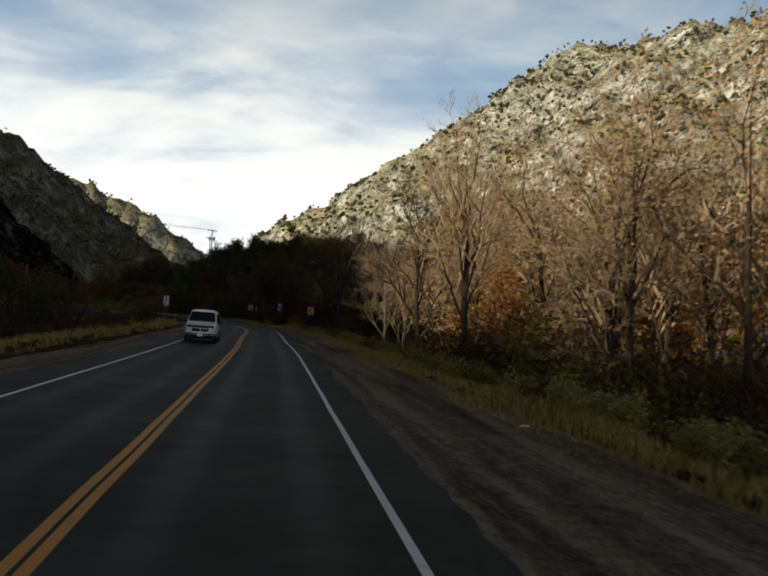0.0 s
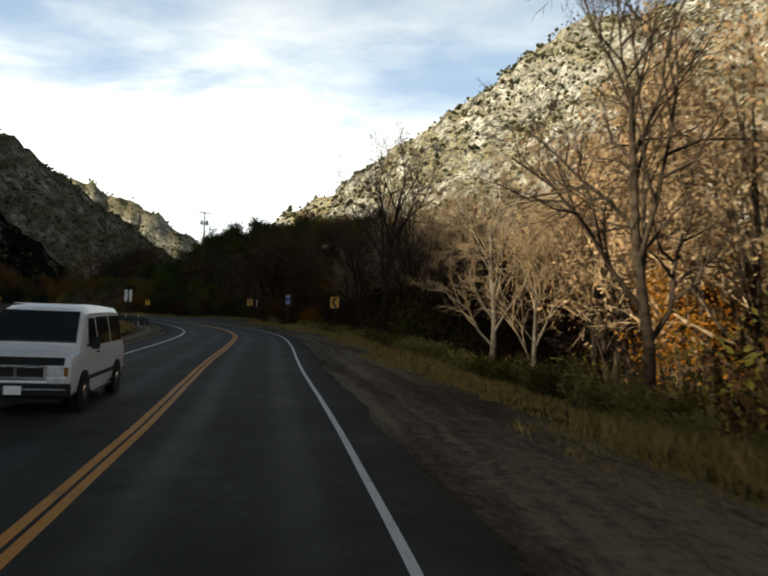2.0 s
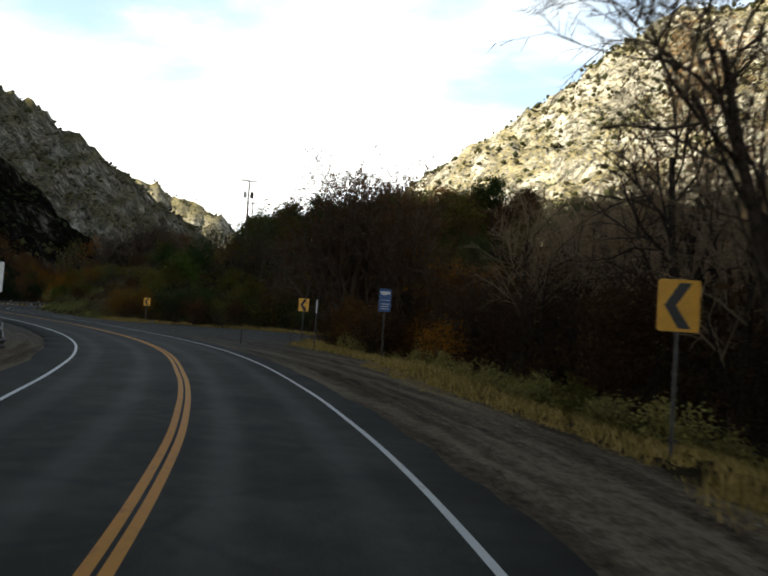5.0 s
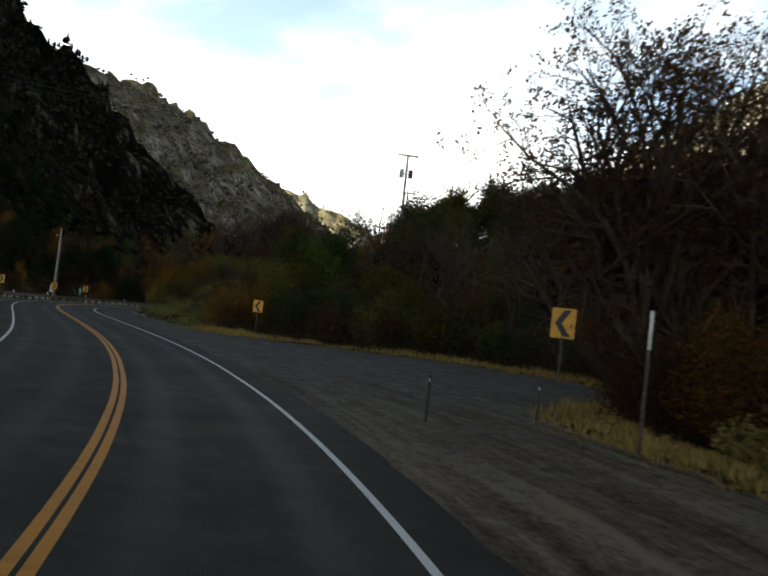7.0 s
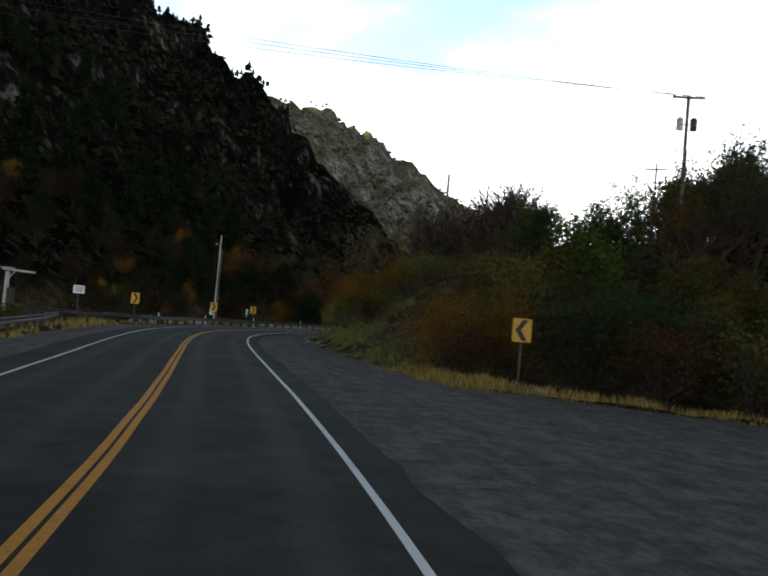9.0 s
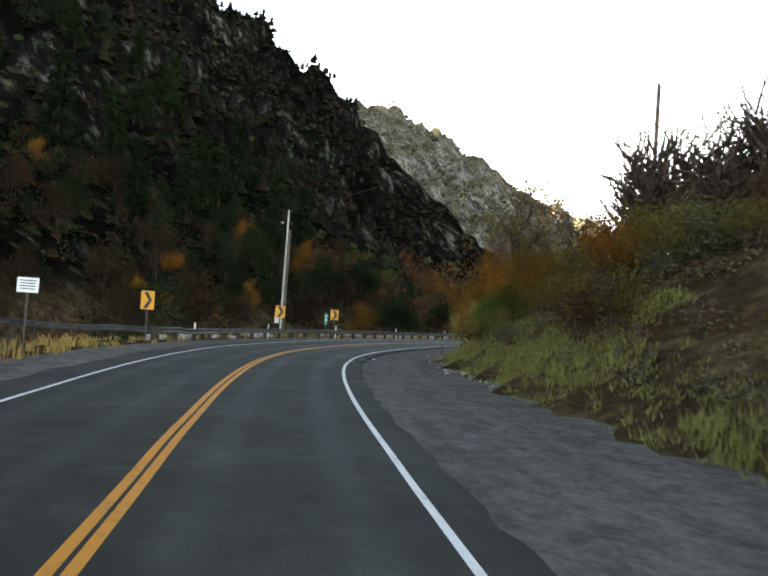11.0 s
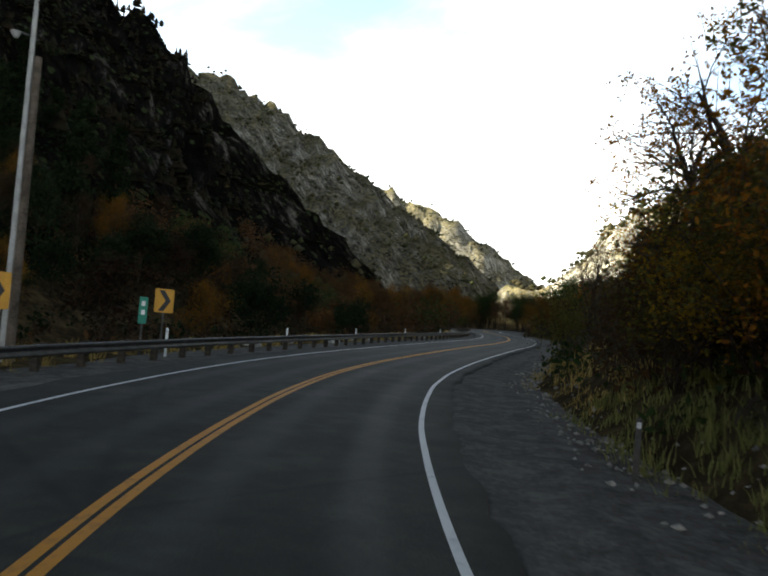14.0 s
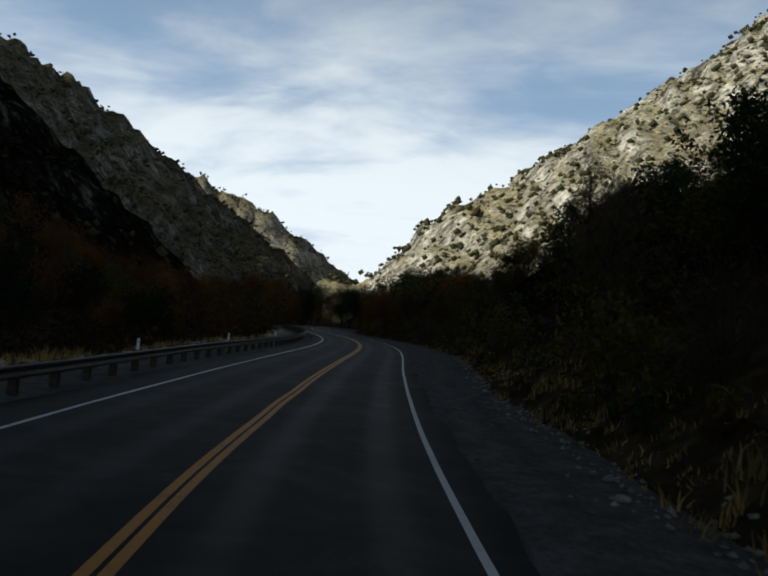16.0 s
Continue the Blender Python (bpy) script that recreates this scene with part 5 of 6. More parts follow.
# Bare cottonwoods along the creek.
for k, (x, y, h, turn, mats) in enumerate(((-3.4, 58.7, 14.0, 40, None), (-5.7, 85.0, 16.2, 80, None), (-1.3, 62.0, 12.4, 190, None), (1.2, 70.0, 15.0, 330, None), (4.6, 64.0, 14.0, 15, None), (6.8, 30.6, 14.5, 10, None), (9.6, 15.2, 13.8, 200, TWIG_TAN), (15.3, 9.6, 14.2, 130, TWIG_TAN),
                                           (-5.8, 71.5, 12.0, 260, None), (1.5, 66.0, 13.0, 300, None), (13.0, 24.0, 14.0, 90, TWIG_TAN), (19.0, 17.0, 14.5, 20, TWIG_TAN), (11.5, 35.0, 13.5, 150, TWIG_TAN))):
    tree_at("cottonwood_tree", BARE[k % 4], x, y, h / 13.0, "tall bare cottonwood with dark trunk and tan twigs" if mats else "tall bare cottonwood with dark trunk and grey twigs", [mats] if mats else None, turn=turn)
for k in range(16):
    x, y = on_road(prng.uniform(66, 98), prng.uniform(12, 26))
    tree_at("cottonwood_tree", BARE[k % 4], x, y, prng.uniform(11.5, 15.0) / 13.0, "tall bare cottonwood with dark trunk and tan twigs", [TWIG_TAN])
for k in range(104):
    s_, l_ = (prng.uniform(2, 60), prng.uniform(15, 55)) if k < 78 else (prng.uniform(60, 104), prng.uniform(20, 60))
    x, y = on_road(s_, l_)
    tree_at("cottonwood_tree", BARE_FAR[k % 3], x, y, prng.uniform(12.0, 17.0) / 13.0, "bare cottonwood with tan twigs and a few withered leaves")
for k, (x, y, h) in enumerate(((3.2, 43.3, 11.2), (5.0, 43.0, 10.6), (27.0, 22.0, 13.0), (33.0, 31.0, 12.0))):
    e = tree_at("cottonwood_tree", BARE[(k + 1) % 4], x, y, h / 13.0, "pale-barked bare tree standing in the creek thicket", [TWIG_TAN])
    for ob in e.children:
        if ob.name.startswith("trunk"):
            ob.material_slots[0].link = "OBJECT"
            ob.material_slots[0].material = BARK_PALE
for k, (x, y, h, leaf) in enumerate(((12.0, 20.0, 8.5, LEAF_ORANGE), (10.5, 40.0, 8.5, LEAF_ORANGE), (21.0, 23.0, 10.0, LEAF_ORANGE), (20.5, 37.0, 9.5, LEAF_YELLOW),
                                     (28.0, 34.0, 10.0, LEAF_OLIVE), (30.0, 46.0, 10.0, LEAF_OLIVE), (35.0, 18.0, 11.0, LEAF_YELLOW), (38.0, 40.0, 10.0, LEAF_OLIVE), (24.0, 66.0, 10.0, LEAF_OLIVE),
                                     (23.0, 11.0, 11.0, LEAF_ORANGE), (32.0, 55.0, 9.5, LEAF_OLIVE))):
    tree_at("autumn_tree", WOODS[k % 3], x, y, h / 9.0, "half-bare autumn tree holding orange and yellow leaves" if leaf is not LEAF_OLIVE else "half-bare autumn tree holding olive leaves", [TWIG_TAN, leaf])
for k in range(36):
    s_, l_ = prng.uniform(56, 112), prng.uniform(16, 52)
    x, y = on_road(s_, l_)
    tree_at("autumn_tree", WOODS[k % 3], x, y, prng.uniform(0.7, 1.0), "shaded brown-leaved tree in the creek thicket", [None, (LEAF_RUSSET, LEAF_OLIVE, LEAF_RUSSET)[k % 3]])
for x, y, z_ in ((4.5, 60.5, 1.0), (6.5, 66.0, 1.15), (8.8, 61.5, 1.1), (9.5, 70.0, 1.2), (3.6, 72.5, 1.1), (0.6, 66.5, 0.85), (12.0, 66.0, 1.15)):
    tree_at("autumn_tree", WOODS[int(10 * y) % 3], x, y, z_, "dark brown half-bare tree in the creek wood", [None, LEAF_UMBER])
for k in range(18):
    s_, o_ = prng.uniform(60, 86), prng.uniform(3.5, 10)
    x, y = on_road(s_, float(verge(s_)) + o_)
    if np.hypot(x + 8.3, y - 70.5) > 3.0:
        tree_at("autumn_tree", WOODS[k % 3], x, y, prng.uniform(0.55, 0.8), "dark brown tree in the roadside wood", [None, LEAF_RUSSET if k % 3 else LEAF_UMBER])
for k in range(40):
    s_, o_ = prng.uniform(106, 146), prng.uniform(8, 36)
    x, y = on_road(s_, float(verge(s_)) + o_)
    tree_at("autumn_tree", WOODS[k % 3], x, y, prng.uniform(0.55, 0.85), "dark scrubby tree on the slope behind the pullout", [None, (LEAF_RUSSET, LEAF_OLIVE, LEAF_RUSSET, LEAF_GREEN)[k % 4]], "trees behind the pullout")
for k in range(16):
    x, y = on_road(prng.uniform(100, 120), prng.uniform(25, 46))
    tree_at("autumn_tree", WOODS[k % 3], x, y, prng.uniform(0.85, 1.15), "tall russet tree in the wood beyond the pullout", [None, (LEAF_RUSSET, LEAF_RUSSET, LEAF_ORANGE)[k % 3]], "trees behind the pullout")
# A wooded crest on the knoll.
KNOLL_TOP = np.array([p[:2] for p in KNOLL[:6]], float)
for k in range(130):
    f = prng.uniform(0, 5.0)
    x, y = KNOLL_TOP[int(f)] + (KNOLL_TOP[int(f) + 1] - KNOLL_TOP[int(f)]) * (f % 1) + prng.normal(0, 3.5, 2)
    if np.hypot(x + 54, y - 168) < 4:
        continue
    e = tree_at("scrub_oak", OAK[k % 3], x, y, prng.uniform(1.2, 1.85), "dense dark scrub tree on the knoll", [None, (LEAF_GREEN, LEAF_GREEN, LEAF_OLIVE, LEAF_RUSSET)[k % 4]], "trees on the knoll")
    e.location.z -= 0.9
for k in range(14):
    s_, o_ = prng.uniform(146, 157), prng.uniform(9, 26)
    x, y = on_road(s_, float(verge(s_)) + o_)
    if np.hypot(x + 54, y - 168) < 4 or np.hypot(x + 67, y - 161) < 4.5:
        continue
    tree_at("scrub_oak", OAK[k % 3], x, y, prng.uniform(0.5, 0.95), "dense dark scrub tree on the bank", [None, (LEAF_GREEN, LEAF_OLIVE, LEAF_RUSSET)[k % 3]], "trees on the bank")
# Round the pullout and on the bank.
for k, (x, y, h, mats, lab, wide) in enumerate(((-23.7, 111.2, 15.2, [None, LEAF_RUSSET], "large spreading tree with thinning russet leaves behind the pullout", 1.0),
                                                (-21.3, 110.2, 16.0, [None, LEAF_RUSSET], "tall tree with dense russet leaves behind the pullout", 0.8),
                                                (-17.0, 119.0, 9.5, [None, LEAF_RUSSET], "tree with dense russet leaves behind the pullout", 1.2),
                                                (-15.0, 108.0, 9.0, [None, LEAF_ORANGE], "tree with orange-brown leaves beside the information sign", 1.2),
                                                (-13.0, 99.0, 8.0, [None, LEAF_RUSSET], "tree with russet leaves over the creek hollow", 1.2),
                                                (-9.0, 92.0, 8.0, [None, LEAF_RUSSET], "tree with russet leaves over the creek hollow", 1.2),
                                                (-18.6, 112.5, 8.5, [None, LEAF_RUSSET], "tree with dense russet leaves behind the pullout", 1.2),
                                                (-24.0, 117.0, 8.0, [None, LEAF_ORANGE], "tree with orange-brown leaves behind the pullout", 1.3),
                                                (-20.0, 130.0, 12.0, [None, LEAF_OLIVE], "tree with dull olive leaves behind the pullout", 1.1))):
    tree_at("autumn_tree", SPREADING[k % 2], x, y, h / 12.0, lab, mats, "trees round the pullout", turn=k * 73, wide=wide)
tree_at("autumn_tree", SPREADING[1], -18.9, 108.6, 13.2 / 12.0, "upright tree with thinning russet leaves beside the pullout", [None, LEAF_RUSSET], "trees round the pullout", turn=20, wide=0.62)
for k, (x, y, h) in enumerate(((2.7, 81.9, 11.6), (4.6, 77.5, 10.8), (7.3, 78.9, 11.0), (8.3, 74.5, 10.4), (10.9, 77.9, 10.2))):
    tree_at("autumn_tree", SPREADING[k % 2], x, y, h / 12.0, "dark tree with thin russet leaves beyond the creek", [None, LEAF_RUSSET], "trees along the creek", turn=k * 57, wide=1.1)
for x, y, z_, leaf, lab in ((-22.6, 105.0, 1.5, LEAF_RUSSET, "tall russet bush at the edge of the pullout"), (-21.2, 103.8, 1.7, LEAF_RUST, "tall rust-coloured bush at the edge of the pullout"), (-19.8, 102.9, 1.7, LEAF_RUSSET, "tall russet bush at the edge of the pullout"),
                            (-17.6, 100.6, 1.6, LEAF_RUST, "tall rust-coloured bush at the edge of the pullout"), (-23.0, 108.4, 1.5, LEAF_RUSSET, "tall russet bush at the edge of the pullout")):
    plant("bush", FINE_BUSH[int(-x) % 2], SHRUB_PARTS, standing(x, y, prng, z_), lab, "bush", "bushes round the pullout", [None, leaf])
tree_at("cottonwood_tree", BARE[2], -33.7, 138.4, 14.8 / 13.0, "bare crooked tree on the slope behind the pullout", None, "trees round the pullout")
tree_at("cottonwood_tree", BARE[0], -40.0, 146.0, 12.0 / 13.0, "bare crooked tree on the slope behind the pullout", None, "trees round the pullout")
tree_at("sparse_tree", SPARSE[0], -79.9, 163.4, (11.0 - ground(-79.9, 163.4)) / 8.6, "open-crowned tree with a few leaves on the bank", None, "trees on the bank", turn=60, wide=1.2)
tree_at("sparse_tree", SPARSE[1], -82.4, 173.2, 1.08, "spreading tree with orange leaves on the bank", [None, LEAF_ORANGE], "trees on the bank")
tree_at("autumn_tree", SPREADING[1], -83.0, 167.2, 0.52, "small spreading tree with orange leaves over the bank", [None, LEAF_ORANGE], "trees on the bank", turn=140, wide=1.25)
tree_at("cottonwood_tree", BARE[3], -91.0, 192.5, 6.6 / 13.0, "small bare tree on the bank beside the road", None, "trees on the bank")
for x, y, h, leaf, lab in ((-50.8, 154.0, 9.2, LEAF_GREEN, "open-crowned dark green tree on the knoll"), (-55.4, 158.4, 7.0, LEAF_GREEN, "open-crowned dark green tree on the knoll"),
                           (-60.7, 161.9, 5.9, LEAF_RUSSET, "small tree with thin russet leaves on the knoll"), (-47.3, 155.3, 11.6, LEAF_GREEN, "tall dark green tree on the knoll"),
                           (-49.5, 152.0, 8.2, LEAF_RUST, "tree with rust-coloured leaves on the knoll"), (-44.0, 158.0, 11.5, LEAF_GREEN, "tall dark green tree on the knoll"),
                           (-40.5, 152.0, 10.0, LEAF_OLIVE, "tree with dull olive leaves on the knoll")):
    tree_at("sparse_tree", SPARSE[int(-x) % 2], x, y, h / 8.6, lab, [None, leaf], "trees on the knoll")
for x, y, z_, leaf in ((-52.8, 147.0, 1.25, LEAF_FRESH), (-55.9, 142.9, 0.95, LEAF_OLIVE), (-57.0, 149.0, 0.85, LEAF_GREEN), (-55.2, 145.8, 0.95, LEAF_OLIVE), (-59.4, 152.6, 0.75, LEAF_OLIVE), (-53.6, 150.5, 1.15, LEAF_GREEN)):
    tree_at("scrub_oak", OAK[int(-x) % 3], x, y, z_, "dense scrub tree on the bank", [None, leaf], "trees on the bank")
tree_at("sparse_tree", SPARSE[0], -63.0, 182.0, 0.95, "round-crowned evergreen tree on the knoll", [None, LEAF_GREEN], "trees on the knoll")
tree_at("sparse_tree", SPARSE[1], -58.0, 187.0, 0.8, "open tree with dull leaves on the knoll", [None, LEAF_OLIVE], "trees on the knoll")
for k in range(36):
    x, y = prng.uniform(-52, 26), prng.uniform(140, 190)
    if np.hypot(x + 54, y - 168) < 4 or y < 147 - x * 0.35:
        continue
    tree_at("juniper_tree", JUNIPER[k % 3], x, y, prng.uniform(0.55, 0.8), "dark evergreen juniper on the knoll", None, "junipers on the knoll")


KEEP_CLEAR = [(-8.3, 70.5, 2.6), (-8.2, 67.5, 2.2), (-25.8, 107.2, 3.2), (-24.5, 103.0, 3.0), (-18.0, 95.4, 2.8), (-18.0, 92.0, 2.6), (-49.8, 130.7, 2.6), (-48.0, 127.0, 3.0), (-23.2, 101.2, 1.8),
              (-98.1, 161.2, 2.5), (-101.2, 170.2, 2.5), (-87.5, 143.9, 3.0), (-84.7, 136.6, 3.0), (-96.7, 138.9, 3.0), (-90.0, 134.0, 3.0), (-31.6, 83.7, 3.0), (-29.0, 78.0, 3.0)]


def spots(count, s_range, out_range, left, seed):
    """Places of scattered plants, clear of signs and posts."""
    rng = np.random.RandomState(seed)
    found = []
    for k in range(count):
        s, o = rng.uniform(*s_range), out_range[0] + (out_range[1] - out_range[0]) * rng.uniform(0, 1) ** 1.2
        x, y = on_road(s, -o if left else float(verge(s)) + o)
        if all(np.hypot(x - cx, y - cy) > r for cx, cy, r in KEEP_CLEAR):
            found.append((float(x), float(y)))
    return found, rng


def shrubs(count, s_range, out_range, size, kinds, leaves, label, group, left=False, seed=0, name="shrub"):
    """Scatter bushes beside the road: out is the distance beyond the shoulder's edge, or, on the far side, beyond the far lane."""
    found, rng = spots(count, s_range, out_range, left, seed)
    for k, (x, y) in enumerate(found):
        leaf = leaves[rng.randint(len(leaves))]
        plant(name, kinds[k % len(kinds)], SHRUB_PARTS, standing(x, y, rng, rng.uniform(*size)), label, "shrub", group, [None, leaf] if leaf else None)


def brush(count, s_range, out_range, size, kinds, leaves, label, left=False, seed=0, name="brush"):
    """Far thickets in which no single bush can be told: one joined mesh of many bushes."""
    found, rng = spots(count, s_range, out_range, left, seed)
    mats = [BARK_DARK, TWIG_GREY] + leaves
    verts, quads, tris, qm, tm, at = [], [], [], [], [], 0
    data = []
    for pair in kinds:
        for me, first in zip(pair, (0, 1)):
            co = np.empty(len(me.vertices) * 3, np.float32)
            me.vertices.foreach_get("co", co)
            loops = np.empty(len(me.loops), np.int32)
            me.loops.foreach_get("vertex_index", loops)
            tot = np.empty(len(me.polygons), np.int32)
            me.polygons.foreach_get("loop_total", tot)
            start = np.empty(len(me.polygons), np.int32)
            me.polygons.foreach_get("loop_start", start)
            mi = np.empty(len(me.polygons), np.int32)
            me.polygons.foreach_get("material_index", mi)
            q = loops[start[tot == 4][:, None] + np.arange(4)]
            t = loops[start[tot == 3][:, None] + np.arange(3)]
            data.append((co.reshape(-1, 3), q, t, first, mi[tot == 3]))
    zs = land([p[0] for p in found], [p[1] for p in found])[0]
    for k, (x, y) in enumerate(found):
        a, c = rng.uniform(0, 2 * math.pi), rng.uniform(*size)
        turn = np.array([[math.cos(a), -math.sin(a), 0], [math.sin(a), math.cos(a), 0], [0, 0, 1]]) * c
        leaf = 2 + rng.randint(len(leaves))
        n = k % len(kinds)
        for co, q, t, first, mi in data[2 * n:2 * n + 2]:
            verts.append(co @ turn.T + [x, y, zs[k] - 0.1])
            quads.append(q + at)
            tris.append(t + at)
            qm.append(np.full(len(q), first))
            tm.append(np.where(mi == 1, leaf, first))
            at += len(co)
    me = mesh_np(name, np.concatenate(verts), [np.concatenate(quads), np.concatenate(tris)], mats)
    me.polygons.foreach_set("material_index", np.concatenate(qm + tm).astype(np.int32))
    tagged(new(name, me), label, "brush", kind="stuff")


# Creek side: low sage on the verge, darker thicket behind it.
shrubs(330, (-16, 106), (1.5, 3.8), (0.75, 1.35), SAGE, [LEAF_BRUSH, LEAF_BRUSH, LEAF_BRUSH, LEAF_OLIVE], "low grey-green rabbitbrush on the grassy verge", "rabbitbrush along the verge", seed=1, name="rabbitbrush")
shrubs(40, (-10, 100), (5.0, 10.0), (0.7, 1.15), SHRUB + TWIGGY, [LEAF_RUSSET, LEAF_RUSSET, LEAF_OLIVE], "dark tangled shrub in the creek hollow", "shrubs in the creek hollow", seed=2)
brush(30, (55, 80), (3.0, 11), (1.0, 1.6), SHRUB_FAR + TWIGGY_FAR, [LEAF_RUSSET, LEAF_RUSSET, LEAF_OLIVE], "dark brown thicket under the bare trees", seed=19)
brush(60, (-12, 34), (4.5, 13), (1.2, 2.0), SHRUB_FAR + TWIGGY_FAR, [LEAF_RUSSET, LEAF_OLIVE, LEAF_RUSSET], "dark brown thicket under the creek trees", seed=4)
brush(90, (56, 118), (9, 36), (1.8, 3.2), TWIGGY_FAR + SHRUB_FAR, [LEAF_RUSSET, LEAF_OLIVE, LEAF_RUSSET], "brown leafy thicket filling the creek hollow", seed=3)
# Pullout edge.
shrubs(16, (95, 112), (2.4, 6.5), (0.8, 1.5), SHRUB, [LEAF_RUSSET, LEAF_ORANGE, LEAF_RUSSET], "russet leafy shrub at the edge of the pullout", "shrubs round the pullout", seed=5)
brush(60, (112, 141), (6, 34), (1.0, 1.7), SHRUB_FAR + TWIGGY_FAR, [LEAF_OLIVE, LEAF_RUSSET, LEAF_GREEN, LEAF_RUSSET], "mixed brush on the slope behind the pullout", seed=17)
shrubs(26, (113, 150), (1.2, 6), (0.8, 1.4), SHRUB + TWIGGY, [LEAF_OLIVE, LEAF_RUSSET, LEAF_GREEN], "dense mixed shrub on the slope behind the pullout", "shrubs round the pullout", seed=6)
for s_, o_, z_, leaf, lab in ((150.5, 2.6, 1.75, LEAF_RUST, "broad rust-coloured bush at the gravel edge"), (148.5, 4.8, 1.7, LEAF_RUST, "broad rust-coloured bush at the gravel edge"),
                              (146.2, 6.4, 1.9, LEAF_GREEN, "dense dark green bush behind the chevron sign"), (144.2, 7.8, 1.9, LEAF_GREEN, "dense dark green bush behind the chevron sign"),
                              (143.0, 11.0, 1.8, LEAF_GREEN, "dense dark green bush behind the chevron sign"), (153.5, 5.5, 1.5, LEAF_OLIVE, "olive bush on the bank"),
                              (184.5, 3.2, 0.9, LEAF_FRESH, "green bush at the foot of the bank"), (190.0, 5.0, 1.3, LEAF_OLIVE, "tall olive bush at the bend"), (190.5, 2.5, 1.85, LEAF_ORANGE, "tall orange-brown bush at the bend"), (192.5, 2.9, 1.9, LEAF_OLIVE, "tall olive bush at the bend"),
                              (194.5, 2.6, 1.6, LEAF_YELLOW, "tall orange-brown bush at the bend"), (188.0, 2.7, 1.05, LEAF_FRESH, "fresh green bush at the foot of the bank"),
                              (189.6, 2.0, 0.8, LEAF_RUST, "rust-coloured bush at the foot of the bank"), (196.5, 2.6, 1.3, LEAF_OLIVE, "olive bush at the bend"),
                              (199.0, 2.0, 1.2, LEAF_RUSSET, "russet bush at the bend"), (176.0, 6.0, 1.2, LEAF_ORANGE, "orange-brown bush on the bank"),
                              (180.0, 7.0, 1.3, LEAF_RUSSET, "russet bush on the bank"), (171.0, 6.5, 1.2, LEAF_OLIVE, "olive bush on the bank")):
    x, y = on_road(s_, float(verge(s_)) + o_)
    plant("bush", FINE_BUSH[int(s_) % 2] if 147 < s_ < 151 or 183 < s_ < 196 else BUSH[int(s_) % 3], SHRUB_PARTS, standing(x, y, prng, z_), lab, "bush", "bushes on the bank", [None, leaf])
for s_, o_, z_, leaf, lab in ((181.0, 2.4, 0.75, LEAF_OLIVE, "leafy olive bush at the foot of the bank"), (183.2, 2.3, 0.95, LEAF_FRESH, "fresh green bush at the foot of the bank"), (185.2, 2.0, 1.0, LEAF_BRUSH, "yellow-green bush at the foot of the bank"),
                              (186.8, 1.9, 1.15, LEAF_ORANGE, "orange-brown bush at the foot of the bank"), (188.6, 1.6, 1.2, LEAF_BRUSH, "yellow-green bush at the foot of the bank"), (182.4, 4.6, 1.25, LEAF_RUST, "rust-coloured bush on the bank"),
                              (185.0, 4.4, 1.5, LEAF_OLIVE, "tall olive bush on the bank"), (187.4, 4.0, 1.6, LEAF_ORANGE, "tall orange-brown bush on the bank"), (178.6, 4.0, 0.9, LEAF_OLIVE, "leafy olive bush on the bank")):
    x, y = on_road(s_, float(verge(s_)) + o_)
    plant("bush", FINE_BUSH[int(s_) % 2], SHRUB_PARTS, standing(x, y, prng, z_), lab, "bush", "bushes on the bank", [None, leaf])
for k in range(9):
    x, y = -67 + prng.normal(0, 2.2), 161.4 + prng.normal(0, 2.0)
    plant("shrub", TALL_TWIGGY[k % 2], SHRUB_PARTS, standing(x, y, prng, prng.uniform(1.4, 1.7)), "bare grey many-stemmed shrub on the bank top", "shrub", "bare shrubs on the bank top")
shrubs(36, (153, 192), (2.6, 14), (0.5, 1.0), SHRUB + TWIGGY[:1], [LEAF_OLIVE, LEAF_RUSSET, LEAF_SAGE], "brushy shrub on the dry bank", "shrubs on the bank", seed=7)
shrubs(60, (196, 300), (1.2, 16), (0.7, 1.5), SHRUB + TWIGGY, [LEAF_OLIVE, LEAF_RUSSET, LEAF_GREEN, LEAF_OLIVE], "dark shrub on the shaded bank", "shrubs on the shaded bank", seed=8)
brush(50, (282, 415), (4, 60), (1.5, 3.2), SHRUB_FAR, [LEAF_RUSSET, LEAF_ORANGE, LEAF_GREEN, LEAF_OLIVE], "large autumn bush down the canyon", seed=10)
brush(50, (282, 415), (8, 70), (1.5, 3.2), SHRUB_FAR, [LEAF_RUSSET, LEAF_GREEN, LEAF_RUSSET], "large autumn bush down the canyon", left=True, seed=11)
for k in range(70):
    s_, o_ = prng.uniform(200, 330), prng.uniform(4, 26)
    x, y = on_road(s_, float(verge(s_)) + o_)
    tree_at("scrub_oak", OAK[k % 3], x, y, prng.uniform(0.45, 0.85), "dark scrubby tree on the shaded hillside", [None, (LEAF_GREEN, LEAF_GREEN, LEAF_RUSSET, LEAF_OLIVE)[k % 4]], "trees on the shaded hillside")
for k, (s_, o_, z_) in enumerate(((224, 8, 1.2), (227, 12, 1.35), (231, 9, 1.1), (234, 14, 1.3), (221, 13, 1.25), (217, 9, 0.95), (238, 11, 1.05))):
    x, y = on_road(s_, float(verge(s_)) + o_)
    tree_at("scrub_oak", OAK[k % 3], x, y, z_, "tall dark scrubby tree on the shaded bank", [None, (LEAF_GREEN, LEAF_RUSSET)[k % 2]], "trees on the shaded hillside")
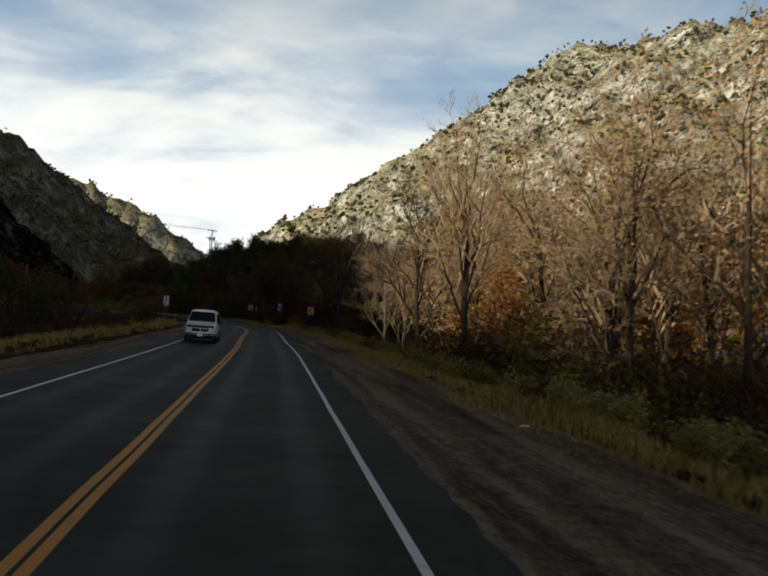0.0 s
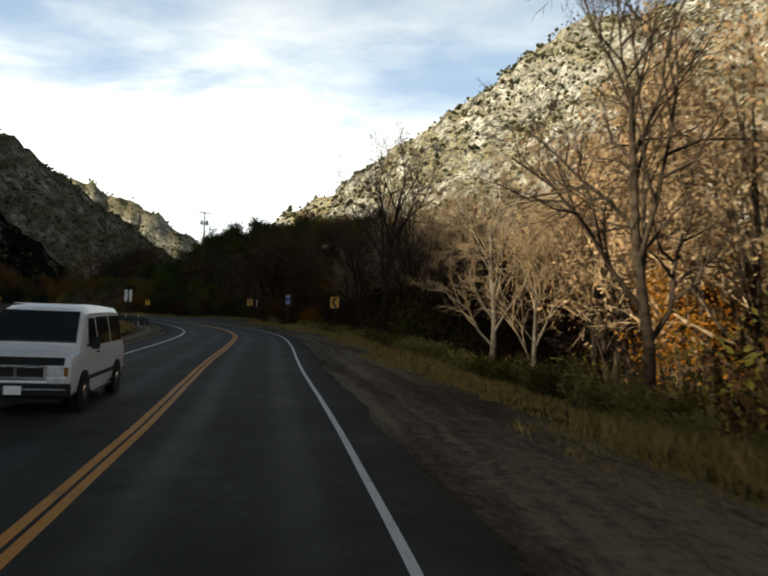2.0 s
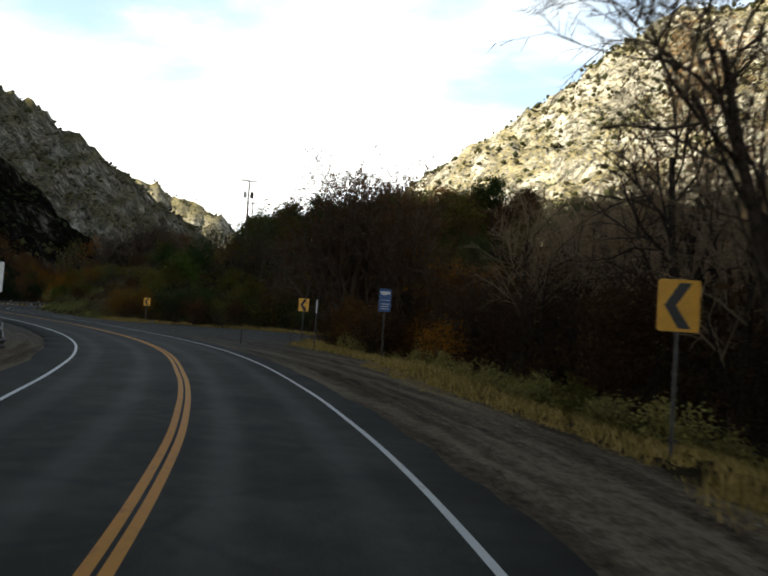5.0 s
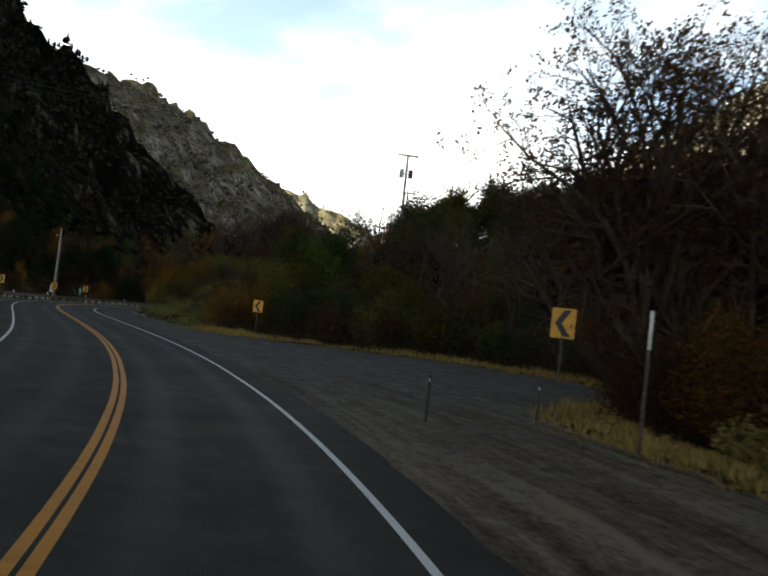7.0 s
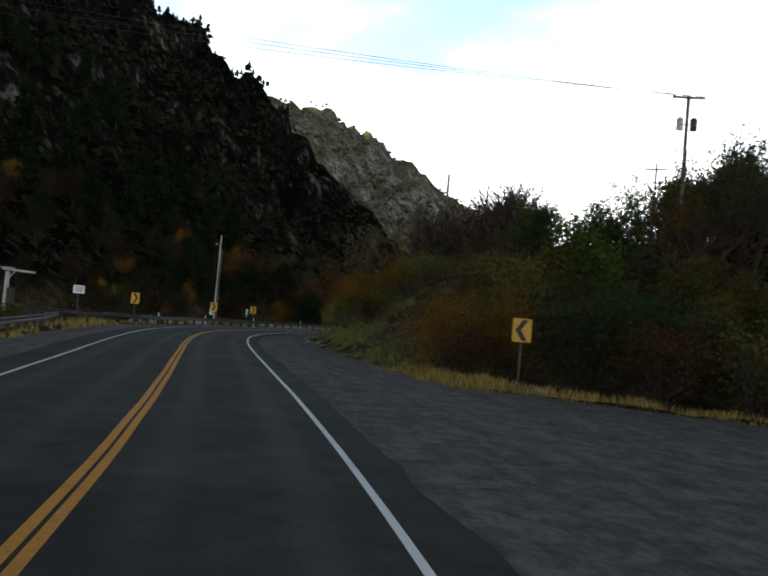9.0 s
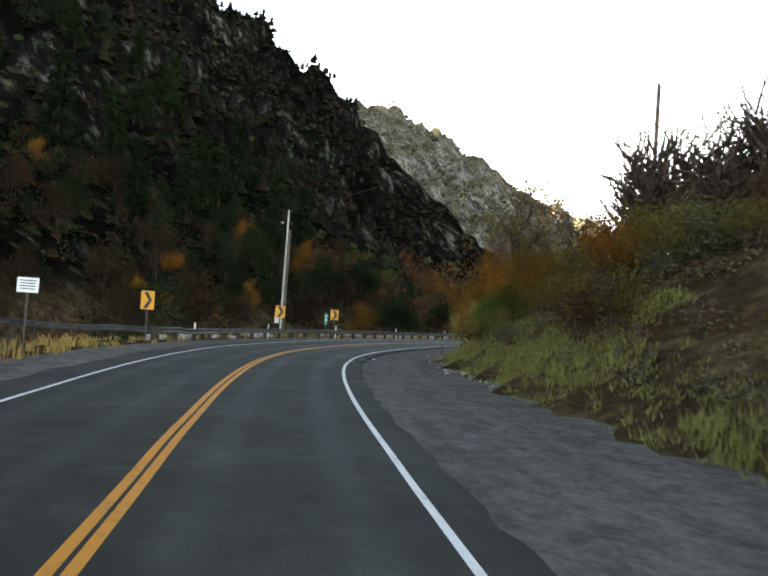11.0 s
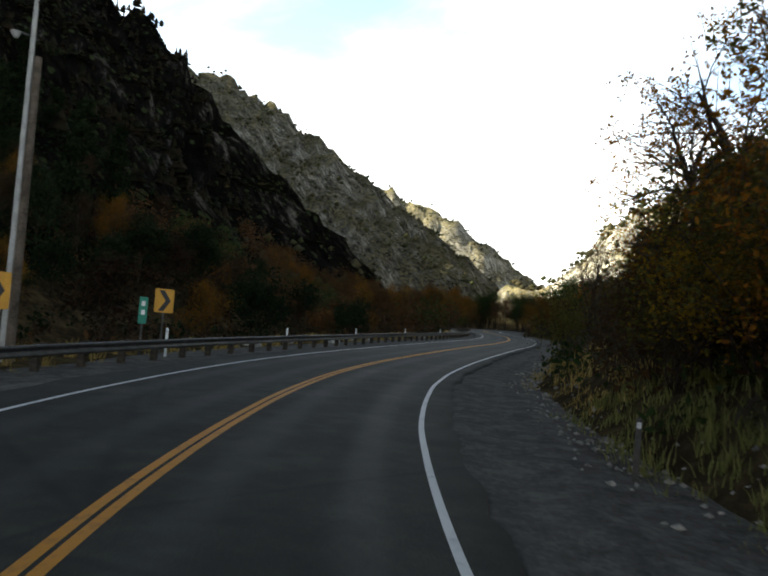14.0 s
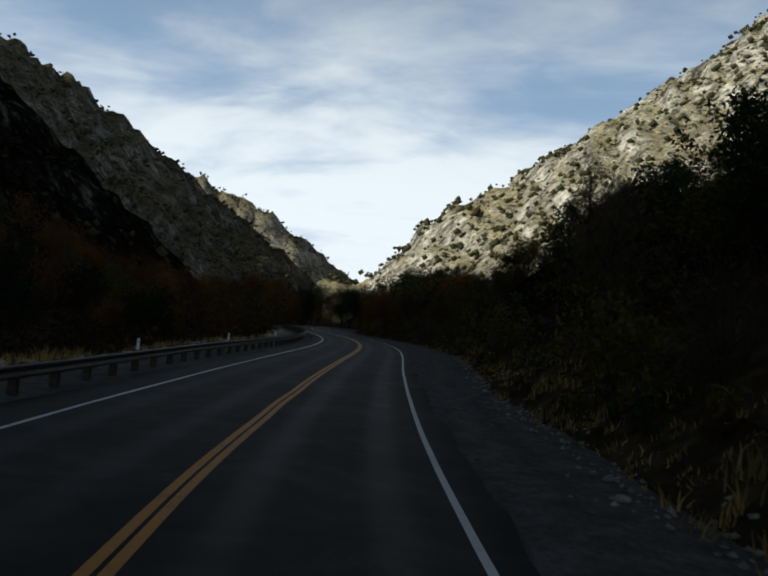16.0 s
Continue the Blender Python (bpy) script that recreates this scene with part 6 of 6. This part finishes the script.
tree_at("cottonwood_tree", BARE[2], *on_road(262.0, 17.0), 8.5 / 13.0, "bare tree on the shaded hillside", None, "trees on the shaded hillside")
shrubs(9, (174, 189), (2.0, 6.0), (0.3, 0.5), SHRUB, [LEAF_SAGE, LEAF_SAGE, LEAF_OLIVE], "low grey-green shrub on the bank by the bend", "shrubs on the bank", seed=18)
# River side.
for k in range(48):
    s_, l_ = prng.uniform(140, 320), -prng.uniform(20, 72)
    x, y = on_road(s_, l_)
    tree_at("scrub_oak", OAK[k % 3], x, y, prng.uniform(0.9, 1.6), "dark tree in the thicket across the river", [None, (LEAF_UMBER, SHADED_FIR, SHADED_FIR)[k % 3]], "trees across the river")
shrubs(26, (-14, 84), (10, 24), (0.8, 1.7), SHRUB_FAR + TWIGGY_FAR, [LEAF_GREEN, LEAF_RUSSET, LEAF_OLIVE], "dark shrub beside the far lane", "shrubs beside the far lane", left=True, seed=12)
brush(26, (-14, 84), (20, 45), (1.8, 3.0), SHRUB_FAR, [LEAF_GREEN, LEAF_RUSSET], "tall dark shrub in the shaded valley", left=True, seed=13)
shrubs(30, (90, 178), (10, 20), (0.4, 0.9), SHRUB + TWIGGY, [LEAF_OLIVE, LEAF_GREEN, LEAF_SAGE], "low shrub on the river bank", "shrubs on the river bank", left=True, seed=14)
for x, y, z_, leaf, lab in ((-127.5, 170.6, 1.15, LEAF_YELLOW, "bright yellow bush across the river"), (-129.4, 168.6, 0.9, LEAF_YELLOW, "bright yellow bush across the river"),
                            (-140.0, 181.0, 1.5, LEAF_ORANGE, "orange bush across the river"), (-150.0, 262.0, 1.8, LEAF_ORANGE, "orange bush across the river"),
                            (-160.0, 245.0, 1.8, LEAF_ORANGE, "orange bush across the river"), (-112.0, 165.0, 0.9, LEAF_OLIVE, "olive bush behind the guardrail")):
    plant("bush", BUSH[int(-x) % 3], SHRUB_PARTS, standing(x, y, prng, z_), lab, "bush", "bushes across the river", [None, leaf])
for k, (s_, l_, h) in enumerate(((-2, -17, 9), (10, -20, 10), (22, -18, 8), (34, -24, 11), (48, -22, 9), (60, -30, 10), (70, -36, 10), (5, -30, 12), (40, -38, 12), (-8, -13, 7))):
    x, y = on_road(s_, l_)
    tree_at("cottonwood_tree" if k % 2 else "autumn_tree", (BARE_FAR[k % 3] if k % 2 else WOODS[k % 3]), x, y, h / (13.0 if k % 2 else 9.0), "dark half-bare tree beside the far lane", None, "trees beside the far lane")
for k in range(56):
    s_, l_ = prng.uniform(90, 330), -prng.uniform(50, 160)
    x, y = on_road(s_, l_)
    tree_at("fir_tree", JUNIPER[k % 3], x, y, prng.uniform(1.2, 2.3), "tall dark fir at the foot of the cliff", [SHADED_FIR], "firs below the cliff")


for k in range(60):
    x, y = on_road(prng.uniform(165, 300), -prng.uniform(18, 62))
    tree_at("autumn_tree", WOODS[k % 3], x, y, prng.uniform(0.45, 0.85), "dark half-bare tree in the thicket across the river", [None, (LEAF_UMBER, LEAF_UMBER, SHADED_FIR, LEAF_UMBER, LEAF_RUST)[k % 5]], "trees across the river")
for k in range(84):
    s_, side = prng.uniform(330, 412), k % 2
    x, y = on_road(s_, -prng.uniform(9, 50) if side == 0 else prng.uniform(12, 70))
    tree_at("autumn_tree", WOODS[k % 3], x, y, prng.uniform(0.95, 1.4) if side == 0 else prng.uniform(0.55, 0.85), "dark autumn tree down the canyon", [None, (LEAF_RUSSET, LEAF_GREEN, LEAF_RUST, LEAF_GREEN)[k % 4]], "trees down the canyon")


for k in range(64):
    x, y = on_road(prng.uniform(404, 500), prng.uniform(-42, 34))
    tree_at("autumn_tree", WOODS[k % 3], x, y, prng.uniform(1.0, 1.4), "dark autumn tree where the canyon turns", [None, (LEAF_RUSSET, LEAF_GREEN, SHADED_FIR, LEAF_GREEN)[k % 4]], "trees down the canyon")
for x, y, z_ in ((-116.0, 277.0, 0.85), (-119.5, 281.0, 0.75)):
    tree_at("autumn_tree", WOODS[int(-y) % 3], x, y, z_, "rust-coloured round tree beside the far road", [None, LEAF_RUST], "trees down the canyon")


# ---------------------------------------------------------------- thickets
def thicket(name, count, s_range, out_range, size, leaf, cards, mats, label, left=False, seed=0):
    """Low brush in which no single bush can be told: clumps of small leaves over a whole slope, one joined mesh."""
    found, rng = spots(count, s_range, out_range, left, seed)
    at = np.array(found)
    n = len(at)
    z = land(at[:, 0], at[:, 1])[0]
    r = rng.uniform(*size, n)
    way = rng.normal(0, 1, (n, cards, 3))
    way /= np.linalg.norm(way, axis=2, keepdims=True)
    way[:, :, 2] = np.abs(way[:, :, 2]) * 1.1 - 0.1
    puff = way * (r[:, None, None] * rng.uniform(0.35, 1.1, (n, cards, 1)) * rng.uniform(0.75, 1.25, (n, 1, 3)))
    points = (np.concatenate([at, z[:, None]], 1)[:, None] + puff).reshape(-1, 3)
    v, t = leaf_cards(points, leaf, seed, 1, 0.05)
    me = mesh_np(name, v, t, mats)
    me.polygons.foreach_set("material_index", np.tile(np.repeat(rng.randint(0, len(mats), n), cards), 2).astype(np.int32))
    tagged(new(name, me), label, "brush", kind="stuff")


thicket("creek_thicket", 420, (-10, 70), (3.0, 40), (0.7, 1.7), 0.15, 44, [LEAF_RUSSET, BRUSH_GREY, LEAF_OLIVE], "dark tangled brush under the creek trees", seed=41)
thicket("bank_thicket", 460, (151, 194), (1.8, 20), (0.35, 1.0), 0.075, 60, [BRUSH_GREY, BRUSH_GREY, LEAF_SAGE, LEAF_RUSSET], "grey and brown brush covering the bank", seed=42)
thicket("hillside_thicket", 1500, (192, 330), (0.8, 34), (0.45, 1.3), 0.12, 44, [LEAF_RUSSET, LEAF_GREEN, LEAF_GREEN, LEAF_OLIVE, BRUSH_GREY], "dark brush covering the shaded hillside", seed=43)
thicket("knoll_thicket", 800, (118, 178), (14, 84), (0.7, 1.8), 0.17, 42, [LEAF_RUSSET, LEAF_GREEN, LEAF_OLIVE, BRUSH_GREY], "dark brush covering the knoll", seed=44)
thicket("river_thicket", 1500, (100, 340), (9, 66), (0.6, 1.7), 0.18, 38, [LEAF_UMBER, SHADED_FIR, LEAF_UMBER, LEAF_RUSSET], "dark brown thicket across the river", left=True, seed=45)
thicket("cliff_foot_thicket", 1100, (140, 300), (20, 95), (0.9, 2.1), 0.22, 34, [LEAF_UMBER, SHADED_FIR, SHADED_FIR, SHADED_CLIFF_SHRUB, LEAF_UMBER], "dark brown and green woods at the foot of the cliff", left=True, seed=47)
thicket("cliff_thicket", 2400, (80, 350), (45, 190), (1.0, 2.6), 0.34, 30, [SHADED_FIR, SHADED_FIR, SHADED_CLIFF_SHRUB, LEAF_UMBER], "dark woods clinging to the shaded cliff", left=True, seed=46)


# ---------------------------------------------------------------- brush on the mountains
def slope_brush():
    rng = np.random.RandomState(21)
    ico = np.array([(1, 0, 0), (0.3, 0.95, 0), (-0.8, 0.6, 0), (-0.8, -0.6, 0), (0.3, -0.95, 0), (0.15, 0.1, 1), (-0.1, 0, -1)], float)
    fac = np.array([(k, (k + 1) % 5, 5) for k in range(5)] + [((k + 1) % 5, k, 6) for k in range(5)])
    for name, xr, yr, count, sizes, label in (("mountain_brush", (-260, 420), (330, 1000), 11000, (0.8, 2.7), "scattered dark green brush on the sunlit mountain"),
                                              ("mountain_brush", (-330, 60), (900, 1700), 3600, (1.4, 3.0), "scattered brush on the far mountain"),
                                              ("cliff_brush", (-460, -90), (120, 480), 5200, (0.9, 1.9), "dark firs and brush covering the shaded cliff"),
                                              ("ridge_brush", (-800, -330), (500, 1400), 3600, (1.3, 2.6), "scattered brush on the western ridge")):
        x, y = rng.uniform(*xr, count * 2), rng.uniform(*yr, count * 2)
        z, hill = land(x, y)
        clump = fbm(x, y, 45, 3, 91) + 0.6 * rng.uniform(-1, 1, len(x))
        ok = (hill > 0.45) & (clump > -0.25)
        if "cliff" in name:
            ok &= (cone(x, y, CLIFF, 0.70) > 14) & (to_road(x, y)[1] < -78)
        ok = np.where(ok)[0][:count]
        x, y, z = x[ok], y[ok], z[ok]
        n = len(x)
        lobes = 1
        x, y, z = (np.repeat(a, lobes) for a in (x, y, z))
        r = rng.uniform(*sizes, n * lobes) * rng.choice([0.6, 1.0, 1.0, 1.3], n * lobes)
        x, y = x + rng.normal(0, 0.7, n * lobes) * r, y + rng.normal(0, 0.7, n * lobes) * r
        if "cliff" in name:
            # Small firs: three ragged skirts, one above the other.
            ang = np.arange(6) * math.pi / 3
            skirt = np.concatenate([np.concatenate([np.stack([np.cos(ang + q), np.sin(ang + q), 0 * ang], -1) * (1 - 0.27 * q) + [0, 0, 0.85 * q], [[0, 0, 0.85 * q + 1.5]]]) for q in range(3)])
            sk_f = np.array([(7 * q + k, 7 * q + (k + 1) % 6, 7 * q + 6) for q in range(3) for k in range(6)])
            verts = skirt[None] * np.stack([r, r, r * rng.uniform(0.40, 0.80, n)], -1)[:, None] * rng.uniform(0.6, 1.4, (n, 21, 1)) + np.stack([x, y, z - 0.2], -1)[:, None]
            me = mesh_np(name, verts.reshape(-1, 3), (sk_f[None] + np.arange(n)[:, None, None] * 21).reshape(-1, 3), SHADED_CLIFF_SHRUB)
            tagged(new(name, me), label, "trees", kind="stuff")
            continue
        shape = ico[None] * rng.uniform(0.62, 1.25, (n * lobes, 7, 1)) * r[:, None, None] * np.array([1, 1, 0.9])
        verts = shape + np.stack([x, y, z + r * 0.15], -1)[:, None]
        faces = fac[None] + np.arange(n * lobes)[:, None, None] * 7
        me = mesh_np(name, verts.reshape(-1, 3), faces.reshape(-1, 3), SHADED_CLIFF_SHRUB if "cliff" in name else SLOPE_SHRUB)
        tagged(new(name, me), label, "brush", kind="stuff")


slope_brush()


# ---------------------------------------------------------------- grass on the verges
def grass(name, count, s_range, out_range, tall, label, left=False, seed=0, mat=None, width=0.012):
    rng = np.random.RandomState(seed)
    tuft = rng.uniform(0, 1, (count // 14 + 1, 2))
    pick = rng.randint(0, len(tuft), count)
    s = s_range[0] + (s_range[1] - s_range[0]) * tuft[pick, 0] + rng.normal(0, 0.10, count)
    o = out_range[0] + (out_range[1] - out_range[0]) * tuft[pick, 1] + rng.normal(0, 0.10, count)
    lat = -o if left else verge(s) + o
    x, y = on_road(s, lat)
    z = land(x, y)[0]
    h = tall * rng.uniform(0.5, 1.3, count) * (0.6 + 0.8 * tuft[pick, 0] * 7 % 1)
    a = rng.uniform(0, 2 * math.pi, count)
    w = width * rng.uniform(0.7, 1.5, count)
    lean = rng.normal(0, 0.30, (count, 2)) * h[:, None]
    base = np.stack([x, y, z - 0.03], -1)
    side = np.stack([np.cos(a) * w, np.sin(a) * w, np.zeros(count)], -1)
    mid = base + np.stack([lean[:, 0] * 0.35, lean[:, 1] * 0.35, h * 0.6], -1)
    tip = base + np.stack([lean[:, 0], lean[:, 1], h], -1)
    verts = np.stack([base - side, base + side, mid + side * 0.8, mid - side * 0.8, tip], 1).reshape(-1, 3)
    k = np.arange(count)[:, None] * 5
    me = mesh_np(name, verts, [k + [0, 1, 2, 3], np.concatenate([k + [3, 2, 4]])], mat or GRASS_DRY)
    tagged(new(name, me), label, "grass", kind="stuff")


grass("verge_grass", 70000, (-16, 108), (-0.7, 1.9), 0.24, "dry yellow grass along the gravel shoulder", seed=31)
grass("pullout_grass", 16000, (104, 152), (-0.6, 2.5), 0.30, "dry yellow grass round the pullout", seed=32)
grass("bank_grass", 13000, (150, 200), (-0.2, 3.2), 0.30, "yellow-green grass on the bank", seed=33, mat=GRASS_GREEN)
grass("bank_grass", 16000, (166, 183), (0.4, 5.0), 0.20, "yellow-green grass on the bank by the bend", seed=37, mat=GRASS_GREEN, width=0.016)
grass("bank_grass", 7000, (198, 290), (-0.2, 2.4), 0.28, "dry grass at the foot of the shaded bank", seed=34)
grass("river_grass", 14000, (-14, 130), (7.0, 12.0), 0.35, "dull grass beside the far lane", left=True, seed=35)
grass("river_grass", 9000, (150, 300), (6.2, 9.5), 0.30, "dull grass behind the guardrail", left=True, seed=36)


# ---------------------------------------------------------------- rocks and small things
def rock_mesh(seed, mat):
    rng = np.random.RandomState(seed)
    bm = bmesh.new()
    bmesh.ops.create_icosphere(bm, subdivisions=2, radius=0.5)
    cut = [Vector(rng.normal(0, 1, 3)).normalized() for _ in range(7)]
    for v in bm.verts:
        for c in cut:
            d = v.co.dot(c)
            if d > 0.34:
                v.co -= c * (d - 0.34) * 0.9
        v.co *= 1 + 0.06 * rng.normal()
        v.co.z *= 0.72
    me = bpy.data.meshes.new("rock")
    bm.to_mesh(me)
    bm.free()
    me.materials.append(mat)
    return me


STONES = [rock_mesh(k, ROCK) for k in range(4)]
PALE_STONES = [rock_mesh(k + 9, PALE_ROCK) for k in range(4)]


def rock(x, y, size, meshes, label, group, z=None, name="boulder"):
    ob = new(name, meshes[prng.randint(len(meshes))])
    g = ground(x, y) if z is None else z
    ob.matrix_world = pose(x, y, g + size * 0.2, 0, 0, prng.uniform(0, 360)) @ Matrix.Diagonal((size * prng.uniform(0.9, 1.4), size, size * prng.uniform(0.8, 1.1), 1))
    tagged(ob, label, "rock", group)


rock(-52.2, 132.9, 0.6, STONES, "rounded tan boulder beside the chevron sign", "boulders", 0.0)
rock(-49.0, 130.6, 0.5, STONES, "small boulder at the edge of the pullout", "boulders", -0.02)
rock(-74.1, 148.1, 0.20, PALE_STONES, "pale stone lying on the gravel", "stones on the gravel", -0.06, "stone")
for k in range(22):
    s_ = prng.uniform(168, 262)
    x, y = on_road(s_, float(verge(s_)) + prng.uniform(-0.7, 0.9))
    rock(x, y, prng.uniform(0.08, 0.26), PALE_STONES, "pale broken stone at the foot of the bank", "stones below the bank", max(-0.08, min(0.4, ground(x, y))), "stone")
for k in range(70):
    s_ = prng.uniform(183, 300)
    x, y = on_road(s_, -prng.uniform(6.6, 8.4))
    rock(x, y, prng.uniform(0.35, 0.85), PALE_STONES, "pale riprap boulder behind the guardrail", "riprap behind the guardrail", -0.12)
for k in range(9):
    x, y = on_road(70 + prng.uniform(-4, 6), 17 + prng.uniform(-2, 4))
    rock(x, y, prng.uniform(0.5, 1.3), STONES, "grey boulder in the creek hollow", "boulders in the creek")
for k in range(26):
    s_ = prng.uniform(-10, 165)
    x, y = on_road(s_, prng.uniform(5.0, float(verge(s_)) - 0.2))
    rock(x, y, prng.uniform(0.03, 0.07), STONES, "small loose stone on the gravel shoulder", "loose stones on the shoulder", -0.07, "stone")


def fallen_log(x, y, length, turn, r):
    g = ground(x, y)
    pieces = [(np.array([k * length / 5, 0.12 * math.sin(k * 1.3), r + 0.05 * math.sin(k)]), np.array([(k + 1) * length / 5, 0.12 * math.sin(k * 1.3 + 1.3), r + 0.05 * math.sin(k + 1)]),
               r * (1 - 0.1 * k), r * (0.9 - 0.1 * k), 0) for k in range(5)]
    pieces += [(np.array([length * 0.5, 0, r]), np.array([length * 0.6, 0.5, r + 0.7]), r * 0.3, r * 0.1, 1), (np.array([length * 0.75, 0, r]), np.array([length * 0.9, -0.3, r + 0.5]), r * 0.25, r * 0.08, 1)]
    v, q, t = tubes(pieces)
    ob = new("fallen_log", mesh_np("fallen_log", v, [q, t], BARK_PALE, True))
    ob.matrix_world = pose(x, y, g, 0, 0, turn)
    tagged(ob, "weathered grey fallen log in the roadside brush", "log")


def rubble(count, s_range, lat_off, size, label, seed):
    """Loose broken stone at the foot of the bank, too small to tell one by one: one joined mesh."""
    rng = np.random.RandomState(seed)
    ico = np.array([(1, 0, 0), (0.31, 0.95, 0.1), (-0.81, 0.59, 0), (-0.81, -0.59, 0.1), (0.31, -0.95, 0), (0.15, 0.1, 0.8), (-0.1, 0, -0.6)], float)
    fac = np.array([(k, (k + 1) % 5, 5) for k in range(5)] + [((k + 1) % 5, k, 6) for k in range(5)])
    s = rng.uniform(*s_range, count)
    x, y = on_road(s, verge(s) + rng.normal(*lat_off, count))
    z = np.maximum(land(x, y)[0], -0.07)
    r = size * rng.uniform(0.35, 1.0, count) ** 2 + 0.02
    shape = ico[None] * rng.uniform(0.6, 1.3, (count, 7, 1)) * r[:, None, None]
    a = rng.uniform(0, 6.28, count)
    turn = np.stack([np.stack([np.cos(a), -np.sin(a), 0 * a], -1), np.stack([np.sin(a), np.cos(a), 0 * a], -1), np.stack([0 * a, 0 * a, 0 * a + 1], -1)], 1)
    verts = np.einsum("nij,nkj->nki", turn, shape) + np.stack([x, y, z + 0.3 * r], -1)[:, None]
    me = mesh_np("rubble", verts.reshape(-1, 3), (fac[None] + np.arange(count)[:, None, None] * 7).reshape(-1, 3), ROCK)
    tagged(new("rubble", me), label, "rubble", kind="stuff")


rubble(900, (192, 262), (0.15, 0.4), 0.06, "pale broken stone along the foot of the shaded bank", 51)
rubble(220, (168, 192), (0.3, 0.5), 0.06, "scattered pale stones below the dry bank", 52)

fallen_log(*on_road(77.5, 10.4), 3.2, 20, 0.16)
fallen_log(*on_road(79.0, 12.0), 2.4, 75, 0.10)


def litter(s, lat, size, turn):
    bm = bmesh.new()
    bmesh.ops.create_grid(bm, x_segments=5, y_segments=4, size=0.5)
    rng = random.Random(int(s * 10))
    for v in bm.verts:
        v.co = Vector((v.co.x * size, v.co.y * size * 0.6, 0.05 * size * rng.random() + 0.02))
    r = bmesh.ops.extrude_face_region(bm, geom=list(bm.faces))
    bmesh.ops.translate(bm, vec=(0, 0, 0.012), verts=[v for v in r["geom"] if isinstance(v, bmesh.types.BMVert)])
    x, y = on_road(s, lat)
    ob = part("paper_litter", bm, LITTER, None)
    ob.matrix_world = pose(x, y, max(-0.05, ground(x, y) + 0.02), 0, 0, turn)
    tagged(ob, "crumpled white paper litter on the verge", "litter", "litter on the verge")


def broken_edge(s, lat, size, seed):
    """A dark ragged break in the asphalt's edge, filled with crumbled tar."""
    rng = random.Random(seed)
    bm = bmesh.new()
    ring = []
    for k in range(14):
        a, r = 2 * math.pi * k / 14, size * rng.uniform(0.65, 1.1)
        ring.append(bm.verts.new((r * math.cos(a), 0.55 * r * math.sin(a), rng.uniform(0.0, 0.003))))
    mid = bm.verts.new((0, 0, 0.004))
    for k in range(14):
        bm.faces.new((ring[k], ring[(k + 1) % 14], mid))
    r = bmesh.ops.extrude_face_region(bm, geom=list(bm.faces))
    bmesh.ops.translate(bm, vec=(0, 0, -0.05), verts=[v for v in r["geom"] if isinstance(v, bmesh.types.BMVert)])
    bmesh.ops.recalc_face_normals(bm, faces=list(bm.faces))
    x, y = on_road(s, lat)
    ob = part("asphalt_break", bm, PUDDLE, None)
    ob.matrix_world = pose(x, y, max(0.0, ground(x, y)) + 0.005, 0, 0, 130)
    tagged(ob, "dark crumbled break in the asphalt edge", "asphalt break")


broken_edge(180.9, 3.98, 0.30, 3)
litter(17.0, 7.9, 0.45, 20)
litter(-0.8, 7.7, 0.30, 70)
litter(180.9, 4.12, 0.32, 40)
litter(41.0, 7.2, 0.16, 10)
